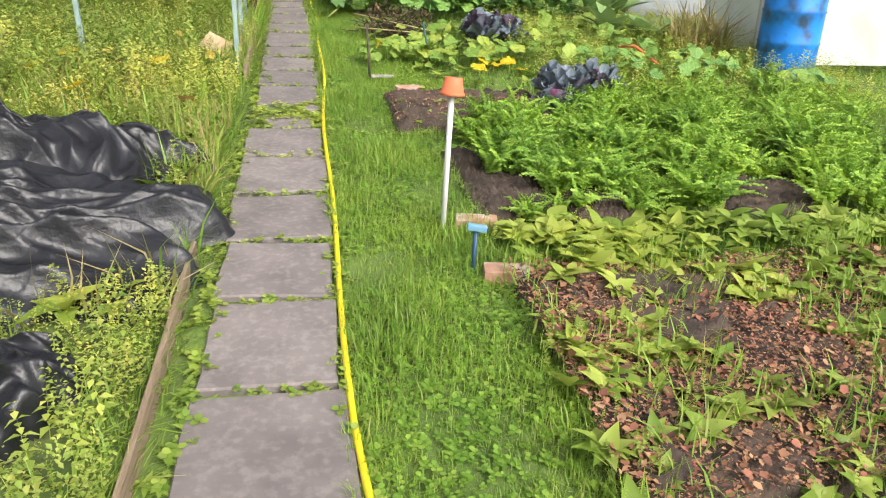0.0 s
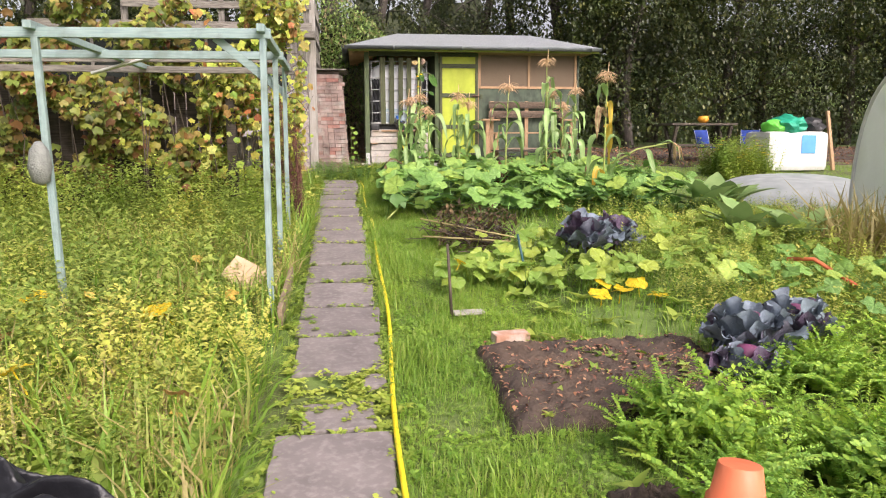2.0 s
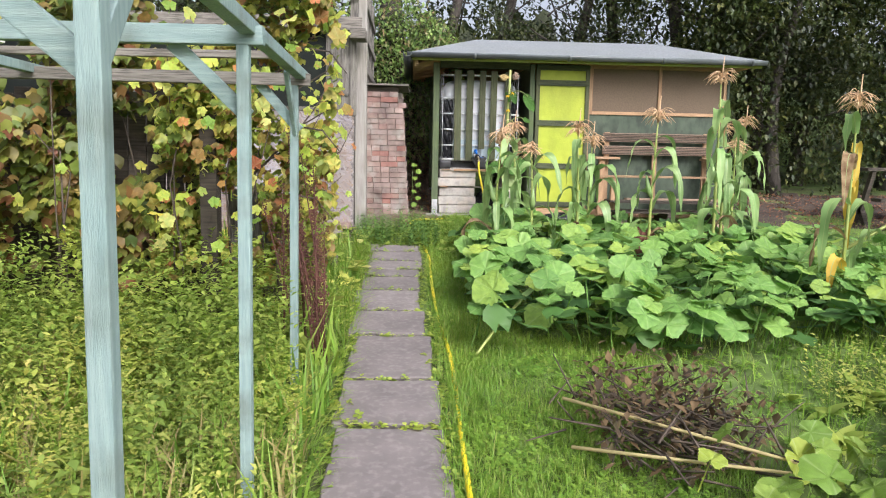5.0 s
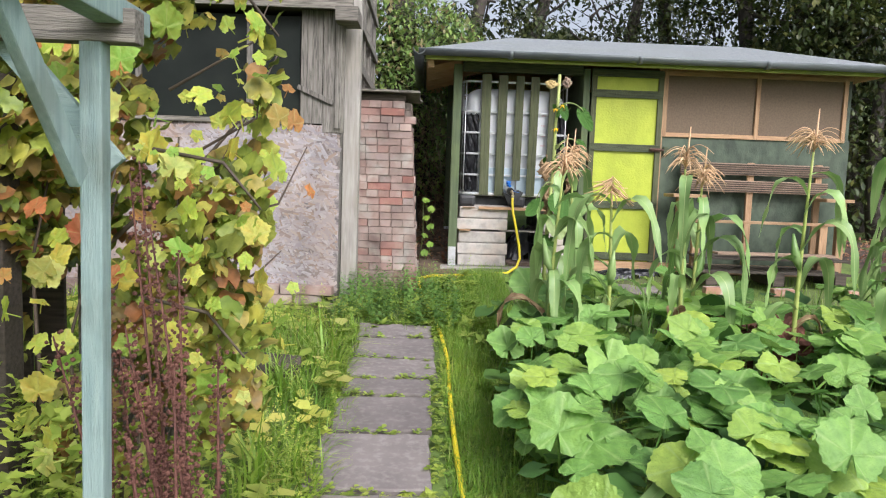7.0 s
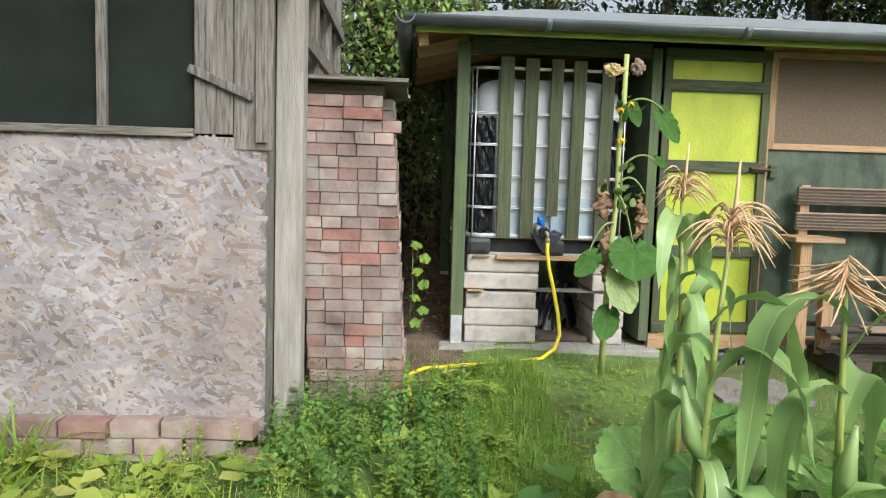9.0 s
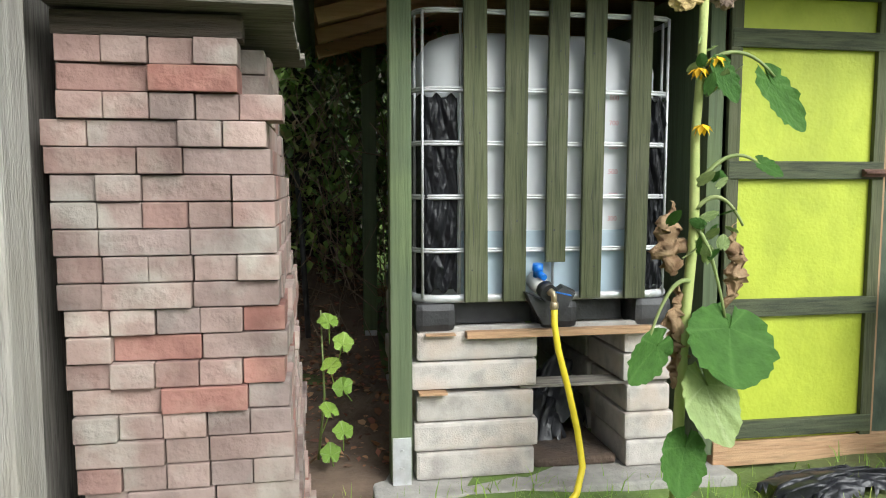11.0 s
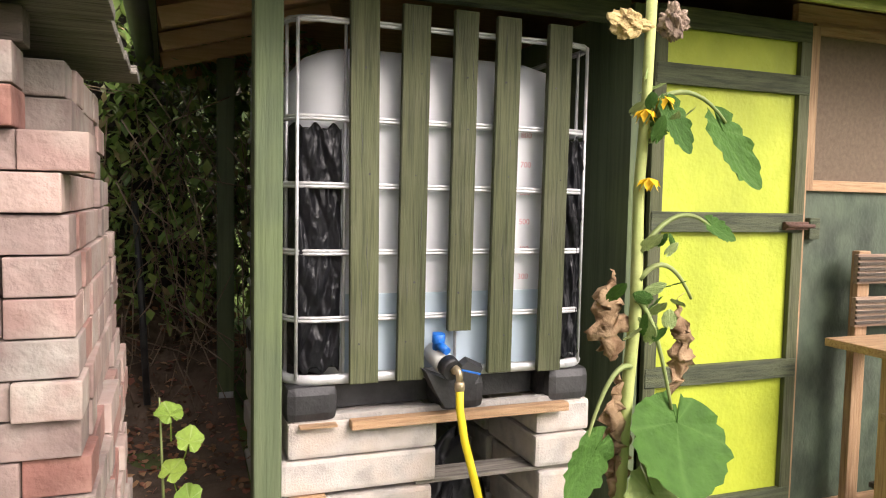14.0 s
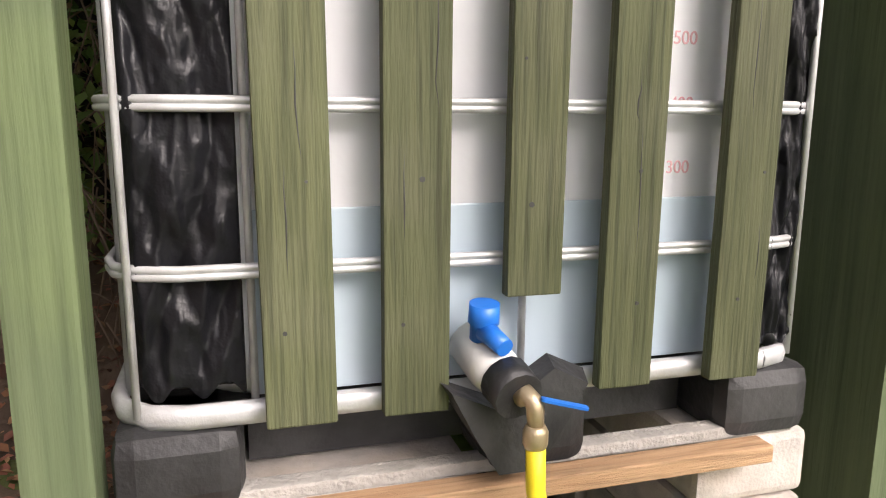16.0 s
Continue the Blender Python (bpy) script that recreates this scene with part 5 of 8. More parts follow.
p = np.concatenate([field(60, 1.0, 3.2, 1.7, 3.2, lambda x, y: patch(x, y, 2.4, 6) > 0.3), field(120, 0.9, 3.4, 2.6, 3.3)])
p[:, 2] += 0.09
n = len(p)
stuff("broad_weeds", scatter("broad_weeds", broad, p, any_yaw(n), rng.normal(0, 0.2, n), rng.uniform(0.05, 0.12, n), m_weed), "broad pale docks and plantains over the mulched bed", "weeds")
p = field(90, 0.6, 1.8, 5.05, 6.05)
p[:, 2] += 0.06
n = len(p)
stuff("seedlings", scatter("seedlings", rosettes, p, any_yaw(n), rng.normal(0, 0.2, n), rng.uniform(0.02, 0.06, n), m_weed), "small seedlings on the soil bed", "weeds")
# bare trodden soil beside the bay
tagged(sheet("soil_strip", np.linspace(-1.3, 0.2, 30), np.linspace(14.0, 17.6, 50), lambda X, Y: gz(X, Y) + 0.006 + 0.01 * np.sin(11 * X + 7 * Y) * np.sin(9 * Y) + 0.3 * np.clip(Y - 16.5, 0, 1.2) * 1.6 - 0.05 * ((X < -0.15) & (Y < 14.9)) - 0.02 * (Y < 14.1), mat("trodden_soil", (0.075, 0.052, 0.037), (0.165, 0.115, 0.08), 0.95, 7, bump=1.0, dirt=(0.21, 0.14, 0.09), dirt_scale=4)), "bare trodden brown soil beside the tank bay", "soil", kind="structure")

tagged(sheet("soil_strip", np.linspace(4.3, 12.0, 60), np.linspace(14.3, 17.6, 40), lambda X, Y: gz(X, Y) + 0.012 + 0.02 * np.sin(5 * X + 3 * Y) * np.sin(4 * Y - X) - 0.05 * (Y < 14.45), m_soil), "bare dark soil and leaf litter at the edge of the wood", "soil", kind="structure")

# ---- soil beds ----
for k, (x0, x1, y0, y1) in enumerate(BEDS):
    xs, ys = np.linspace(x0 - 0.05, x1 + 0.05, 40), np.linspace(y0 - 0.05, y1 + 0.05, 40)
    r1 = np.random.default_rng(k)
    lump = r1.normal(0, 0.012, (40, 40))

    def bedz(X, Y):
        e = np.minimum(np.minimum(X - xs[0], xs[-1] - X), np.minimum(Y - ys[0], ys[-1] - Y))
        return gz(X, Y) + 0.03 + np.clip(e, 0, 0.1) * 0.5 - 0.06 * (e < 0.01) + lump
    tagged(sheet("soil_bed", xs, ys, bedz, m_soil), "bare dark crumbly soil bed", "soil", kind="structure")
p = field(16000, 0.8, 2.65, 1.4, 2.8) + np.array([0, 0, 0.097])
n = len(p)
stuff("wood_chips", scatter("wood_chips", [tiny, tiny, round_tiny], p, any_yaw(n), rng.normal(0, 0.5, n), rng.uniform(0.007, 0.017, n) * rng.choice([1, 1, 1, 2.2], n), m_chip), "reddish brown bark and dead leaves on soil", "mulch")
p = field(900, 0.6, 1.8, 5.08, 6.02) + np.array([0, 0, 0.085])
n = len(p)
stuff("dead_leaves", scatter("dead_leaves", [small], p, any_yaw(n), rng.normal(0, 0.4, n), rng.uniform(0.015, 0.04, n), m_chip), "small dead leaves and stones on the soil bed", "leaves")

# ---- carrots ----
def feather(seed):
    r = random.Random(seed)
    out = []
    for f in range(7):
        yaw, lean = f * 0.9 + r.uniform(-0.3, 0.3), r.uniform(0.2, 0.9)
        ln = r.uniform(0.7, 1.1)
        for k in range(19):
            u = 0.28 + 0.72 * k / 18
            rad = math.sin(lean * u) * ln * u
            z = math.cos(lean * u) * ln * u
            for sgn in (-1, 1):
                out.append(put_leaf(tiny, (-rad * math.sin(yaw), rad * math.cos(yaw), z), yaw + sgn * 1.0 + r.uniform(-0.3, 0.3), r.uniform(-0.1, 0.6), 0.15 * (1.25 - 0.8 * u), 0.5 * sgn))
    return compose(out)


p = field(700, 1.0, 4.2, 3.35, 5.75, lambda x, y: ~in_beds(x, y, ((0.5, 1.85, 5.0, 6.1), (0.7, 1.2, 3.4, 3.9), (1.3, 1.6, 3.3, 3.75), (2.2, 2.75, 3.25, 3.85))) & (patch(x, y, 2.2, 5) > 0.12))
n = len(p)
stuff("carrot_bed", scatter("carrot_bed", [feather(k) for k in range(3)], p, any_yaw(n), rng.normal(0, 0.2, n), (0.15 + 0.2 * patch(p[:, 0], p[:, 1], 3.1, 7)) * rng.uniform(0.8, 1.3, n), m_carrot), "feathery green carrot tops in a dense bed", "carrots")

# ---- woodland behind ----
def crown_leaves(centres, radii, count, leaf=0.14):
    pos = []
    for c, r0 in zip(centres, radii):
        d = rng.normal(0, 1, (count, 3))
        d /= np.linalg.norm(d, axis=1)[:, None]
        pos.append(np.array(c) + d * (r0 * rng.uniform(0.35, 1.0, count) ** 0.6)[:, None] * np.array([1, 1, 0.75]))
    pos = np.concatenate(pos)
    n = len(pos)
    return pos, any_yaw(n), rng.normal(0, 0.8, n), rng.uniform(0.6, 1.3, n) * leaf


def tree(x, y, h, lean=(0, 0), clumps=9, seed=0, bare=0.45, r0=0.12):
    r = random.Random(seed)
    z0 = float(gz(x, y))
    t = thing("tree", (x, y, z0), "slender woodland tree with an ivy-green ragged crown", "tree", "trees behind the shed")
    pts = [(x + lean[0] * u * h + 0.32 * math.sin(3.6 * u + seed), y + lean[1] * u * h + 0.1 * math.cos(4 * u + seed), z0 - 0.2 + u * h) for u in np.linspace(0, 1, 9)]
    part("trunk", tube(pts, [r0 * (1.25 - 0.95 * u) for u in np.linspace(0, 1, 9)], 8), m_bark, t)
    centres, radii = [], []
    for k in range(clumps):
        u = bare + (1 - bare) * (k + 0.5) / clumps
        b0 = pts[min(8, int(u * 8))]
        a = r.uniform(0, 6.28)
        ln = r.uniform(0.6, 1.9) * (1.2 - 0.5 * u)
        tip = (b0[0] + ln * math.cos(a), b0[1] + ln * math.sin(a), b0[2] + r.uniform(0.1, 0.9))
        midp = tuple((p1 + p2) / 2 + r.uniform(-0.12, 0.12) for p1, p2 in zip(b0, tip))
        part("limb", tube([b0, midp, tip], [r0 * 0.4, r0 * 0.25, 0.012], 5), m_bark, t)
        centres.append(tip)
        radii.append(r.uniform(0.45, 0.95))
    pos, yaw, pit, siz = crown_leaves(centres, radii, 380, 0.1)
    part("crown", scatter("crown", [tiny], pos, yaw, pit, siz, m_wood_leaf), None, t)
    return t


spots = [(-6.5, 17.5, 8, 0.0), (-4.5, 18.5, 9, 0.02), (-2.6, 19.0, 8, -0.05), (-0.6, 19.4, 8.5, 0.08), (0.5, 19.8, 9, 0.14), (1.5, 20.6, 9, 0.1), (2.6, 20.0, 8.5, 0.1), (3.6, 20.4, 9, -0.05),
         (4.6, 19.2, 9, -0.03), (5.4, 18.6, 8, 0.0), (6.2, 18.4, 9, -0.06), (7.2, 18.9, 8.5, 0.05), (8.4, 18.4, 9, 0.03), (9.6, 19.2, 9, -0.04), (11, 18.2, 9, 0.0), (12.6, 18.8, 9, 0.04), (14.5, 17.5, 9, 0), (16.5, 17, 9, 0), (-8.5, 16.5, 8, 0)]
for k, (x, y, h, ln) in enumerate(spots):
    gap = -1.2 < x < 3.9
    tree(x, y, h, (ln, 0.0), 6 if gap else 24, k, 0.55 if gap else 0.14, 0.09 + 0.05 * R.random())
bm = bmesh.new()
for k in range(260):
    x, y, z = R.uniform(-4.5, 7.5), R.uniform(19.0, 21.5), R.uniform(3.4, 7.2)
    a, ln, up_ = R.uniform(0, 6.28), R.uniform(0.5, 1.7), R.uniform(-0.3, 1.0)
    bend = R.gauss(0, 0.3)
    tube([(x + ln * f * math.cos(a) + bend * f * f, y + 0.5 * ln * f * math.sin(a), z + ln * up_ * f + 0.25 * bend * math.sin(5 * f)) for f in (0, 0.35, 0.7, 1.0)], [0.022, 0.016, 0.01, 0.004], 4, bm)
me = bpy.data.meshes.new("bare_branches")
bm.to_mesh(me)
bm.free()
me.materials.append(m_bark)
stuff("bare_branches", me, "tangle of thin bare branches between the trees", "branches")
tree(-0.3, 17.75, 5.5, (0.03, 0.0), 2, 40, 0.8, 0.24)
tree(5.9, 17.6, 4.5, (0.1, 0.0), 4, 41, 0.5, 0.1)


def thicket(name, count, x0, x1, y0, y1, height, leaf, label, low=0.0, material=None):
    x, y = rng.uniform(x0, x1, count), rng.uniform(y0, y1, count)
    top = height * (0.65 + 0.5 * patch(x, y, 0.8))
    z = gz(x, y) + low + top * rng.uniform(0, 1, count) ** 0.8
    pos = np.stack([x, y, z], -1)
    facing = rng.uniform(0, 1, count) < 0.6
    yaw = np.where(facing, rng.normal(0, 0.9, count), any_yaw(count))
    pitch = np.where(facing, rng.normal(0.9, 0.5, count), rng.normal(0, 0.8, count))
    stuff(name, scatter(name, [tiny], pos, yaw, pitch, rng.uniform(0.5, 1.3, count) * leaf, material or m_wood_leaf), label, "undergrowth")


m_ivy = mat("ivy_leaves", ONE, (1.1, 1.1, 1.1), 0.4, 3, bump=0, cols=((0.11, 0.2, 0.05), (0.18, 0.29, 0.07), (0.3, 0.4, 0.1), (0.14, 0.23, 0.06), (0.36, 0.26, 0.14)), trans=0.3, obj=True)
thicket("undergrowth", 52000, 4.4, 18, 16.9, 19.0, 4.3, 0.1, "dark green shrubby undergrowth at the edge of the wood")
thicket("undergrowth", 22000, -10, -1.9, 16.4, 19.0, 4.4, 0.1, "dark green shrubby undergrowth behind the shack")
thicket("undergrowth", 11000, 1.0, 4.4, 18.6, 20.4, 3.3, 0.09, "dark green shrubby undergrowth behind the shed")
# Back ivy wears the darkened woodland leaf, shade included in its colour.
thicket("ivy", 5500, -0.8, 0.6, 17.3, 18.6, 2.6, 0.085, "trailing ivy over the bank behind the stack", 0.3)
thicket("ivy", 10000, -1.6, 0.75, 16.7, 17.4, 2.5, 0.075, "ivy and brambles hanging over the soil bank", 0.35, m_ivy)
p = field(3200, -1.2, 0.7, 15.2, 17.5)
p[:, 2] += 0.02 + 0.48 * np.clip(p[:, 1] - 16.5, 0, 1.2)
p = np.concatenate([p, field(6000, 4.4, 11.0, 14.4, 17.4) + np.array([0, 0, 0.03])])
n = len(p)
stuff("leaf_litter", scatter("leaf_litter", [tiny, round_tiny], p, any_yaw(n), rng.normal(0, 0.5, n), rng.uniform(0.015, 0.05, n), m_chip), "brown leaf litter on the soil under the wood", "leaves")
m_twig = mat("brown_twig", (0.14, 0.09, 0.06), (0.3, 0.22, 0.15), 0.85, 9, bump=0.3)
bm = bmesh.new()
for k in range(340):
    x, y = R.uniform(-1.0, 0.6), R.uniform(16.6, 17.3)
    z = 1.3 + R.uniform(0.1, 1.6)
    a, ln = R.gauss(-1.3, 0.7), R.uniform(0.25, 0.8)
    q_ = [(x, y, z), (x + 0.4 * ln * math.cos(a) + R.gauss(0, 0.04), y - R.uniform(0, 0.1), z + 0.5 * ln * math.sin(a)), (x + 0.7 * ln * math.cos(a), y - R.uniform(0, 0.15), z + ln * math.sin(a))]
    tube(q_, [0.0035, 0.003, 0.0015], 4, bm)
me = bpy.data.meshes.new("bramble_stems")
bm.to_mesh(me)
bm.free()
me.materials.append(m_twig)
stuff("bramble_stems", me, "tangle of bare brown twigs and roots over the bank", "twigs")
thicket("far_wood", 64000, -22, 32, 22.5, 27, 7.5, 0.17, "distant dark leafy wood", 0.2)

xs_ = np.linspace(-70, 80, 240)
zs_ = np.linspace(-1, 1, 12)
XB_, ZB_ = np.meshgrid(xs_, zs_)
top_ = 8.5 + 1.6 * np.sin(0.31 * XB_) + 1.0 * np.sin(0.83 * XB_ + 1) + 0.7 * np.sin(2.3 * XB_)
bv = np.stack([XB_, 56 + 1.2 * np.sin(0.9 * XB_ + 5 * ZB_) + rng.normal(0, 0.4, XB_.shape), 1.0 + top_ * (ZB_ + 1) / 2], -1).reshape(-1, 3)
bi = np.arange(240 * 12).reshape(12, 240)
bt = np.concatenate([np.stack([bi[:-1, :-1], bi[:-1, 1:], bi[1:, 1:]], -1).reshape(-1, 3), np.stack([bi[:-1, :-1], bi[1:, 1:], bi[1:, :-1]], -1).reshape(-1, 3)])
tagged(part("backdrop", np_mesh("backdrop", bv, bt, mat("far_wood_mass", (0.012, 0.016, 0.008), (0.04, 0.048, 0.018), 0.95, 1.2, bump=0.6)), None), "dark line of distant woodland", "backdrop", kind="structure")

# ---- black polythene ----
def crumple(name, cx, cy, rx, ry, height, seed, label, n=190):
    """A heap of film: long soft folds that meet in sharp ridges, with finer creases across them."""
    u = np.linspace(-1.15, 1.15, n)
    U, V = np.meshgrid(u, u)
    folds, slide = np.zeros_like(U), np.zeros_like(U)
    for freq, amp, ang0, bend, power in ((1.6, 0.8, 1.25, 0.9, 1.0), (2.7, 0.62, 1.9, 1.1, 1.1), (4.2, 0.5, 0.7, 1.3, 1.2), (6.8, 0.4, 2.4, 1.6, 1.1), (10.5, 0.28, 1.3, 1.8, 1.1), (16.0, 0.12, 0.3, 1.4, 1.0)):
        c0, s0 = math.cos(ang0 + 0.3 * seed), math.sin(ang0 + 0.3 * seed)
        A, B = U * c0 + V * s0, -U * s0 + V * c0
        A = A + bend * (0.28 * np.sin(1.9 * B + seed + freq) + 0.13 * np.sin(4.3 * B - 1.7 * A + 2 * seed))
        live = 0.35 + 0.65 * (0.5 + 0.5 * np.sin(2.2 * B + 1.3 * A + freq * 3 + seed))
        ridge = (1 - np.abs(np.sin(freq * A + seed * 1.7))) ** power
        folds += amp * ridge * live
        slide += amp * (ridge - 0.4) * live
    folds = (folds - folds.min()) / (folds.max() - folds.min())
    ang = np.arctan2(V, U)
    lim = 1 + 0.09 * np.sin(3 * ang + seed) + 0.07 * np.sin(7 * ang) + 0.05 * np.sin(13 * ang + 1)
    rad = np.sqrt(U * U + V * V) / lim
    body = np.clip(1 - rad ** 4, 0, 1) ** 0.85
    X, Y = cx + rx * U + 0.06 * slide, cy + ry * V - 0.1 * slide * body
    Z = gz(X, Y) + 0.02 + height * body * (0.25 + 1.15 * folds) + 0.03 * folds - 0.03 * (rad > 0.97)
    idx = np.arange(n * n).reshape(n, n)
    q = np.stack([idx[:-1, :-1], idx[:-1, 1:], idx[1:, 1:], idx[1:, :-1]], -1).reshape(-1, 4)
    q = q[(rad.ravel()[q] < 1.03).all(1)]
    t = np.concatenate([q[:, [0, 1, 2]], q[:, [0, 2, 3]]])
    v, t = clean(np.stack([X, Y, Z], -1).reshape(-1, 3), t)
    me = np_mesh(name, v, t, m_sheet, True)
    return tagged(part(name, me, None), label, "plastic sheet")


crumple("plastic_sheet", -1.44, 3.3, 1.06, 0.8, 0.38, 5, "heap of crumpled glossy black polythene on the weeds")
crumple("plastic_sheet", -1.55, 4.25, 0.92, 0.5, 0.38, 9, "heap of crumpled glossy black polythene on the weeds")
crumple("plastic_sheet", -1.12, 2.12, 0.36, 0.32, 0.2, 12, "small torn piece of black polythene on the weeds", 80)

# ---- squash ----
def leaf_object_mesh(name, seed, lobes, depth, material, stalk=1.2, n=20, cup=0.2, wav=0.05, sharp=1.0, quilt=0.05, tooth=0.03):
    v, t = lobed(lobes, n, depth, cup, 0.7, wav, seed, sharp, quilt, tooth)
    s = np.array([(-0.02, 0, 0), (0.02, 0, 0), (-0.025, -0.15, -stalk), (0.025, -0.15, -stalk), (0, 0.03, 0), (0, -0.11, -stalk)])
    st = np.array([(0, 1, 3), (0, 3, 2), (1, 4, 5), (1, 5, 3)])
    return np_mesh(name, np.concatenate([v, s]), np.concatenate([t, st + len(v)]), material)


m_squash = obj_cols(mat("squash_leaf", (0.75, 0.8, 0.78), (1.2, 1.15, 1.15), 0.46, 6, bump=0.7, fine=3, trans=0.28), ((0.13, 0.27, 0.06), (0.18, 0.36, 0.075), (0.26, 0.44, 0.09), (0.16, 0.33, 0.07), (0.4, 0.53, 0.09), (0.21, 0.39, 0.085), (0.18, 0.35, 0.075)), 0.45, (0.4, 0.54, 0.2))
m_lightsquash = obj_cols(mat("pale_squash_leaf", (0.9, 0.9, 0.9), (1.1, 1.1, 1.1), 0.5, 9, bump=0.4, trans=0.3), ((0.17, 0.3, 0.04), (0.22, 0.35, 0.05), (0.29, 0.4, 0.06), (0.36, 0.44, 0.06)), 0.35)
m_yellowleaf = obj_cols(mat("yellowed_leaf", (0.9, 0.9, 0.9), (1.1, 1.1, 1.1), 0.5, 9, bump=0.3, trans=0.3, dirt=(0.5, 0.25, 0.05), dirt_scale=12, dirt_amount=0.5), ((0.75, 0.55, 0.02), (0.85, 0.62, 0.03)))
sq_meshes = [leaf_object_mesh("leaf", k, 5, 0.12 + 0.02 * (k % 3), m_squash, 1.2, 40, 0.12 * (k % 3), 0.045, 2.2, 0.045, 0.03) for k in range(7)]
pale_meshes = [leaf_object_mesh("leaf", k + 9, 5, 0.15, m_lightsquash, 1.2, 40, 0.1, 0.05, 1.8, 0.05, 0.02) for k in range(5)]
yel_meshes = [leaf_object_mesh("leaf", k + 19, 5, 0.2, m_yellowleaf, 0.6, 40, 0.1, 0.05, 1.6, 0.04, 0.03) for k in range(3)]


def leafy(plant, meshes, spots_, size, height, tilt=0.35):
    for x, y in spots_:
        s = size * R.uniform(0.55, 1.3)
        ob = part("leaf", R.choice(meshes), None, plant)
        ob.matrix_basis = pose(x, y, float(gz(x, y)) + height * R.uniform(0.5, 1.2), math.degrees(R.gauss(0.28, tilt)), math.degrees(R.gauss(0, tilt)), 0) @ pose(0, 0, 0, 0, 0, R.uniform(0, 360)) @ Matrix.Scale(s, 4)


for k, (cx, cy) in enumerate(((0.75, 10.4), (1.6, 10.25), (2.5, 10.5), (3.4, 10.6), (0.8, 11.4), (1.7, 11.3), (2.6, 11.4), (3.4, 11.7), (1.1, 12.4), (2.2, 12.4))):
    plant = thing("squash_plant", (cx, cy, float(gz(cx, cy))), "sprawling squash plant with large blue-green lobed leaves", "squash plant", "squash plants")
    spots_ = []
    while len(spots_) < 68:
        x, y = cx + R.uniform(-0.62, 0.62), cy + R.uniform(-0.6, 0.6)
        if x > 0.3 + 0.12 * math.sin(5 * y) and 9.75 + 0.2 * math.sin(3 * x) < y < 13.1:
            spots_.append((x, y))
    leafy(plant, sq_meshes, spots_, 0.19, 0.36, 0.32)
for k, (cx, cy, nn) in enumerate(((0.95, 7.35, 54), (1.75, 7.3, 50), (1.4, 8.1, 26))):
    plant = thing("squash_plant", (cx, cy, float(gz(cx, cy))), "low squash plant with pale yellow-green round leaves", "squash plant", "pale squash plants")
    leafy(plant, pale_meshes, [(cx + R.uniform(-0.45, 0.45), cy + R.uniform(-0.35, 0.35)) for _ in range(nn)], 0.145, 0.2)
    if k == 1:
        leafy(plant, yel_meshes, [(1.56 + 0.065 * i_, 6.86 + (0.11 if i_ % 2 else -0.07) + R.uniform(-0.02, 0.02)) for i_ in range(7)], 0.15, 0.15, 0.2)
    if k == 0:
        leafy(plant, yel_meshes, [(0.66, 7.2)], 0.1, 0.2)
for cx, cy, nn in ((2.55, 7.3, 26), (3.0, 7.9, 30), (2.5, 8.5, 24), (3.6, 8.0, 24), (3.3, 8.9, 22), (3.9, 9.1, 18)):
    plant = thing("squash_plant", (cx, cy, float(gz(cx, cy))), "low squash plant with pale yellow-green round leaves", "squash plant", "pale squash plants")
    leafy(plant, pale_meshes, [(cx + R.uniform(-0.45, 0.45), cy + R.uniform(-0.35, 0.35)) for _ in range(nn)], 0.15, 0.22)
for cx, cy, nn in ((2.75, 6.55, 34), (3.3, 6.3, 34), (3.85, 6.5, 30), (3.4, 7.0, 30), (4.1, 5.9, 26)):
    plant = thing("bean_plant", (cx, cy, float(gz(cx, cy))), "bushy bean plant with dark green broad leaves", "bean plant", "bean plants")
    leafy(plant, sq_meshes, [(cx + R.uniform(-0.4, 0.4), cy + R.uniform(-0.35, 0.35)) for _ in range(nn)], 0.13, 0.26)
# Under-leaves repeat the squash leaf darker: the canopy's shade is in their colour.
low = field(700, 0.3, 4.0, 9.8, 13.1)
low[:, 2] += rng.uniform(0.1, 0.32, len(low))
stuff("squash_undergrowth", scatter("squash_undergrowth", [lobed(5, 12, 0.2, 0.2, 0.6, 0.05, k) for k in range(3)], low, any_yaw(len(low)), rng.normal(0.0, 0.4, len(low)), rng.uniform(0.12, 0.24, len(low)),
      mat("squash_leaf_shade_tone", ONE, (1.1, 1.1, 1.1), 0.55, 5, bump=0.2, cols=((0.05, 0.12, 0.03), (0.08, 0.18, 0.04), (0.11, 0.21, 0.04)), trans=0.25, obj=True)), "lower squash leaves, canopy shade put into their darker green", "leaves")

dying = [leaf_object_mesh("leaf", 300 + k, 5, 0.14, m_, 0.4, 22, 0.25, 0.07) for k, m_ in enumerate((mat("dying_yellow_leaf", (0.6, 0.36, 0.06), (0.7, 0.52, 0.12), 0.7, 9, bump=0.5, trans=0.25, dirt=(0.35, 0.16, 0.05), dirt_scale=7), mat("dying_brown_leaf", (0.42, 0.22, 0.07), (0.55, 0.34, 0.12), 0.8, 9, bump=0.5, trans=0.2, dirt=(0.2, 0.1, 0.04), dirt_scale=7)))]
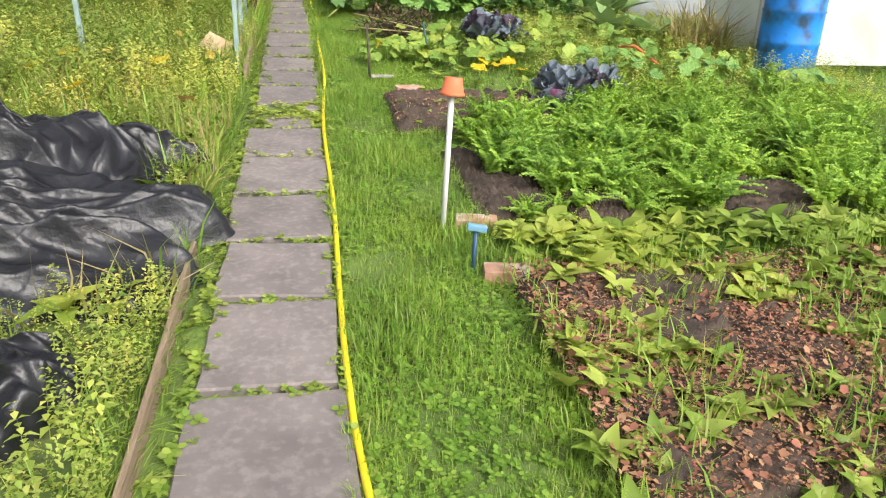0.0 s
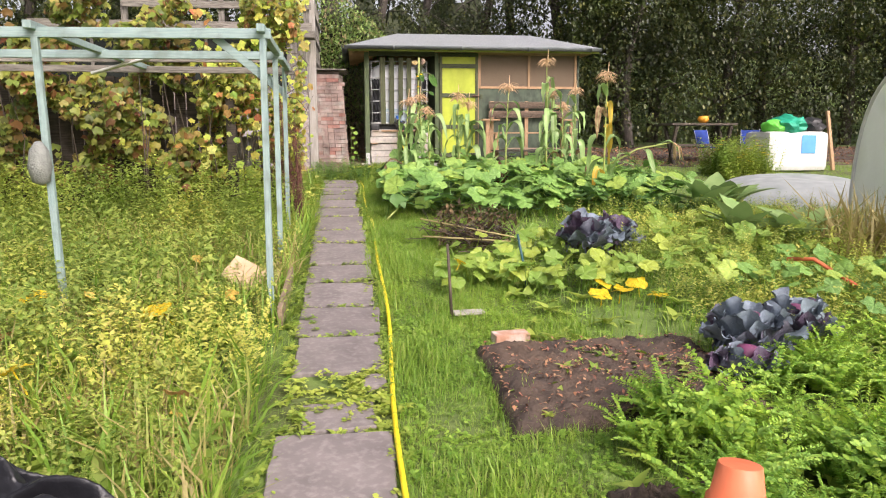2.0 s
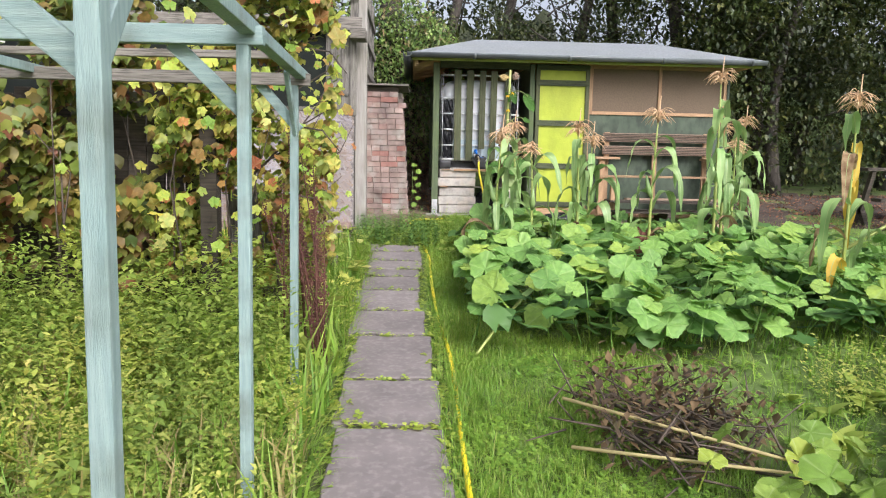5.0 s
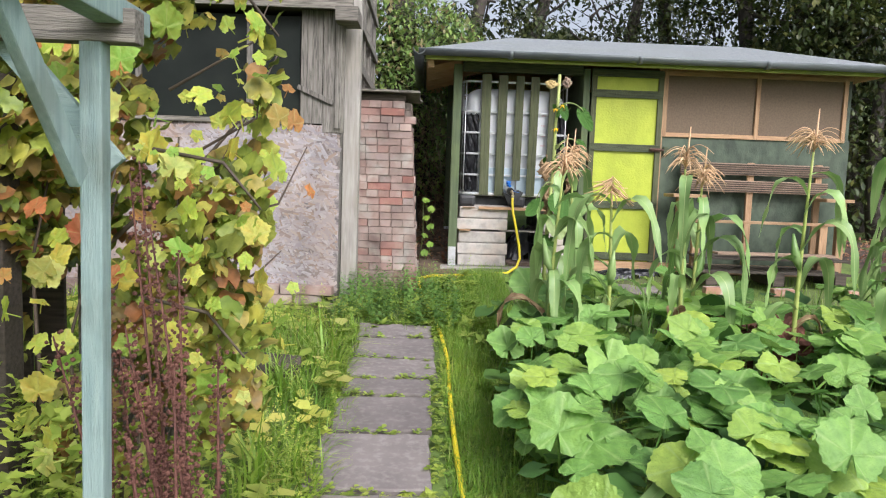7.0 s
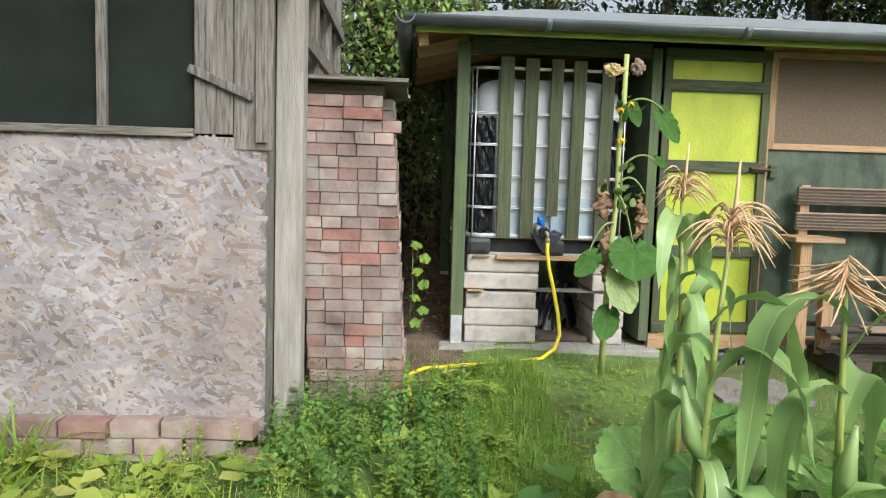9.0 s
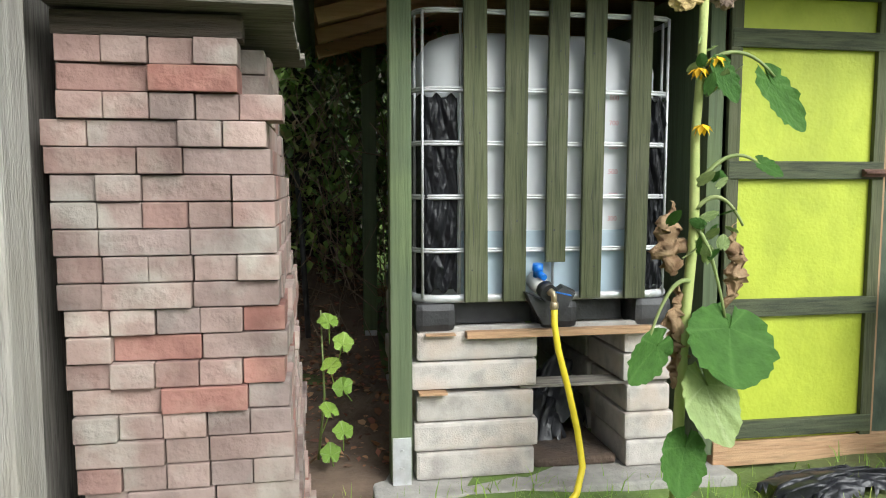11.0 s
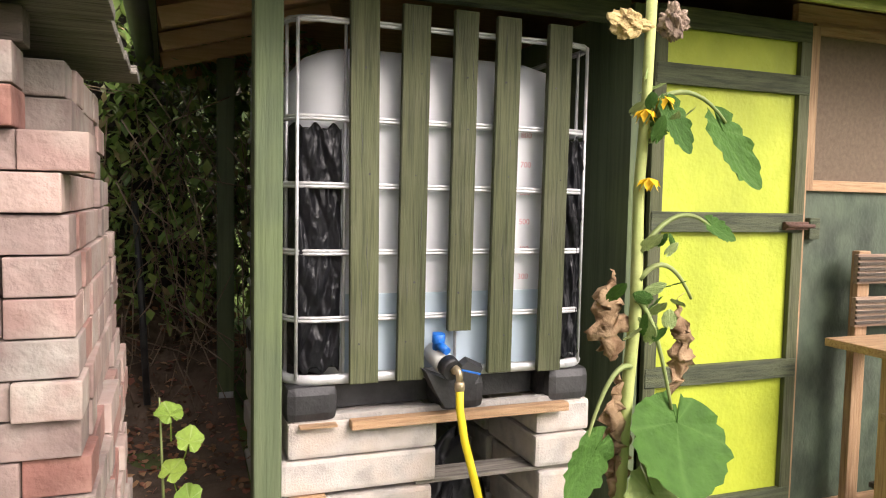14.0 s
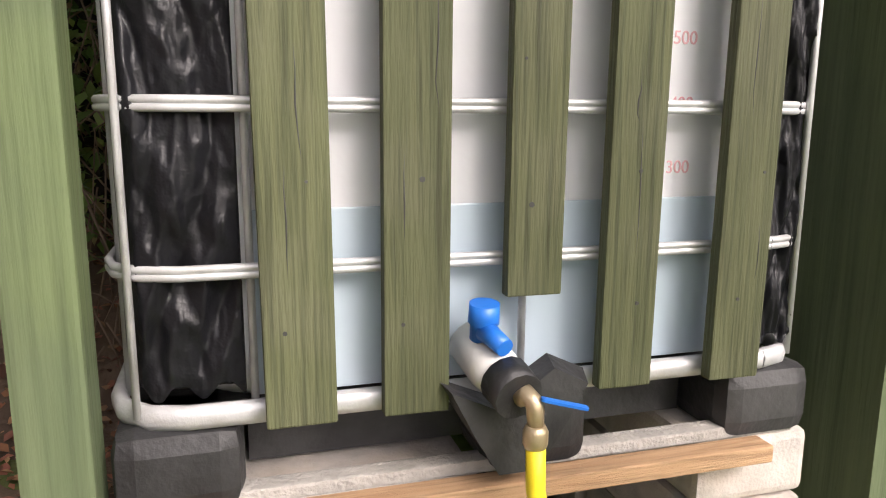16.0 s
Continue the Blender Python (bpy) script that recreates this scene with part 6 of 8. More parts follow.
for k in range(9):
    x, y = R.uniform(-2.2, -0.8), R.uniform(4.9, 7.4)
    ob = tagged(part("dead_leaf", dying[k % 2], None), "broad squash leaf yellowing among the weeds" if k % 2 == 0 else "broad squash leaf browning among the weeds", "leaf", "dying squash leaves")
    ob.matrix_basis = pose(x, y, float(gz(x, y)) + R.uniform(0.16, 0.26), R.gauss(20, 15), R.gauss(0, 15), R.uniform(0, 360)) @ Matrix.Scale(R.uniform(0.06, 0.12), 4)

# ---- sweetcorn ----
m_cornleaf = mat("corn_leaf", (0.19, 0.33, 0.1), (0.33, 0.46, 0.17), 0.36, 4, bump=0.3, fine=3, trans=0.25, vary=0.2)
m_midrib = mat("corn_midrib", (0.34, 0.44, 0.17), (0.44, 0.52, 0.24), 0.5, 5, bump=0.1, trans=0.2)
m_cornstalk = mat("corn_stalk", (0.26, 0.33, 0.07), (0.36, 0.4, 0.12), 0.55, 6, bump=0.2, vary=0.15)
m_tassel = mat("corn_tassel", (0.52, 0.33, 0.18), (0.66, 0.45, 0.27), 0.8, 9, bump=0.2)
m_deadleaf = mat("dead_leaf", (0.2, 0.11, 0.055), (0.5, 0.35, 0.2), 0.85, 22, bump=0.5, trans=0.3)
m_goldleaf = mat("golden_leaf", (0.65, 0.4, 0.04), (0.72, 0.55, 0.1), 0.6, 5, bump=0.3, trans=0.25)


def strap(base, yaw, length, width, rise, drop, steps=13, twist=0.5):
    """A long arching leaf: a gutter-shaped strap that climbs, bends over and hangs."""
    bm = bmesh.new()
    rows_ = []
    e0, e1 = math.atan2(rise * 4.5, length), -min(1.5, drop * 1.45)
    knee = 0.24 + 0.12 * math.sin(yaw * 5)
    pos, ds, head = Vector(base), length * 1.2 / steps, yaw
    for i in range(steps + 1):
        u = i / steps
        k0 = 1 / (1 + math.exp(-(u - knee) * 13))
        el = e0 + (e1 - e0) * k0
        head += 0.05 * math.sin(6 * u + yaw)
        d = Vector((math.cos(head) * math.cos(el), math.sin(head) * math.cos(el), math.sin(el)))
        side = Vector((-math.sin(head), math.cos(head), 0))
        up = d.cross(side) * -1
        if up.dot(Vector((math.cos(head) * -math.sin(el), math.sin(head) * -math.sin(el), math.cos(el)))) < 0:
            up = -up
        tw = twist * 1.4 * u
        a, c = side * math.cos(tw) + up * math.sin(tw), up * math.cos(tw) - side * math.sin(tw)
        w = width * (0.45 + 0.55 * min(1, u * 3.5)) * (1 - u ** 3) + 0.0015
        wav = 0.34 * w
        rows_.append([bm.verts.new(pos + a * (w * k) + c * (abs(k) * 0.35 * w * (1 - u) + (abs(k) == 1) * wav * math.sin(17 * u + 2 * k + yaw))) for k in (-1, -0.5, -0.055, 0.055, 0.5, 1)])
        pos = pos + d * ds
    for a, b2 in zip(rows_, rows_[1:]):
        for k in range(5):
            fc = bm.faces.new((a[k], a[k + 1], b2[k + 1], b2[k]))
            fc.smooth, fc.material_index = True, int(k == 2)
    return bm


def corn(x, y, ztop, seed, hang=False, dried=False):
    r = random.Random(seed)
    z0 = float(gz(x, y))
    label = "withered sweetcorn plant with golden and brown leaves" if dried else ("sweetcorn plant with a drooping straw-coloured tassel" if hang else "tall sweetcorn plant with a straw-coloured tassel")
    t = thing("corn_plant", (x, y, z0), label, "corn plant", "sweetcorn plants")
    h = ztop - z0
    lean = r.uniform(-0.05, 0.05)
    pts = [(x + lean * u * u, y, z0 + u * (h - 0.12)) for u in np.linspace(0, 1, 9)]
    part("stalk", tube(pts, [0.017 - 0.011 * u for u in np.linspace(0, 1, 9)], 7), m_cornstalk, t)
    top = Vector(pts[-1])
    bm = bmesh.new()
    for k in range(52):
        a, l0 = r.uniform(0, 6.28), r.uniform(0.06, 0.15)
        b0 = top + Vector((0, 0, 0.09 * k / 52))
        sgn = -0.3 if hang else 1
        out_, up_ = Vector((math.cos(a), math.sin(a), 0)) * l0, Vector((0, 0, l0))
        c1, c2 = b0 + out_ * 0.35 + up_ * 0.75 * sgn, b0 + out_ * 1.05 + up_ * (0.35 * sgn - r.uniform(0.1, 0.8))
        pts_ = [b0 * (1 - v) ** 2 + c1 * (2 * v * (1 - v)) + c2 * (v * v) for v in np.linspace(0, 1, 9)]
        tube(pts_, [0.0016] + [0.0036 if i % 2 else 0.0022 for i in range(7)] + [0.0012], 4, bm)
    if not hang:
        tube([top, top + Vector((0.01, 0, 0.12)), top + Vector((0.02, 0.01, 0.24))], [0.006, 0.006, 0.003], 5, bm)
    part("tassel", bm, m_tassel, t, "straw-coloured dry tassel")
    count = 9
    for k in range(count):
        u = 0.22 + 0.68 * k / count
        b0 = pts[int(u * 8)]
        yaw = k * math.pi + r.uniform(-0.7, 0.7) + seed
        mt = m_cornleaf
        if dried:
            mt = r.choice((m_deadleaf, m_goldleaf, m_deadleaf, m_cornleaf))
        elif k == 0:
            mt = m_deadleaf
        part("leaf", strap((b0[0], b0[1], z0 + u * h), yaw, r.uniform(0.36, 0.62), r.uniform(0.03, 0.046), r.uniform(0.1, 0.3), r.uniform(0.9, 1.3) * (1.3 if dried else 1), twist=r.uniform(-0.9, 0.9)), mt, t)
    if not dried:
        a = r.uniform(0, 6.28)
        c0 = Vector(pts[4])
        part("cob", tube([c0, c0 + Vector((0.03 * math.cos(a), 0.03 * math.sin(a), 0.06)), c0 + Vector((0.06 * math.cos(a), 0.06 * math.sin(a), 0.2))], [0.012, 0.028, 0.006], 8), m_cornleaf, t)
    return t


for k, (x, y, z, hg, dr) in enumerate(((0.95, 13.3, 2.2, 0, 0), (0.62, 12.3, 2.1, 0, 0), (0.95, 12.2, 2.02, 1, 0), (1.36, 12.2, 2.16, 0, 0), (1.5, 12.4, 2.06, 0, 0), (2.0, 12.15, 2.28, 0, 0), (2.56, 12.08, 2.62, 0, 0), (2.72, 12.3, 2.2, 0, 0), (2.9, 12.5, 2.1, 1, 0), (2.88, 10.62, 2.32, 0, 1), (3.3, 13.2, 2.3, 0, 0))):
    corn(x, y, z, k + 1, bool(hg), bool(dr))
fallen = thing("corn_plant", (3.1, 10.9, float(gz(3.1, 10.9))), "fallen sweetcorn stalk with a drooping tassel", "corn plant", "sweetcorn plants")
part("stalk", tube([(2.95, 10.8, 1.2), (3.4, 10.9, 1.42), (3.9, 11.0, 1.5)], [0.014, 0.012, 0.007], 6), m_cornstalk, fallen)
bm = bmesh.new()
for k in range(14):
    a = R.uniform(0, 6.28)
    tube([(3.9, 11.0, 1.5), (3.96 + 0.04 * math.cos(a), 11 + 0.05 * math.sin(a), 1.44), (3.98 + 0.06 * math.cos(a), 11 + 0.08 * math.sin(a), 1.28)], [0.004, 0.005, 0.003], 4, bm)
part("tassel", bm, m_tassel, fallen)
for k in range(4):
    part("leaf", strap((3.1 + 0.2 * k, 10.85 + 0.04 * k, 1.26 + 0.07 * k), R.uniform(0, 6), 0.45, 0.035, 0.05, 0.7), m_cornleaf, fallen)
bm = tube([(0.25, 9.75, 0.72), (0.42, 10.05, 0.84), (0.6, 10.3, 0.95)], [0.008, 0.009, 0.012], 6)
stray = thing("corn_stalk", (0.4, 10.0, float(gz(0.4, 10.0))), "pale bent stalk leaning over the path edge", "stalk")
part("stalk", bm, m_cornstalk, stray)
part("leaf", strap((0.6, 10.3, 0.95), 0.4, 0.5, 0.05, 0.08, 0.2), m_cornleaf, stray)
part("leaf", strap((0.58, 10.25, 0.93), 2.6, 0.3, 0.04, 0.02, 0.2), m_cornleaf, stray)

# ---- sunflower by the door ----
sf = thing("sunflower", (1.1, 14.56, 1.07), "tall fading sunflower with a spent head and withered leaves", "sunflower")
sp = [(0.96, 14.5, 1.07), (0.965, 14.5, 1.4), (0.977, 14.5, 1.785), (1.0, 14.5, 2.08), (0.995, 14.5, 2.375), (1.008, 14.5, 2.6), (1.013, 14.5, 2.86)]
part("stem", tube(sp, [0.018, 0.018, 0.017, 0.016, 0.014, 0.013, 0.014], 9), mat("sunflower_stem", (0.29, 0.36, 0.1), (0.42, 0.45, 0.16), 0.7, 8, bump=0.3), sf)
m_sfleaf = mat("sunflower_leaf", (0.13, 0.24, 0.07), (0.22, 0.34, 0.1), 0.55, 7, bump=0.5, trans=0.25)
m_head = mat("spent_flower_head", (0.16, 0.11, 0.085), (0.36, 0.27, 0.19), 0.9, 14, bump=0.7)
for hx, hz, sc, tint, lb in ((0.955, 2.775, (0.062, 0.025, 0.036), mat("pale_bract", (0.34, 0.24, 0.1), (0.56, 0.43, 0.19), 0.85, 14, bump=0.6), "pale dry bract of the spent head"), (1.08, 2.79, (0.042, 0.035, 0.05), m_head, "brown shrivelled flower head")):
    bm = bmesh.new()
    bmesh.ops.create_icosphere(bm, subdivisions=4, radius=1.0)
    for v in bm.verts:
        q_ = Vector((v.co.x * sc[0], v.co.y * sc[1], v.co.z * sc[2] * (1 - 0.5 * v.co.x * (1 if hx < 1.0 else 0))))
        v.co = Vector((hx, 14.5, hz)) + q_ * (0.85 + 0.45 * noise.noise(q_ * 50) + 0.2 * noise.noise(q_ * 140))
    part("spent_head", bm, tint, sf, lb)
m_petal = mat("yellow_petal", (0.85, 0.5, 0.01), (0.9, 0.62, 0.02), 0.6, 8, bump=0.1, trans=0.2)
for c in ((0.995, 14.46, 2.404), (1.04, 14.47, 2.604), (0.985, 14.47, 2.57)):
    part("flower", np_mesh("flower", *compose([put_leaf(small, c, a, -0.4 - 0.4 * (k % 2), 0.042) for k, a in enumerate(np.linspace(0, 6.28, 9)[:-1])]), m_petal), None, sf, "small yellow side flower")


def big_leaf(pos, yaw, pitch, size, roll=0.0, width=0.42, droop=0.35, mt=None, n=8):
    tpl = grid_leaf(n, width, 0.25, droop, 0.8, 0.72)
    v, t = put_leaf(tpl, pos, yaw, pitch, size, roll)
    return np_mesh("leaf", v, t, mt or m_sfleaf)


m_sfbig = obj_cols(mat("sunflower_big_leaf", (0.75, 0.8, 0.75), (1.15, 1.15, 1.1), 0.68, 7, bump=0.6, fine=3, trans=0.2, spec=0.2), ((0.042, 0.105, 0.02), (0.065, 0.15, 0.027), (0.052, 0.125, 0.022)), 0.25, (0.14, 0.26, 0.07))
m_sfpale = obj_cols(mat("paling_leaf", (0.8, 0.85, 0.8), (1.15, 1.15, 1.1), 0.6, 5, bump=0.6, fine=3, trans=0.2), ((0.22, 0.31, 0.1), (0.32, 0.38, 0.15)), 0.4)
sfm = [leaf_object_mesh("leaf", 120 + k, 1, 0.28, mt, 0.02, 44, -0.15, 0.07, 0.6, 0.03, 0.02) for k, mt in enumerate((m_sfbig, m_sfpale))]
for x, y, z, lean, side, spin, sx_, sy_, which, lb in ((1.1, 14.45, 1.79, 62, 6, 174, 0.38, 0.32, 0, ""), (1.02, 14.44, 1.62, 74, -10, 186, 0.24, 0.32, 1, "paling leaf"), (0.87, 14.46, 1.74, 74, 60, 190, 0.16, 0.26, 0, ""), (1.22, 14.47, 2.53, 72, 10, 214, 0.15, 0.29, 0, ""), (0.97, 14.46, 1.42, 70, 10, 170, 0.2, 0.26, 0, ""), (1.05, 14.46, 2.57, 70, 0, 190, 0.1, 0.2, 0, ""), (1.2, 14.47, 2.29, 60, 10, 240, 0.08, 0.12, 0, "")):
    ob = part("leaf", sfm[which], None, sf, lb)
    ob.matrix_basis = pose(x, y, z, lean, side, 0) @ pose(0, 0, 0, 0, 0, spin) @ Matrix.Diagonal((sx_, sy_, sy_, 1))
for k in range(34):
    z = R.choice((R.uniform(1.95, 2.25), R.uniform(2.5, 2.68)))
    u = (z - 1.07) / 1.85
    ob = part("leaf", sfm[k % 3 != 0], None, sf)
    side = R.gauss(0.01, 0.05)
    ob.matrix_basis = pose(0.985 + 0.025 * u + side, 14.49 + R.gauss(0, 0.03), z, R.gauss(55, 25), R.gauss(0, 30), R.uniform(90, 270)) @ Matrix.Diagonal((R.uniform(0.025, 0.05), R.uniform(0.05, 0.095), 0.06, 1))
for a, b2 in (((0.99, 14.49, 2.1), (1.09, 14.46, 1.82)), ((0.985, 14.49, 1.93), (0.84, 14.46, 1.75)), ((1.0, 14.49, 2.15), (1.145, 14.47, 2.1)), ((1.0, 14.49, 2.57), (1.23, 14.47, 2.55)), ((1.0, 14.49, 2.22), (1.2, 14.47, 2.28))):
    mp_ = [(p1 + p2) / 2 for p1, p2 in zip(a, b2)]
    mp_[2] += 0.07
    mp_[2] += 0.05
    part("leaf_stalk", tube([tuple(p1 * (1 - f) ** 2 + 2 * f * (1 - f) * pm + p2 * f * f for p1, pm, p2 in zip(a, mp_, b2)) for f in np.linspace(0, 1, 11)], [0.008 - 0.004 * f for f in np.linspace(0, 1, 11)], 6), m_stem, sf)
for px, pz, sz in ((1.14, 2.1, 0.25), (0.92, 2.17, 0.22), (0.955, 1.93, 0.34)):
    us = np.linspace(0, 1, 26)
    bm = tube([(px + 0.012 * math.sin(7 * u + px * 9), 14.5 + 0.008 * math.cos(9 * u), pz - sz * u) for u in us], [0.004 + (0.048 if px < 0.93 else 0.03) * math.sin(math.pi * u ** 1.3) * (0.75 + 0.25 * math.sin(23 * u)) for u in us], 16)
    for v in bm.verts:
        v.co += Vector((noise.noise(v.co * 45), 0.8 * noise.noise(v.co * 45 + Vector((7, 0, 0))), 0.5 * noise.noise(v.co * 40))) * 0.04
        v.co.y = 14.5 + (v.co.y - 14.5) * 0.5
    part("withered_leaf", bm, m_deadleaf, sf, "shrivelled brown leaf")

# ---- door hardware ----
m_rust = mat("rusty_iron", (0.09, 0.05, 0.04), (0.2, 0.11, 0.08), 0.8, 20, bump=0.5, metal=0.3)
part("edge_strip", cube(XD1 + 0.006, XD1 + 0.018, SY - 0.02, SY - 0.002, DZ0, DZ1 - 0.05, bevel=0.002), m_woodv, door, "raw softwood edge strip")
part("keeper_block", cube(2.125, 2.175, SY - 0.03, SY - 0.003, 2.22, 2.3, bevel=0.004), m_green_x, door)
bolt = part("door_bolt", cube(1.99, 2.1, SY - 0.048, SY - 0.031, 2.255, 2.285, bevel=0.004), m_rust, door, "rusty sliding bolt")
part("bolt_bar", tube([(1.99, SY - 0.054, 2.27), (2.12, SY - 0.054, 2.27)], 0.007, 8), m_rust, door)

# ---- grapevine ----
GR = ((0.24, 0.42, 0.08), (0.36, 0.52, 0.09), (0.5, 0.6, 0.1), (0.58, 0.62, 0.14), (0.2, 0.35, 0.06), (0.66, 0.58, 0.12), (0.5, 0.6, 0.12), (0.55, 0.16, 0.09), (0.4, 0.55, 0.1), (0.68, 0.66, 0.26), (0.3, 0.42, 0.08), (0.42, 0.12, 0.07))
m_vine = obj_cols(mat("grape_leaf", (0.8, 0.9, 0.7), (1.4, 1.34, 1.15), 0.5, 2.6, bump=0.6, fine=4, trans=0.42, dirt=(1.0, 0.42, 0.25), dirt_scale=3.5, dirt_amount=0.3), GR, 0.35, (0.5, 0.5, 0.2))
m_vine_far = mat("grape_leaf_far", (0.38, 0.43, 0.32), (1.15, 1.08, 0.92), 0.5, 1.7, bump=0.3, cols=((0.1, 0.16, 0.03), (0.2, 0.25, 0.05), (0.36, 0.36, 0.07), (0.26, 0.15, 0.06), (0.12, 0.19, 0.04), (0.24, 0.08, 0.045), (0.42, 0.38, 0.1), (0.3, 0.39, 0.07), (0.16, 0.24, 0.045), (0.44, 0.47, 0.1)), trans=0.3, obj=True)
vine = thing("grapevine", (-1.6, 10.2, float(gz(0, 10.2))), "sprawling grapevine turning yellow and red over a fence", "grapevine")
v_meshes = [leaf_object_mesh("leaf", 50 + k, 5, 0.24, m_vine, 0.5, 36, -0.25, 0.05, 0.9, 0.05, 0.05) for k in range(6)]


def vine_top(x):
    return 2.7 + 0.25 * math.sin(2.3 * x) + 0.12 * math.sin(6 * x) + (0.5 if x > -1.25 else 0)


k = 0
while k < 258:
    x = -0.5 - (1.25 if k % 4 else 2.1) * R.random()
    z = R.uniform(1.15, vine_top(x))
    y = R.uniform(9.9, 10.35) + 0.15 * (x < -1.6)
    if x > -0.75 and R.random() < 0.5:
        continue
    s = R.uniform(0.055, 0.105) * (1.25 if z > 1.9 else 1)
    ob = part("leaf", R.choice(v_meshes), None, vine)
    ob.matrix_basis = pose(x, y, z, R.gauss(62, 24), R.gauss(0, 22), R.gauss(0, 45)) @ Matrix.Scale(s, 4)
    k += 1
n = 19000
xx = np.where(rng.uniform(0, 1, n) < 0.3, rng.uniform(-1.7, -0.64, n), rng.uniform(-5.8, -0.62, n))
zz = rng.uniform(0, 1, n) ** 0.9 * (np.array([vine_top(v) for v in xx]) - 1.0 + 0.4 * (xx < -2.6)) + 1.0
clump = patch(2.2 * xx, 2.6 * zz, 1.0, 2.0) + 0.5 * patch(5 * xx, 6 * zz, 1.0, 4.0) - 0.25
keep_ = clump > rng.uniform(0.2, 0.55, n)
xx, zz, clump = xx[keep_], zz[keep_], clump[keep_]
n = len(xx)
yy = np.where(xx > -2.6, 10.72, 10.6) - 0.75 * np.clip(clump, 0, 1) * rng.uniform(0.35, 1.0, n)
far_pos = np.stack([xx, yy, zz], -1)
close = (xx > -1.8) & (rng.uniform(0, 1, n) < 0.5)
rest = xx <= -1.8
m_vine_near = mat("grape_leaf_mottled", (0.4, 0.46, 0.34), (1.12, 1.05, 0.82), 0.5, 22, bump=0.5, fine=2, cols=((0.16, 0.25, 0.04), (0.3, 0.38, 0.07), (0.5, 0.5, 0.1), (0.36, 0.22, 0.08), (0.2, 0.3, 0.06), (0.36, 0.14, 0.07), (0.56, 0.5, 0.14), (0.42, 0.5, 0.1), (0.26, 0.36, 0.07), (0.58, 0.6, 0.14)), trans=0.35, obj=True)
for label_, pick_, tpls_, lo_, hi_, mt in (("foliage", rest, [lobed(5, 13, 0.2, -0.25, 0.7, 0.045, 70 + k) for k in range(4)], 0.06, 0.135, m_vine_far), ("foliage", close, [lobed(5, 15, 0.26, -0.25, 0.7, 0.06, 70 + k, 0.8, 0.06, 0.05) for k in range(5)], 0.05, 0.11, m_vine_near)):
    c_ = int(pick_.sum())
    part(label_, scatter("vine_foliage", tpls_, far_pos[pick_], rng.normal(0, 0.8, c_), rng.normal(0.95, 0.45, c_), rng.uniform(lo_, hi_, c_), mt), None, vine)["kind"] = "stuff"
for k in range(26):
    x = R.uniform(-4.5, -0.66)
    y = R.uniform(10.15, 10.6)
    z0 = float(gz(x, y))
    w = 0.12
    pts_ = [(x + R.uniform(-w, w) * u, y + R.uniform(-0.06, 0.06), z0 + u * R.uniform(1.1, 2.0)) for u in (0, 0.3, 0.6, 1.0)]
    pts_.sort(key=lambda q_: q_[2])
    part("vine_stem", tube(pts_, [R.uniform(0.006, 0.012), 0.008, 0.005, 0.003], 5), m_drystem, vine)
# twining yellow-green shoots hanging clear of the mass
for sx, sz in ((-0.52, 2.3), (-0.56, 1.85), (-0.6, 1.45)):
    for j in range(14):
        q_ = j / 13
        ob = part("leaf", R.choice(v_meshes), None, vine)
        ob.matrix_basis = pose(sx - 0.3 * (1 - q_) + R.gauss(0, 0.03), 10.02 + R.gauss(0, 0.03), sz + 0.15 * (1 - q_) - 0.25 * max(0, q_ - 0.7) + R.gauss(0, 0.03), R.gauss(65, 20), R.gauss(0, 20), R.gauss(0, 45)) @ Matrix.Scale(R.uniform(0.022, 0.05), 4)
    sh = part("shoot", tube([(sx - 0.3, 10.1, sz + 0.15), (sx - 0.1, 10.05, sz + 0.12), (sx, 10.05, sz)], [0.006, 0.005, 0.003], 5), m_drystem, vine)
for k in range(46):
    ob = part("leaf", R.choice(v_meshes), None, vine)
    ob.matrix_basis = pose(R.uniform(-0.95, -0.52), R.uniform(10.3, 10.75), R.choice((R.uniform(1.9, 2.45), R.uniform(1.25, 1.6), R.uniform(1.3, 2.3))), R.gauss(62, 24), R.gauss(0, 22), R.gauss(0, 45)) @ Matrix.Scale(R.uniform(0.04, 0.085), 4)
for k in range(30):
    ob = part("leaf", R.choice(v_meshes), None, vine)
    ob.matrix_basis = pose(R.uniform(-0.92, -0.62), R.uniform(10.75, 11.1), R.choice((R.uniform(1.95, 2.4), R.uniform(1.5, 2.3))), R.gauss(62, 24), R.gauss(0, 22), R.gauss(0, 45)) @ Matrix.Scale(R.uniform(0.035, 0.07), 4)
part("shoot", tube([(-1.15, 10.5, 1.7), (-0.9, 10.75, 2.0), (-0.78, 10.9, 2.2), (-0.7, 11.0, 2.42)], [0.009, 0.007, 0.005, 0.002], 5), m_drystem, vine)
part("shoot", tube([(-0.95, 10.6, 1.3), (-0.8, 10.85, 1.65), (-0.74, 10.95, 1.95)], [0.008, 0.006, 0.002], 5), m_drystem, vine)
for k in range(7):
    x, z = R.uniform(-0.9, -0.6), R.uniform(1.4, 2.3)
    part("shoot", tube([(x - 0.25, 10.45, z - 0.1), (x, 10.5, z + R.uniform(-0.05, 0.1)), (x + R.uniform(0.0, 0.1), 10.5, z + R.uniform(0.0, 0.3))], [0.006, 0.004, 0.002], 5), m_drystem, vine)
fence = thing("old_fence", (-2.8, 10.85, float(gz(0, 10.85))), "dark weathered board fence behind the vine", "fence")
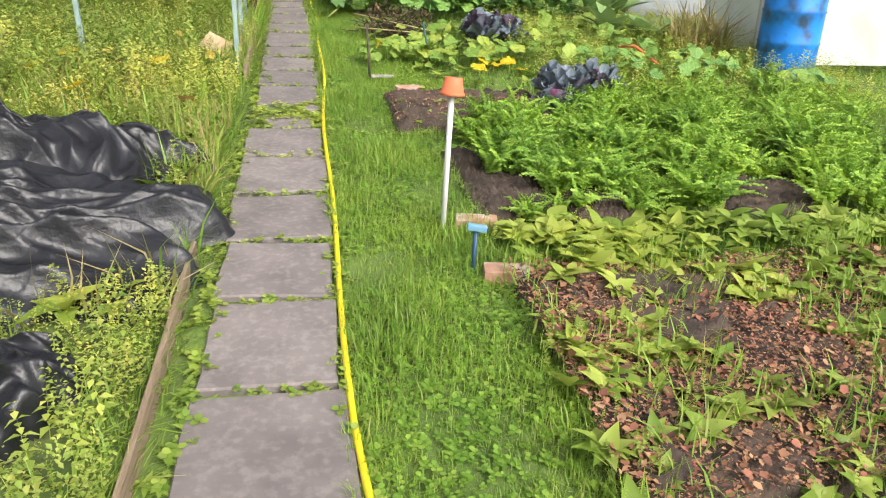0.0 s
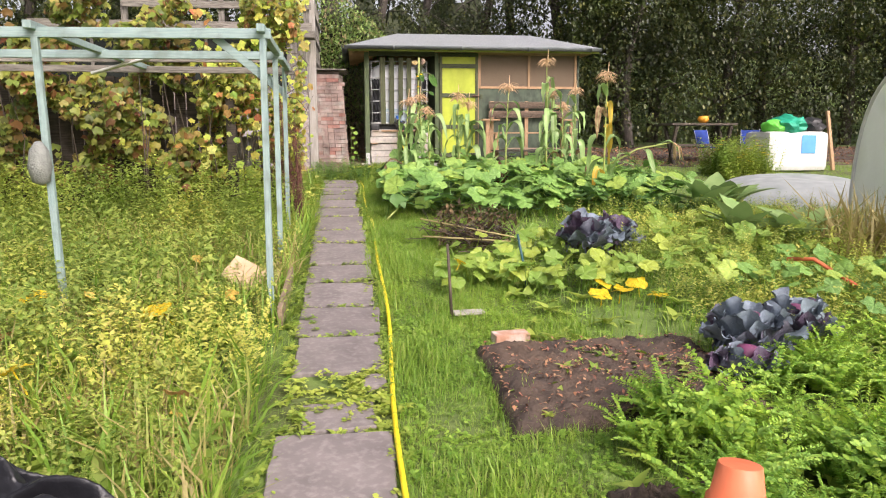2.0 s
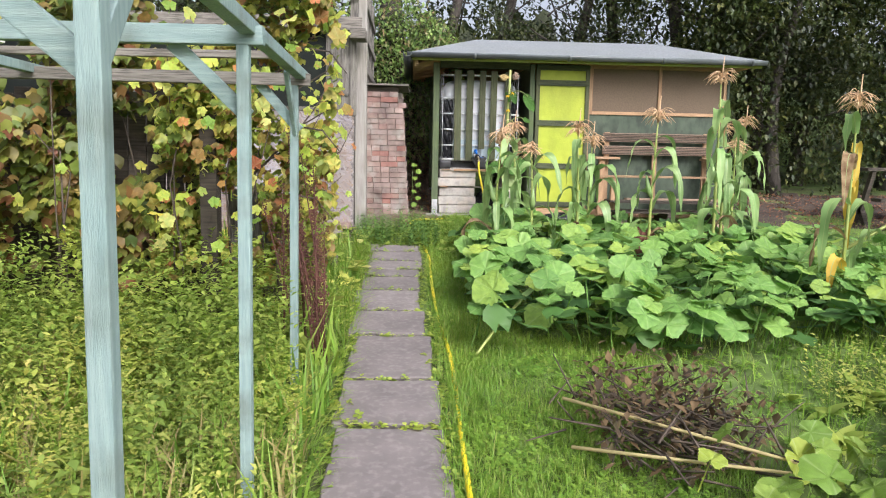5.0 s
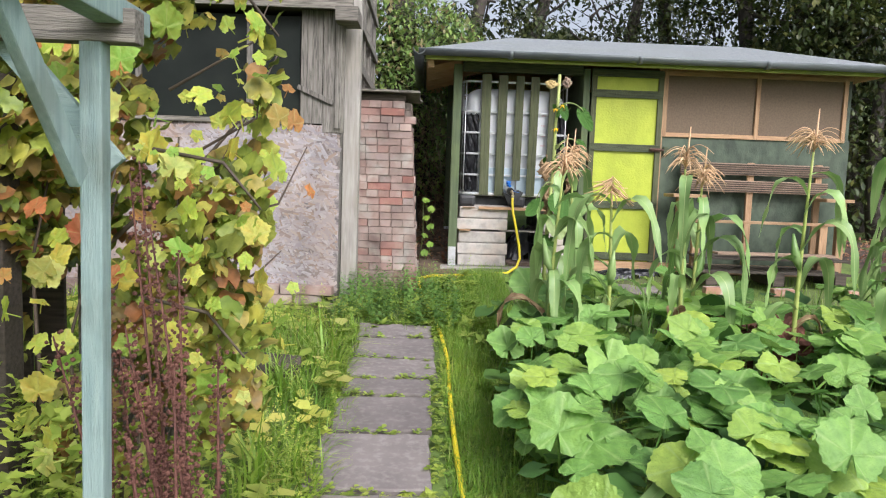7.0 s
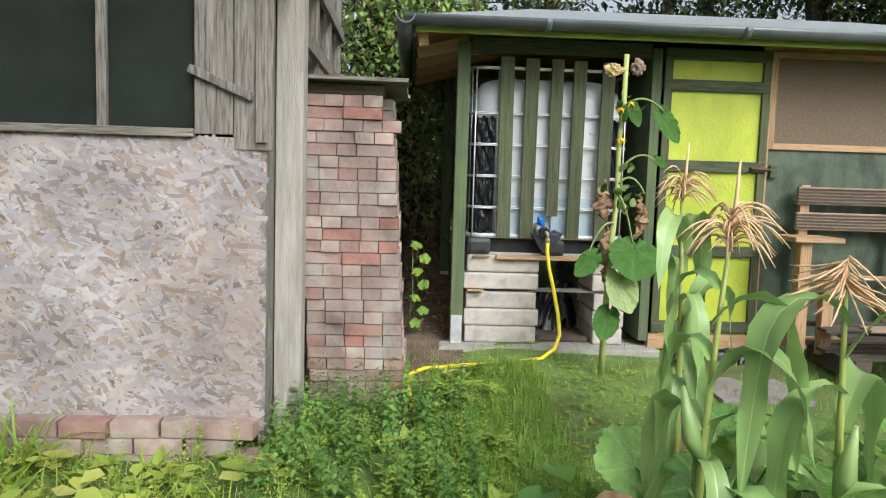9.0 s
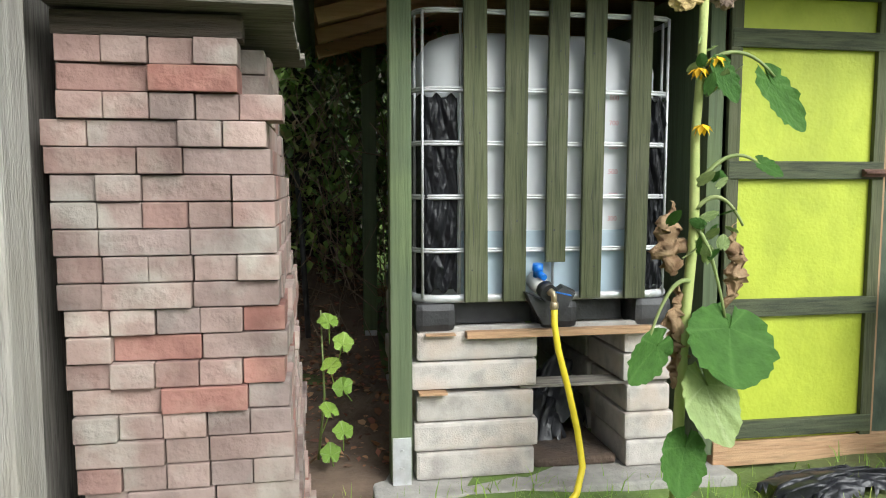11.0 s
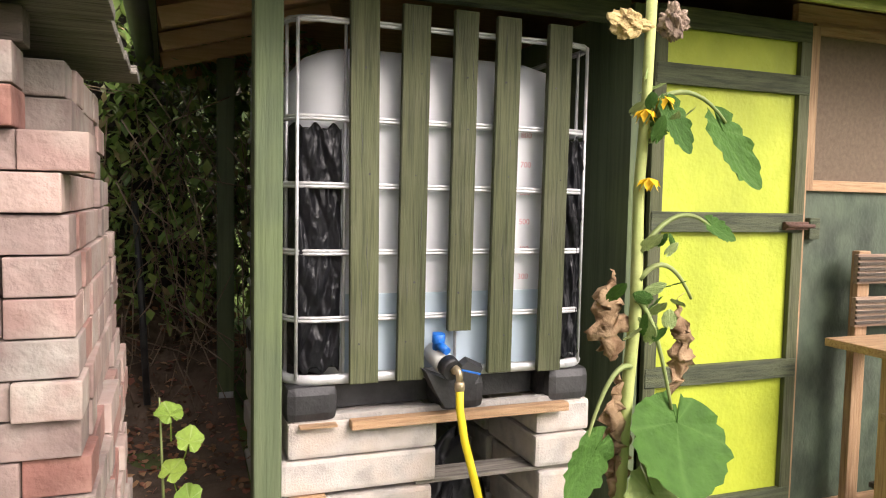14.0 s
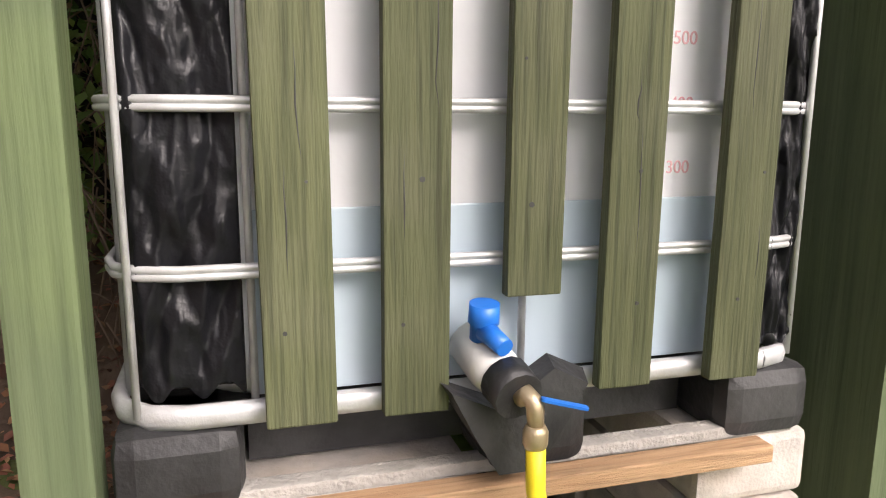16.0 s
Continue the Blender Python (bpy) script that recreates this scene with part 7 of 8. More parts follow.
for k in range(38):
    x = -6.2 + k * 0.125
    part("board", cube(x, x + 0.115, 10.84, 10.86, float(gz(0, 10.85)) - 0.05, 2.25 + R.uniform(-0.06, 0.04), bevel=0.003), m_darkwood, fence)
for k in range(3):
    x = -1.41 + k * 0.125
    part("board", cube(x, x + 0.118, 10.84, 10.86, float(gz(0, 10.85)) - 0.05, 1.62 + R.uniform(-0.05, 0.04), bevel=0.003), m_grey, fence, "grey weathered board")
part("rail", cube(-6.2, -1.44, 10.865, 10.9, 1.8, 1.88, bevel=0.004), m_darkwood, fence)
part("post", cube(-1.42, -1.32, 10.2, 10.3, 0.6, 2.2, bevel=0.005), m_darkwood, fence)

# red dock stalks beside the path
dock = thing("dock_plant", (-0.62, 9.75, float(gz(0, 9.75))), "dried reddish brown dock seed stalks", "dock")
m_dock = mat("dock_seed", (0.08, 0.03, 0.024), (0.15, 0.06, 0.04), 0.85, 9, bump=0.4)
for k in range(14):
    x, y = min(-0.6, -0.7 + R.gauss(0, 0.1)), 9.8 + R.gauss(0, 0.16)
    z0 = float(gz(x, y))
    h = R.uniform(0.7, 1.35)
    lx = -abs(R.gauss(0, 0.1))
    bm = tube([(x, y, z0), (x + lx * 0.4, y, z0 + h * 0.5), (x + lx, y, z0 + h)], [0.006, 0.005, 0.002], 5)
    for j in range(190):
        u = R.uniform(0.25, 1)
        c = Vector((x + lx * u * u, y, z0 + h * u)) + Vector((R.gauss(0, 0.013), R.gauss(0, 0.013), R.gauss(0, 0.013)))
        bmesh.ops.create_icosphere(bm, subdivisions=1, radius=R.uniform(0.003, 0.0065), matrix=Matrix.Translation(c))
    part("seed_stalk", bm, m_dock, dock)

# ---- red cabbages ----
m_cab = obj_cols(mat("cabbage_leaf", (0.85, 0.85, 0.9), (1.2, 1.2, 1.25), 0.55, 12, bump=0.5), ((0.09, 0.11, 0.13), (0.15, 0.19, 0.22), (0.22, 0.27, 0.31), (0.1, 0.06, 0.1), (0.07, 0.06, 0.085), (0.17, 0.22, 0.24)), 0.15, (0.3, 0.34, 0.38))
cab_meshes = [leaf_object_mesh("leaf", 80 + k, 8, 0.1, m_cab, 0.4, 48, 0.6, 0.12, 2.0, 0.02, 0.015) for k in range(4)]
for x, y, s, h in ((2.0, 5.7, 0.28, 0.24), (2.35, 5.85, 0.26, 0.22), (1.85, 5.45, 0.2, 0.12), (1.85, 8.0, 0.3, 0.3), (2.12, 8.15, 0.26, 0.26)):
    z0 = float(gz(x, y))
    cab = thing("red_cabbage", (x, y, z0), "large open red cabbage with blue-grey crinkled leaves", "cabbage", "red cabbages")
    part("stem", tube([(x, y, z0), (x, y, z0 + h * 0.7)], [0.025, 0.02], 8), m_drystem, cab)
    for k in range(28):
        a = k * 2.4
        u = k / 28
        ob = part("leaf", cab_meshes[k % 4], None, cab)
        ob.matrix_basis = pose(x + 0.03 * math.cos(a), y + 0.03 * math.sin(a), z0 + h * (0.55 + 0.45 * u), 0, 0, math.degrees(a) - 90) @ pose(0, s * (0.5 - 0.3 * u), 0, 20 + 60 * u + R.uniform(-12, 12), R.uniform(-12, 12), 0) @ Matrix.Scale(s * R.uniform(0.6, 0.95), 4)
    ob = part("heart", lathe([(0.0, 0.0), (0.05, 0.02), (0.07, 0.07), (0.045, 0.12), (0.0, 0.13)], 12, centre=(x, y, z0 + h * 0.75)), mat("cabbage_heart", (0.1, 0.02, 0.06), (0.2, 0.05, 0.12), 0.5, 9, bump=0.4), cab, "purple cabbage heart")

# ---- pot on a stake, sprinkler, bricks, canes ----
px, py = 0.62, 3.36
pz = float(gz(px, py))
stake = thing("pot_stake", (px, py, pz), "white plastic stake with an orange pot on top", "stake")
part("stake", tube([(px, py, pz - 0.1), (px + 0.03, py + 0.02, pz + 0.74)], 0.014, 10), m_white, stake)
bm = bmesh.new()
lathe([(0.048, 0.1), (0.05, 0.098), (0.063, 0.02), (0.07, 0.02), (0.072, 0.0), (0.066, 0.0), (0.058, 0.02), (0.046, 0.09), (0.0, 0.092)], 22, bm)
lathe([(0.0, 0.102), (0.03, 0.102), (0.048, 0.1)], 22, bm)
bmesh.ops.transform(bm, verts=bm.verts[:], matrix=pose(px + 0.03, py + 0.02, pz + 0.67, -6, 5, 0) @ Matrix.Scale(0.84, 4))
part("pot", bm, m_terra, stake, "orange plastic flower pot upside down")
sx, sy = 0.68, 2.9
sz = float(gz(sx, sy))
spr = thing("sprinkler", (sx, sy, sz), "small blue plastic spike sprinkler standing in grass", "sprinkler")
part("spike", tube([(sx, sy, sz - 0.05), (sx + 0.005, sy, sz + 0.2)], [0.008, 0.013], 8), mat("dark_blue_plastic", (0.02, 0.06, 0.12), (0.03, 0.08, 0.15), 0.45, 8, bump=0.1), spr)
part("head", beam((sx - 0.035, sy, sz + 0.225), (sx + 0.05, sy - 0.02, sz + 0.215), 0.03, 0.03, 0.008), mat("pale_blue_plastic", (0.12, 0.3, 0.45), (0.18, 0.36, 0.5), 0.45, 8, bump=0.1), spr)
m_redbrick = mat("weathered_red_brick", (0.38, 0.19, 0.12), (0.5, 0.3, 0.21), 0.9, 14, bump=0.6, dirt=(0.66, 0.62, 0.58), dirt_scale=8, dirt_amount=0.85)
for bx, by, rz in ((0.82, 2.83, -8), (0.81, 6.2, 8), (0.8, 3.39, -12)):
    bz = float(gz(bx, by))
    solid("brick", cube(-0.105, 0.105, -0.05, 0.05, 0, 0.065, pose(bx, by, bz - 0.004, 3, 0, rz), 0.006), m_redbrick, "loose weathered brick lying in the grass", "brick", "loose bricks")
for cx, cy, h, lean, mt, lb in ((0.53, 6.69, 0.48, -0.03, m_drystem, "thin dark wooden stick standing in the bed"), (1.17, 7.25, 0.42, -0.09, mat("green_cane", (0.01, 0.06, 0.07), (0.02, 0.09, 0.1), 0.5, 9, bump=0.1), "dark green coated garden cane")):
    z0 = float(gz(cx, cy))
    solid("garden_cane", tube([(cx, cy, z0 - 0.05), (cx + lean * 0.5, cy, z0 + h * 0.5), (cx + lean, cy, z0 + h)], [0.011, 0.01, 0.009], 7), mt, lb, "cane")
heap = thing("dead_plant", (0.95, 8.75, float(gz(0, 8.75))), "heap of dead brown stems and canes", "dead plant")
for k in range(150):
    a, l0 = R.uniform(0, 6.28), R.uniform(0.1, 0.3)
    c = (0.98 + R.gauss(0, 0.2), 8.7 + R.gauss(0, 0.2), 0.58 + R.uniform(0.0, 0.2))
    part("twig", tube([c, (c[0] + l0 * math.cos(a), c[1] + l0 * math.sin(a), c[2] + R.uniform(-0.08, 0.15))], [0.006, 0.003], 4), m_drystem, heap)
for a, b2 in (((0.5, 8.6, 0.85), (1.35, 8.3, 0.7)), ((0.5, 8.4, 0.72), (1.3, 8.25, 0.68))):
    part("cane", tube([a, b2], [0.008, 0.007], 6), m_dry, heap, "pale dry cane")
deadp = field(900, 0.65, 1.35, 8.4, 9.1)
deadp[:, 2] += rng.uniform(0.02, 0.34, len(deadp))
part("dead_foliage", scatter("dead_foliage", [small], deadp, any_yaw(len(deadp)), rng.normal(0, 0.6, len(deadp)), rng.uniform(0.03, 0.08, len(deadp)), m_litter), None, heap)
bx, by = -0.85, 7.25
solid("board_offcut", cube(-0.13, 0.13, -0.004, 0.004, -0.1, 0.1, pose(bx, by, 0.64, -50, 24, -20), 0.001), mat("pale_ply", (0.48, 0.34, 0.2), (0.55, 0.41, 0.26), 0.7, 7, bump=0.15), "pale plywood offcut lying in the weeds", "board")
lg = (-1.0, 11.92, float(gz(0, 11.92)))
solid("log", tube([(lg[0] - 0.25, lg[1], lg[2] + 0.07), (lg[0], lg[1] + 0.01, lg[2] + 0.08), (lg[0] + 0.24, lg[1] + 0.03, lg[2] + 0.07)], [0.085, 0.09, 0.08], 10), m_darkwood, "short dark rotting log in the grass", "log")
for k, (x, y) in enumerate(((-2.0, 5.9), (-1.55, 5.35), (-1.15, 6.2), (-1.9, 6.5))):
    ob = tagged(part("fallen_leaf", R.choice(yel_meshes), None), "orange and yellow dying squash leaf among the weeds", "leaf", "fallen leaves")
    ob.matrix_basis = pose(x, y, float(gz(x, y)) + 0.26, R.uniform(-25, 5), R.uniform(-20, 20), R.uniform(0, 360)) @ Matrix.Scale(0.2, 4)

solid("tile_shard", cube(-0.1, 0.1, -0.035, 0.035, 0, 0.02, pose(0.64, 6.7, float(gz(0, 6.7)) + 0.02, 4, 0, 5), 0.006), m_block, "broken pale tile in the grass", "tile")

# ---- slatted bench by the shed ----
bench = thing("wooden_bench", (3.0, 14.62, float(gz(0, 14.6))), "bench knocked together from pallets and grooved decking", "bench")
zb = float(gz(0, 14.6))
m_deck = mat("grooved_decking", (0.26, 0.17, 0.12), (0.36, 0.26, 0.19), 0.85, 6, ALONG, 0.5, vary=0.1)
for z in (2.115, 1.955):
    bm = cube(2.27, 3.68, 14.930, 14.950, z - 0.055, z + 0.055, bevel=0.003)
    bo = part("back_slat", bm, m_deck, bench)
    for j in range(5):
        part("groove", cube(2.27, 3.68, 14.923, 14.931, z - 0.045 + j * 0.02, z - 0.035 + j * 0.02), m_darkwood, bo)
part("arm_board", cube(2.16, 3.76, 14.660, 14.720, 1.62, 1.645, bevel=0.003), m_wood, bench)
for x in (2.21, 2.37, 3.54, 3.7):
    part("leg", cube(x - 0.035, x + 0.035, 14.680, 14.740, zb + 0.1, 1.84 if x in (2.21, 3.7) else 1.62, bevel=0.004), m_woodv, bench)
part("arm_rest", cube(2.12, 2.42, 14.640, 14.925, 1.84, 1.87, bevel=0.004), m_wood, bench)
part("arm_rest", cube(3.52, 3.78, 14.640, 14.925, 1.84, 1.87, bevel=0.004), m_wood, bench)
for z in (zb + 0.14, zb + 0.26):
    for y in (14.36, 14.56, 14.76):
        part("pallet_board", cube(2.3, 3.64, y, y + 0.1, z, z + 0.02, bevel=0.003), m_darkwood, bench)
for x in (2.36, 2.95, 3.5):
    part("pallet_block", cube(x, x + 0.1, 14.360, 14.860, zb + 0.03, zb + 0.14, bevel=0.005), m_darkwood, bench)
    solid("brick", cube(x - 0.05, x + 0.15, 14.22, 14.32, zb - 0.03, zb + 0.03, bevel=0.006), m_redbrick, "red brick propping up the pallet bench", "brick", "loose bricks")
part("seat_slat", cube(2.45, 3.5, 14.38, 14.5, zb + 0.3, zb + 0.32, bevel=0.003), m_deck, bench)
for x in (2.33, 2.95, 3.6):
    part("back_post", cube(x - 0.03, x + 0.03, 14.952, 14.985, zb + 0.1, 2.18, bevel=0.004), m_woodv, bench)
sl = solid("paving_slab", cube(1.5, 2.0, 14.1, 14.55, zb - 0.05, zb - 0.01, bevel=0.008), m_slab, "flat grey slab before the shed door", "slab")
rub = crumple("bin_bag", 1.75, 14.8, 0.3, 0.1, 0.06, 21, "grey plastic sheet tucked under the door sill", 30)
crumple("bin_bag", 0.86, SY + 0.55, 0.17, 0.3, 0.22, 33, "black polythene stuffed between the block piers", 36)
manure = thing("compost_clod", (1.85, 12.0, float(gz(0, 12.0))), "clump of reddish brown fibrous compost", "compost")
bm = bmesh.new()
bmesh.ops.create_icosphere(bm, subdivisions=4, radius=0.2)
for v in bm.verts:
    v.co *= 1 + 0.5 * noise.noise(v.co * 9) + 0.25 * noise.noise(v.co * 30)
    v.co.z *= 0.8
    v.co += Vector((1.95, 12.3, 1.03))
part("clod", bm, mat("fibrous_compost", (0.1, 0.04, 0.03), (0.2, 0.08, 0.05), 0.95, 14, bump=1.0), manure)

# ---- polytunnel with its end door ----
tun = thing("polytunnel", (6.9, 8.05, float(gz(5.3, 8.05))), "clouded white polythene tunnel with a framed end door", "polytunnel")
TXF, TYC, TW, TH, TG = 5.05, 8.05, 1.12, 1.77, 0.56


def arch(k, n=26, w=TW, h=TH):
    t = math.pi * k / n
    c, s = math.cos(t), math.sin(t)
    return TYC + w * math.copysign(abs(c) ** 0.72, c), TG + h * abs(s) ** 0.62


bm = bmesh.new()
rows_ = [[bm.verts.new((x, *arch(k))) for k in range(27)] for x in np.linspace(TXF, TXF + 4.5, 8)]
for a, b2 in zip(rows_, rows_[1:]):
    for k in range(26):
        bm.faces.new((a[k], a[k + 1], b2[k + 1], b2[k])).smooth = True
part("cover", bm, m_film, tun, "stretched cloudy polythene cover")
DY0, DY1, DTOP, DBAR = 7.9, 8.58, 2.2, 1.905
bm = bmesh.new()
pts_ = [arch(k) for k in range(27)]


def arch_z(yq):
    for (ya, za), (yb, zb_) in zip(pts_, pts_[1:]):
        if yb <= yq <= ya:
            return za + (zb_ - za) * (ya - yq) / max(1e-6, ya - yb)
    return TG


def end_panel(y0, y1, z0):
    ring_ = [(y0, z0), (y1, z0), (y1, arch_z(y1))] + [p_ for p_ in pts_ if y0 + 0.01 < p_[0] < y1 - 0.01 and p_[1] > z0 + 0.02] + [(y0, arch_z(y0))]
    bm.faces.new([bm.verts.new((TXF - 0.003, yq, zq)) for yq, zq in ring_])


end_panel(DY1, TYC + TW - 0.004, TG)
end_panel(TYC - TW + 0.004, DY0, TG)
end_panel(DY0, DY1, DTOP)
part("end_sheet", bm, m_film, tun)
part("hoop", tube([(TXF - 0.01, *arch(k)) for k in range(27)], 0.02, 6), m_white, tun)
tdoor = part("door", cube(TXF - 0.03, TXF - 0.02, DY0, DY1, TG + 0.02, DBAR), m_film, tun, "polythene covered door")
for yq in (DY0, DY1):
    part("door_post", cube(TXF - 0.05, TXF - 0.006, yq - 0.022, yq + 0.022, TG - 0.05, DTOP + 0.02, bevel=0.004), m_white, tun)
for zq in (DBAR, DTOP):
    part("door_rail", cube(TXF - 0.046, TXF - 0.008, DY0, DY1, zq - 0.02, zq + 0.02, bevel=0.004), m_white, tun)
part("latch", cube(TXF - 0.07, TXF - 0.05, DY0 + 0.03, DY0 + 0.06, 1.4, 1.48, bevel=0.004), m_black, tdoor)
m_pane = bpy.data.materials.new("transom_glass")
m_pane.use_nodes = True
pb = m_pane.node_tree.nodes["Principled BSDF"]
pb.inputs["Transmission Weight"].default_value, pb.inputs["Roughness"].default_value, pb.inputs["Base Color"].default_value = 0.9, 0.08, (0.8, 0.85, 0.82, 1)
part("transom_pane", cube(TXF - 0.028, TXF - 0.022, DY0 + 0.02, DY1 - 0.02, DBAR + 0.02, DTOP - 0.02), m_pane, tun, "clear transom pane")

# ---- blue drum ----
dz = float(gz(4.76, 6.92)) + 0.03
drum = thing("water_drum", (4.76, 6.92, dz), "scuffed bright blue plastic drum with faded marks", "drum")
part("body", lathe([(0.0, 0.0), (0.25, 0.0), (0.28, 0.03), (0.29, 0.1), (0.29, 0.3), (0.3, 0.32), (0.29, 0.34), (0.29, 0.6), (0.3, 0.62), (0.29, 0.64), (0.29, 0.82), (0.27, 0.9), (0.24, 0.93), (0.0, 0.93)], 30, centre=(4.76, 6.92, dz)), m_barrel, drum)
part("rim", lathe([(0.23, 0.925), (0.25, 0.93), (0.25, 0.965), (0.23, 0.965), (0.23, 0.925)], 30, centre=(4.76, 6.92, dz)), m_blue, drum)

# ---- fleece, bulk bag, table and chairs at the far end ----
def lumpy(name, cx, cy, rx, ry, h, seed, material, label, category):
    r1 = np.random.default_rng(seed)
    u = np.linspace(-1, 1, 44)
    U, V = np.meshgrid(u, u)
    rad = np.sqrt(U * U + V * V)
    f = sum(np.sin(r1.uniform(1, 6) * U + r1.uniform(1, 6) * V + r1.uniform(0, 6)) / (k + 2) for k in range(8))
    X, Y = cx + rx * U, cy + ry * V
    Z = gz(X, Y) - 0.02 + h * np.clip(1 - rad ** 3, 0, 1) ** 0.5 * (0.75 + 0.16 * f)
    idx = np.arange(44 * 44).reshape(44, 44)
    q = np.stack([idx[:-1, :-1], idx[:-1, 1:], idx[1:, 1:], idx[1:, :-1]], -1).reshape(-1, 4)
    q = q[(rad.ravel()[q] < 1.06).all(1)]
    v, t = clean(np.stack([X, Y, Z], -1).reshape(-1, 3), np.concatenate([q[:, [0, 1, 2]], q[:, [0, 2, 3]]]))
    return tagged(part(name, np_mesh(name, v, t, material), None), label, category)


m_fleece = mat("garden_fleece", (0.42, 0.46, 0.46), (0.58, 0.61, 0.61), 0.6, 5, bump=0.8, fine=2, trans=0.35)
lumpy("garden_fleece", 5.95, 11.35, 1.1, 1.2, 0.36, 3, m_fleece, "white garden fleece draped over low crops", "fleece")
gz7 = float(gz(7.2, 13.8))
bulk = thing("bulk_bag", (7.25, 13.9, gz7), "white woven bulk bag with a blue mark, full of rubbish", "bag")
part("bag", cube(6.72, 7.8, 13.6, 14.4, gz7, gz7 + 0.66, bevel=0.09), m_white, bulk)
part("printed_mark", cube(7.3, 7.55, 13.592, 13.598, gz7 + 0.3, gz7 + 0.6, pose(0, 0, 0), 0.001), mat("blue_print", (0.08, 0.3, 0.75), (0.1, 0.35, 0.8), 0.6, 9, bump=0), bulk, "blue printed shape")
m_tarp = mat("green_tarpaulin", (0.0, 0.25, 0.14), (0.01, 0.36, 0.22), 0.45, 5, bump=0.4)
for cx, cy, rr, mt, lb in ((7.2, 13.9, 0.32, m_tarp, "crumpled teal green sheet"), (6.95, 13.85, 0.2, mat("bright_green_sheet", (0.1, 0.5, 0.05), (0.15, 0.6, 0.08), 0.5, 5), "bright green crate"), (7.6, 13.9, 0.25, m_black, "black plastic rubbish")):
    bm = bmesh.new()
    bmesh.ops.create_icosphere(bm, subdivisions=3, radius=rr)
    for v in bm.verts:
        v.co *= 1 + 0.35 * noise.noise(v.co * 7)
        v.co.z *= 0.6
        v.co += Vector((cx, cy, gz7 + 0.74))
    part("bundle", bm, mt, bulk, lb)
solid("plank", beam((7.86, 13.55, gz7 + 0.02), (7.82, 13.75, gz7 + 1.0), 0.05, 0.05), m_woodv, "old plank leaning on the bulk bag", "board")
tz = float(gz(6.1, 14.6))
table = thing("garden_table", (6.0, 14.7, tz), "old wooden picnic table with pots on it", "table")
part("tabletop", cube(5.4, 6.6, 14.4, 15.0, tz + 0.7, tz + 0.74, bevel=0.005), m_darkwood, table)
for x in (5.5, 6.5):
    for y0, y1 in ((14.45, 14.8), (14.95, 14.6)):
        part("leg", beam((x, y0, tz + 0.7), (x, y1 - 0.1, tz), 0.05, 0.07), m_darkwood, table)
part("bench_board", cube(5.4, 6.6, 14.1, 14.3, tz + 0.34, tz + 0.38, bevel=0.005), m_darkwood, table)
solid("pumpkin", lathe([(0.0, 0.0), (0.06, 0.01), (0.1, 0.06), (0.08, 0.12), (0.0, 0.13)], 14, centre=(6.1, 14.7, tz + 0.742)), mat("orange_pumpkin", (0.7, 0.28, 0.02), (0.8, 0.38, 0.04), 0.5, 6), "small orange pumpkin on the table", "pumpkin")
m_bluecloth = mat("blue_cloth", (0.01, 0.035, 0.2), (0.015, 0.05, 0.28), 0.8, 9, bump=0.3)
for cx, cy, rz in ((6.45, 15.1, 20), (7.25, 15.1, -25)):
    cz = float(gz(cx, cy))
    ch = thing("folding_chair", (cx, cy, cz), "blue cloth folding camping chair", "chair", "blue camping chairs", local=True)
    ch.matrix_basis = pose(cx, cy, cz, 0, 0, rz) @ Matrix.Scale(0.68, 4)
    part("seat", cube(-0.25, 0.25, -0.22, 0.22, 0.38, 0.4, bevel=0.008), m_bluecloth, ch)
    part("backrest", beam((0, 0.22, 0.42), (0, 0.36, 0.85), 0.5, 0.02, 0.008), m_bluecloth, ch)
    for lx in (-0.24, 0.24):
        part("leg", tube([(lx, -0.2, 0), (lx, 0.22, 0.4)], 0.01, 6), m_steel, ch)
        part("leg", tube([(lx, 0.24, 0), (lx, -0.2, 0.4), ], 0.01, 6), m_steel, ch)
        part("back_post", tube([(lx, 0.2, 0.4), (lx, 0.37, 0.88)], 0.01, 6), m_steel, ch)
flo = thing("flower_bush", (6.4, 13.1, float(gz(6.4, 13.1))), "green bush with yellow daisy-like flowers", "flowers")
fp = field(260, 5.5, 6.45, 12.8, 13.6)
part("foliage", scatter("foliage", sprigs, fp, any_yaw(len(fp)), rng.normal(0, 0.2, len(fp)), rng.uniform(0.35, 0.65, len(fp)), m_weed), None, flo)
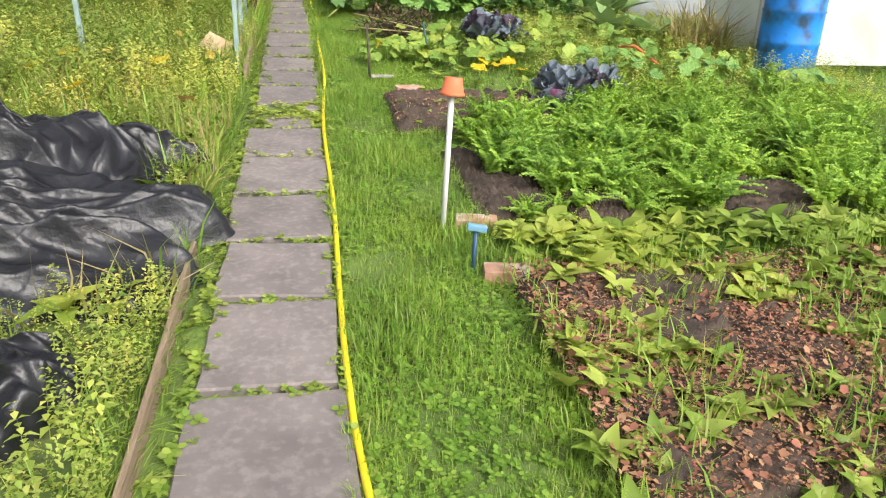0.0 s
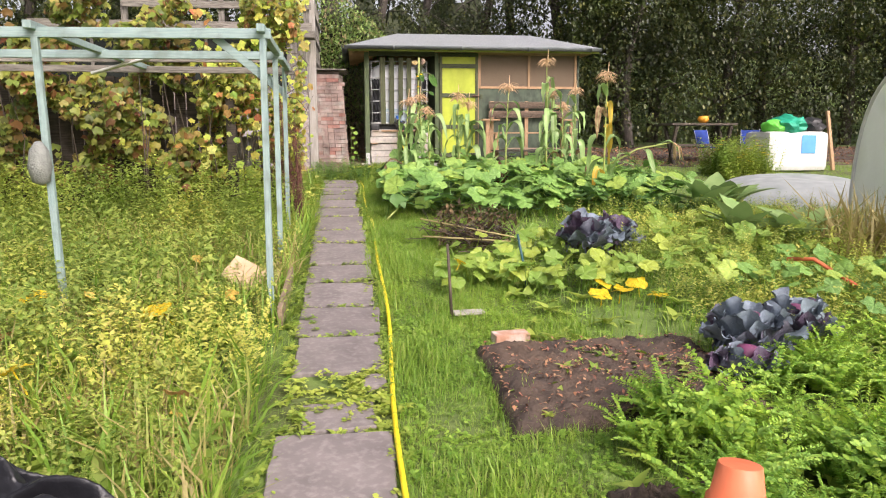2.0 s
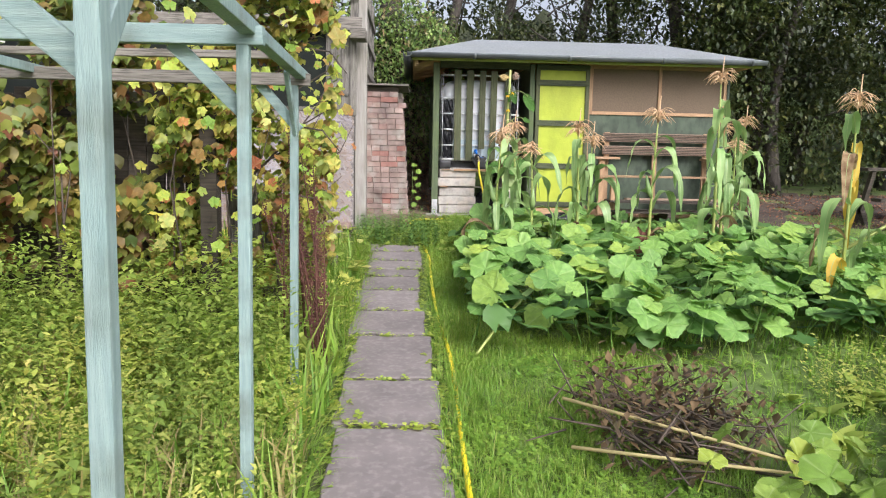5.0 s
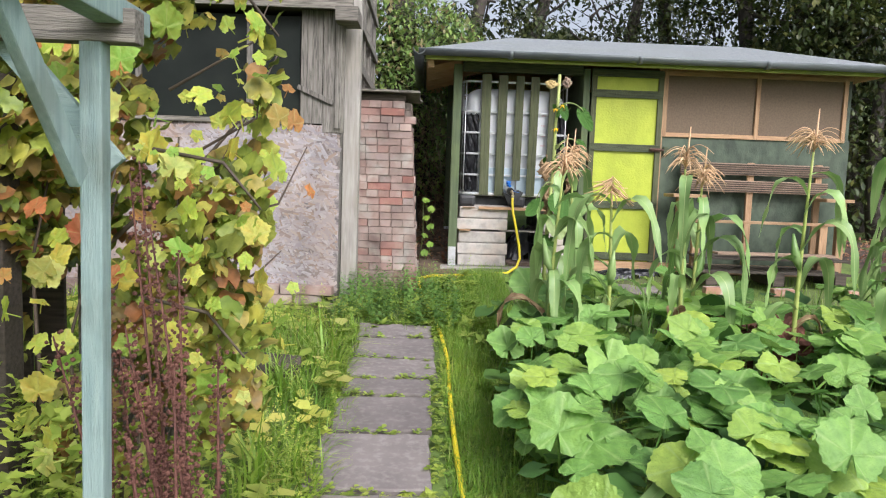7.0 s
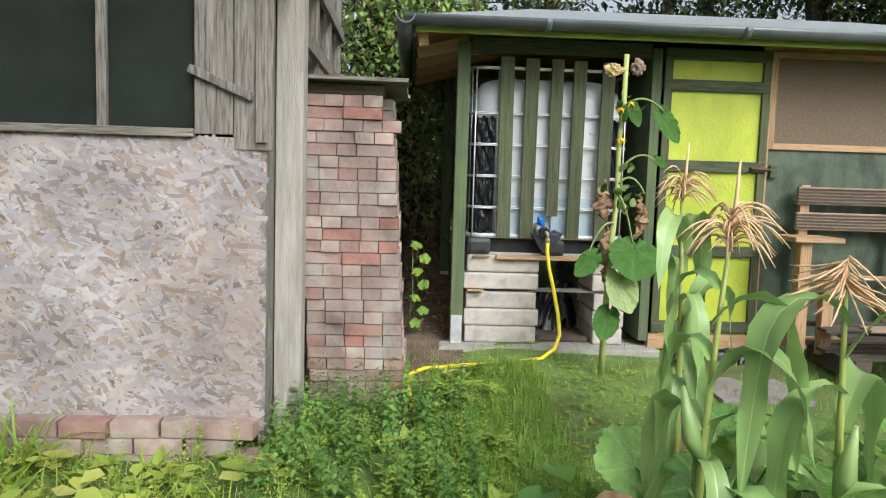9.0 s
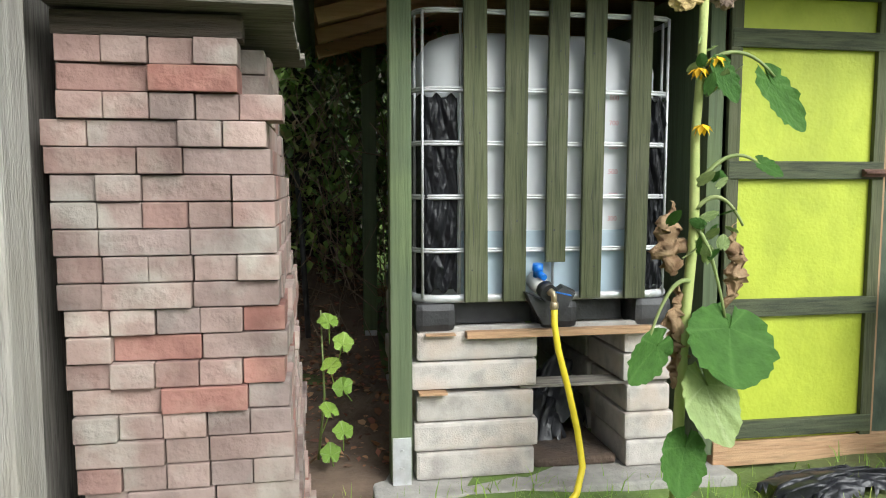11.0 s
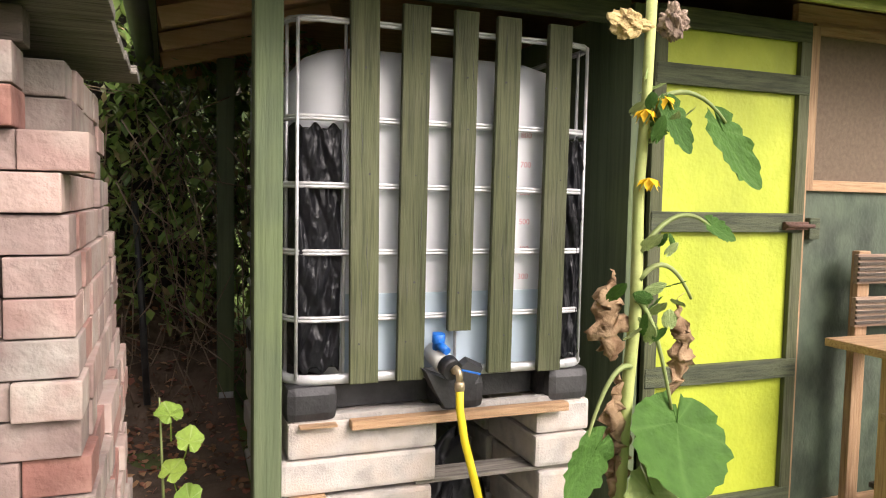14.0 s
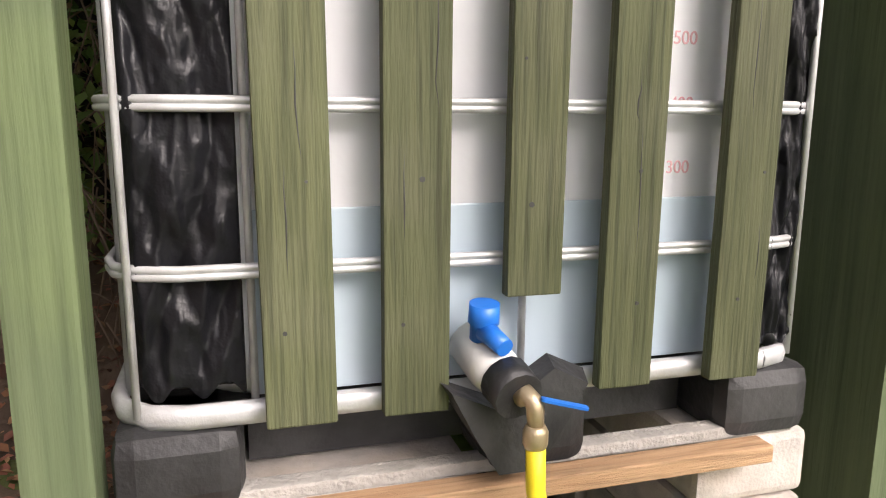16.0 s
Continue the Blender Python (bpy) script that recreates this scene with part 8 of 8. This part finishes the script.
for k in range(22):
    c = (R.uniform(5.45, 6.45), R.uniform(12.65, 13.3), float(gz(6.4, 13)) + R.uniform(0.25, 0.62))
    part("flower", np_mesh("flower", *compose([put_leaf(small, c, a, 0.2, 0.05) for a in np.linspace(0, 6.28, 8)[:-1]]), m_petal), None, flo)
# taller leafy plants before the fleece
for cx, cy, h in ((3.5, 8.5, 0.45), (3.9, 8.3, 0.5), (4.2, 10.1, 0.5), (3.85, 9.9, 0.55)):
    pl = thing("chard_plant", (cx, cy, float(gz(cx, cy))), "dark green upright leafy chard plant", "plant", "chard plants")
    for k in range(12):
        a = k * 2.4
        part("leaf", big_leaf((cx + 0.04 * math.cos(a), cy + 0.04 * math.sin(a), float(gz(cx, cy)) + 0.08), a, R.uniform(0.7, 1.25), h * R.uniform(0.8, 1.1), 0, 0.24, 0.4, n=6, mt=m_cornleaf), None, pl)
wp = field(240, 4.0, 4.6, 7.6, 8.4)
stuff("dry_stalks", scatter("dry_stalks", blades, wp, any_yaw(len(wp)), rng.normal(0, 0.2, len(wp)), rng.uniform(0.4, 0.75, len(wp)), m_dry), "tall reddish dry weed stalks", "weeds")
pip = solid("orange_pipe", tube([(2.95, 6.9, 0.72), (3.05, 6.75, 0.74), (3.2, 6.5, 0.6)], [0.014, 0.014, 0.014], 8), m_terra, "short bent orange plastic pipe", "pipe")
# bank timber and soil behind the bay
solid("plank", cube(-0.25, 0.35, 17.1, 17.2, 1.5, 1.56, bevel=0.006), m_wood, "old plank retaining the earth bank", "board")

solid("drain_pipe", tube([(-0.2, 16.6, 1.35), (-0.23, 16.75, 1.9), (-0.26, 16.9, 2.3)], 0.016, 8), m_black, "dark plastic pipe leaning on the ivy bank", "pipe")
young = thing("vine_shoot", (-0.15, 15.2, float(gz(0, 15.2))), "young yellow-green shoot beside the brick stack", "plant")
part("stem", tube([(-0.15, 15.3, 1.1), (-0.12, 15.25, 1.4), (-0.13, 15.2, 1.75)], [0.006, 0.005, 0.003], 5), m_stem, young)
for k in range(7):
    ob = part("leaf", pale_meshes[k % 5], None, young)
    ob.matrix_basis = pose(-0.1 + 0.05 * (k % 2), 15.15, 1.2 + 0.085 * k, R.uniform(20, 60), R.uniform(-20, 20), R.uniform(-40, 40)) @ Matrix.Scale(0.085, 4)
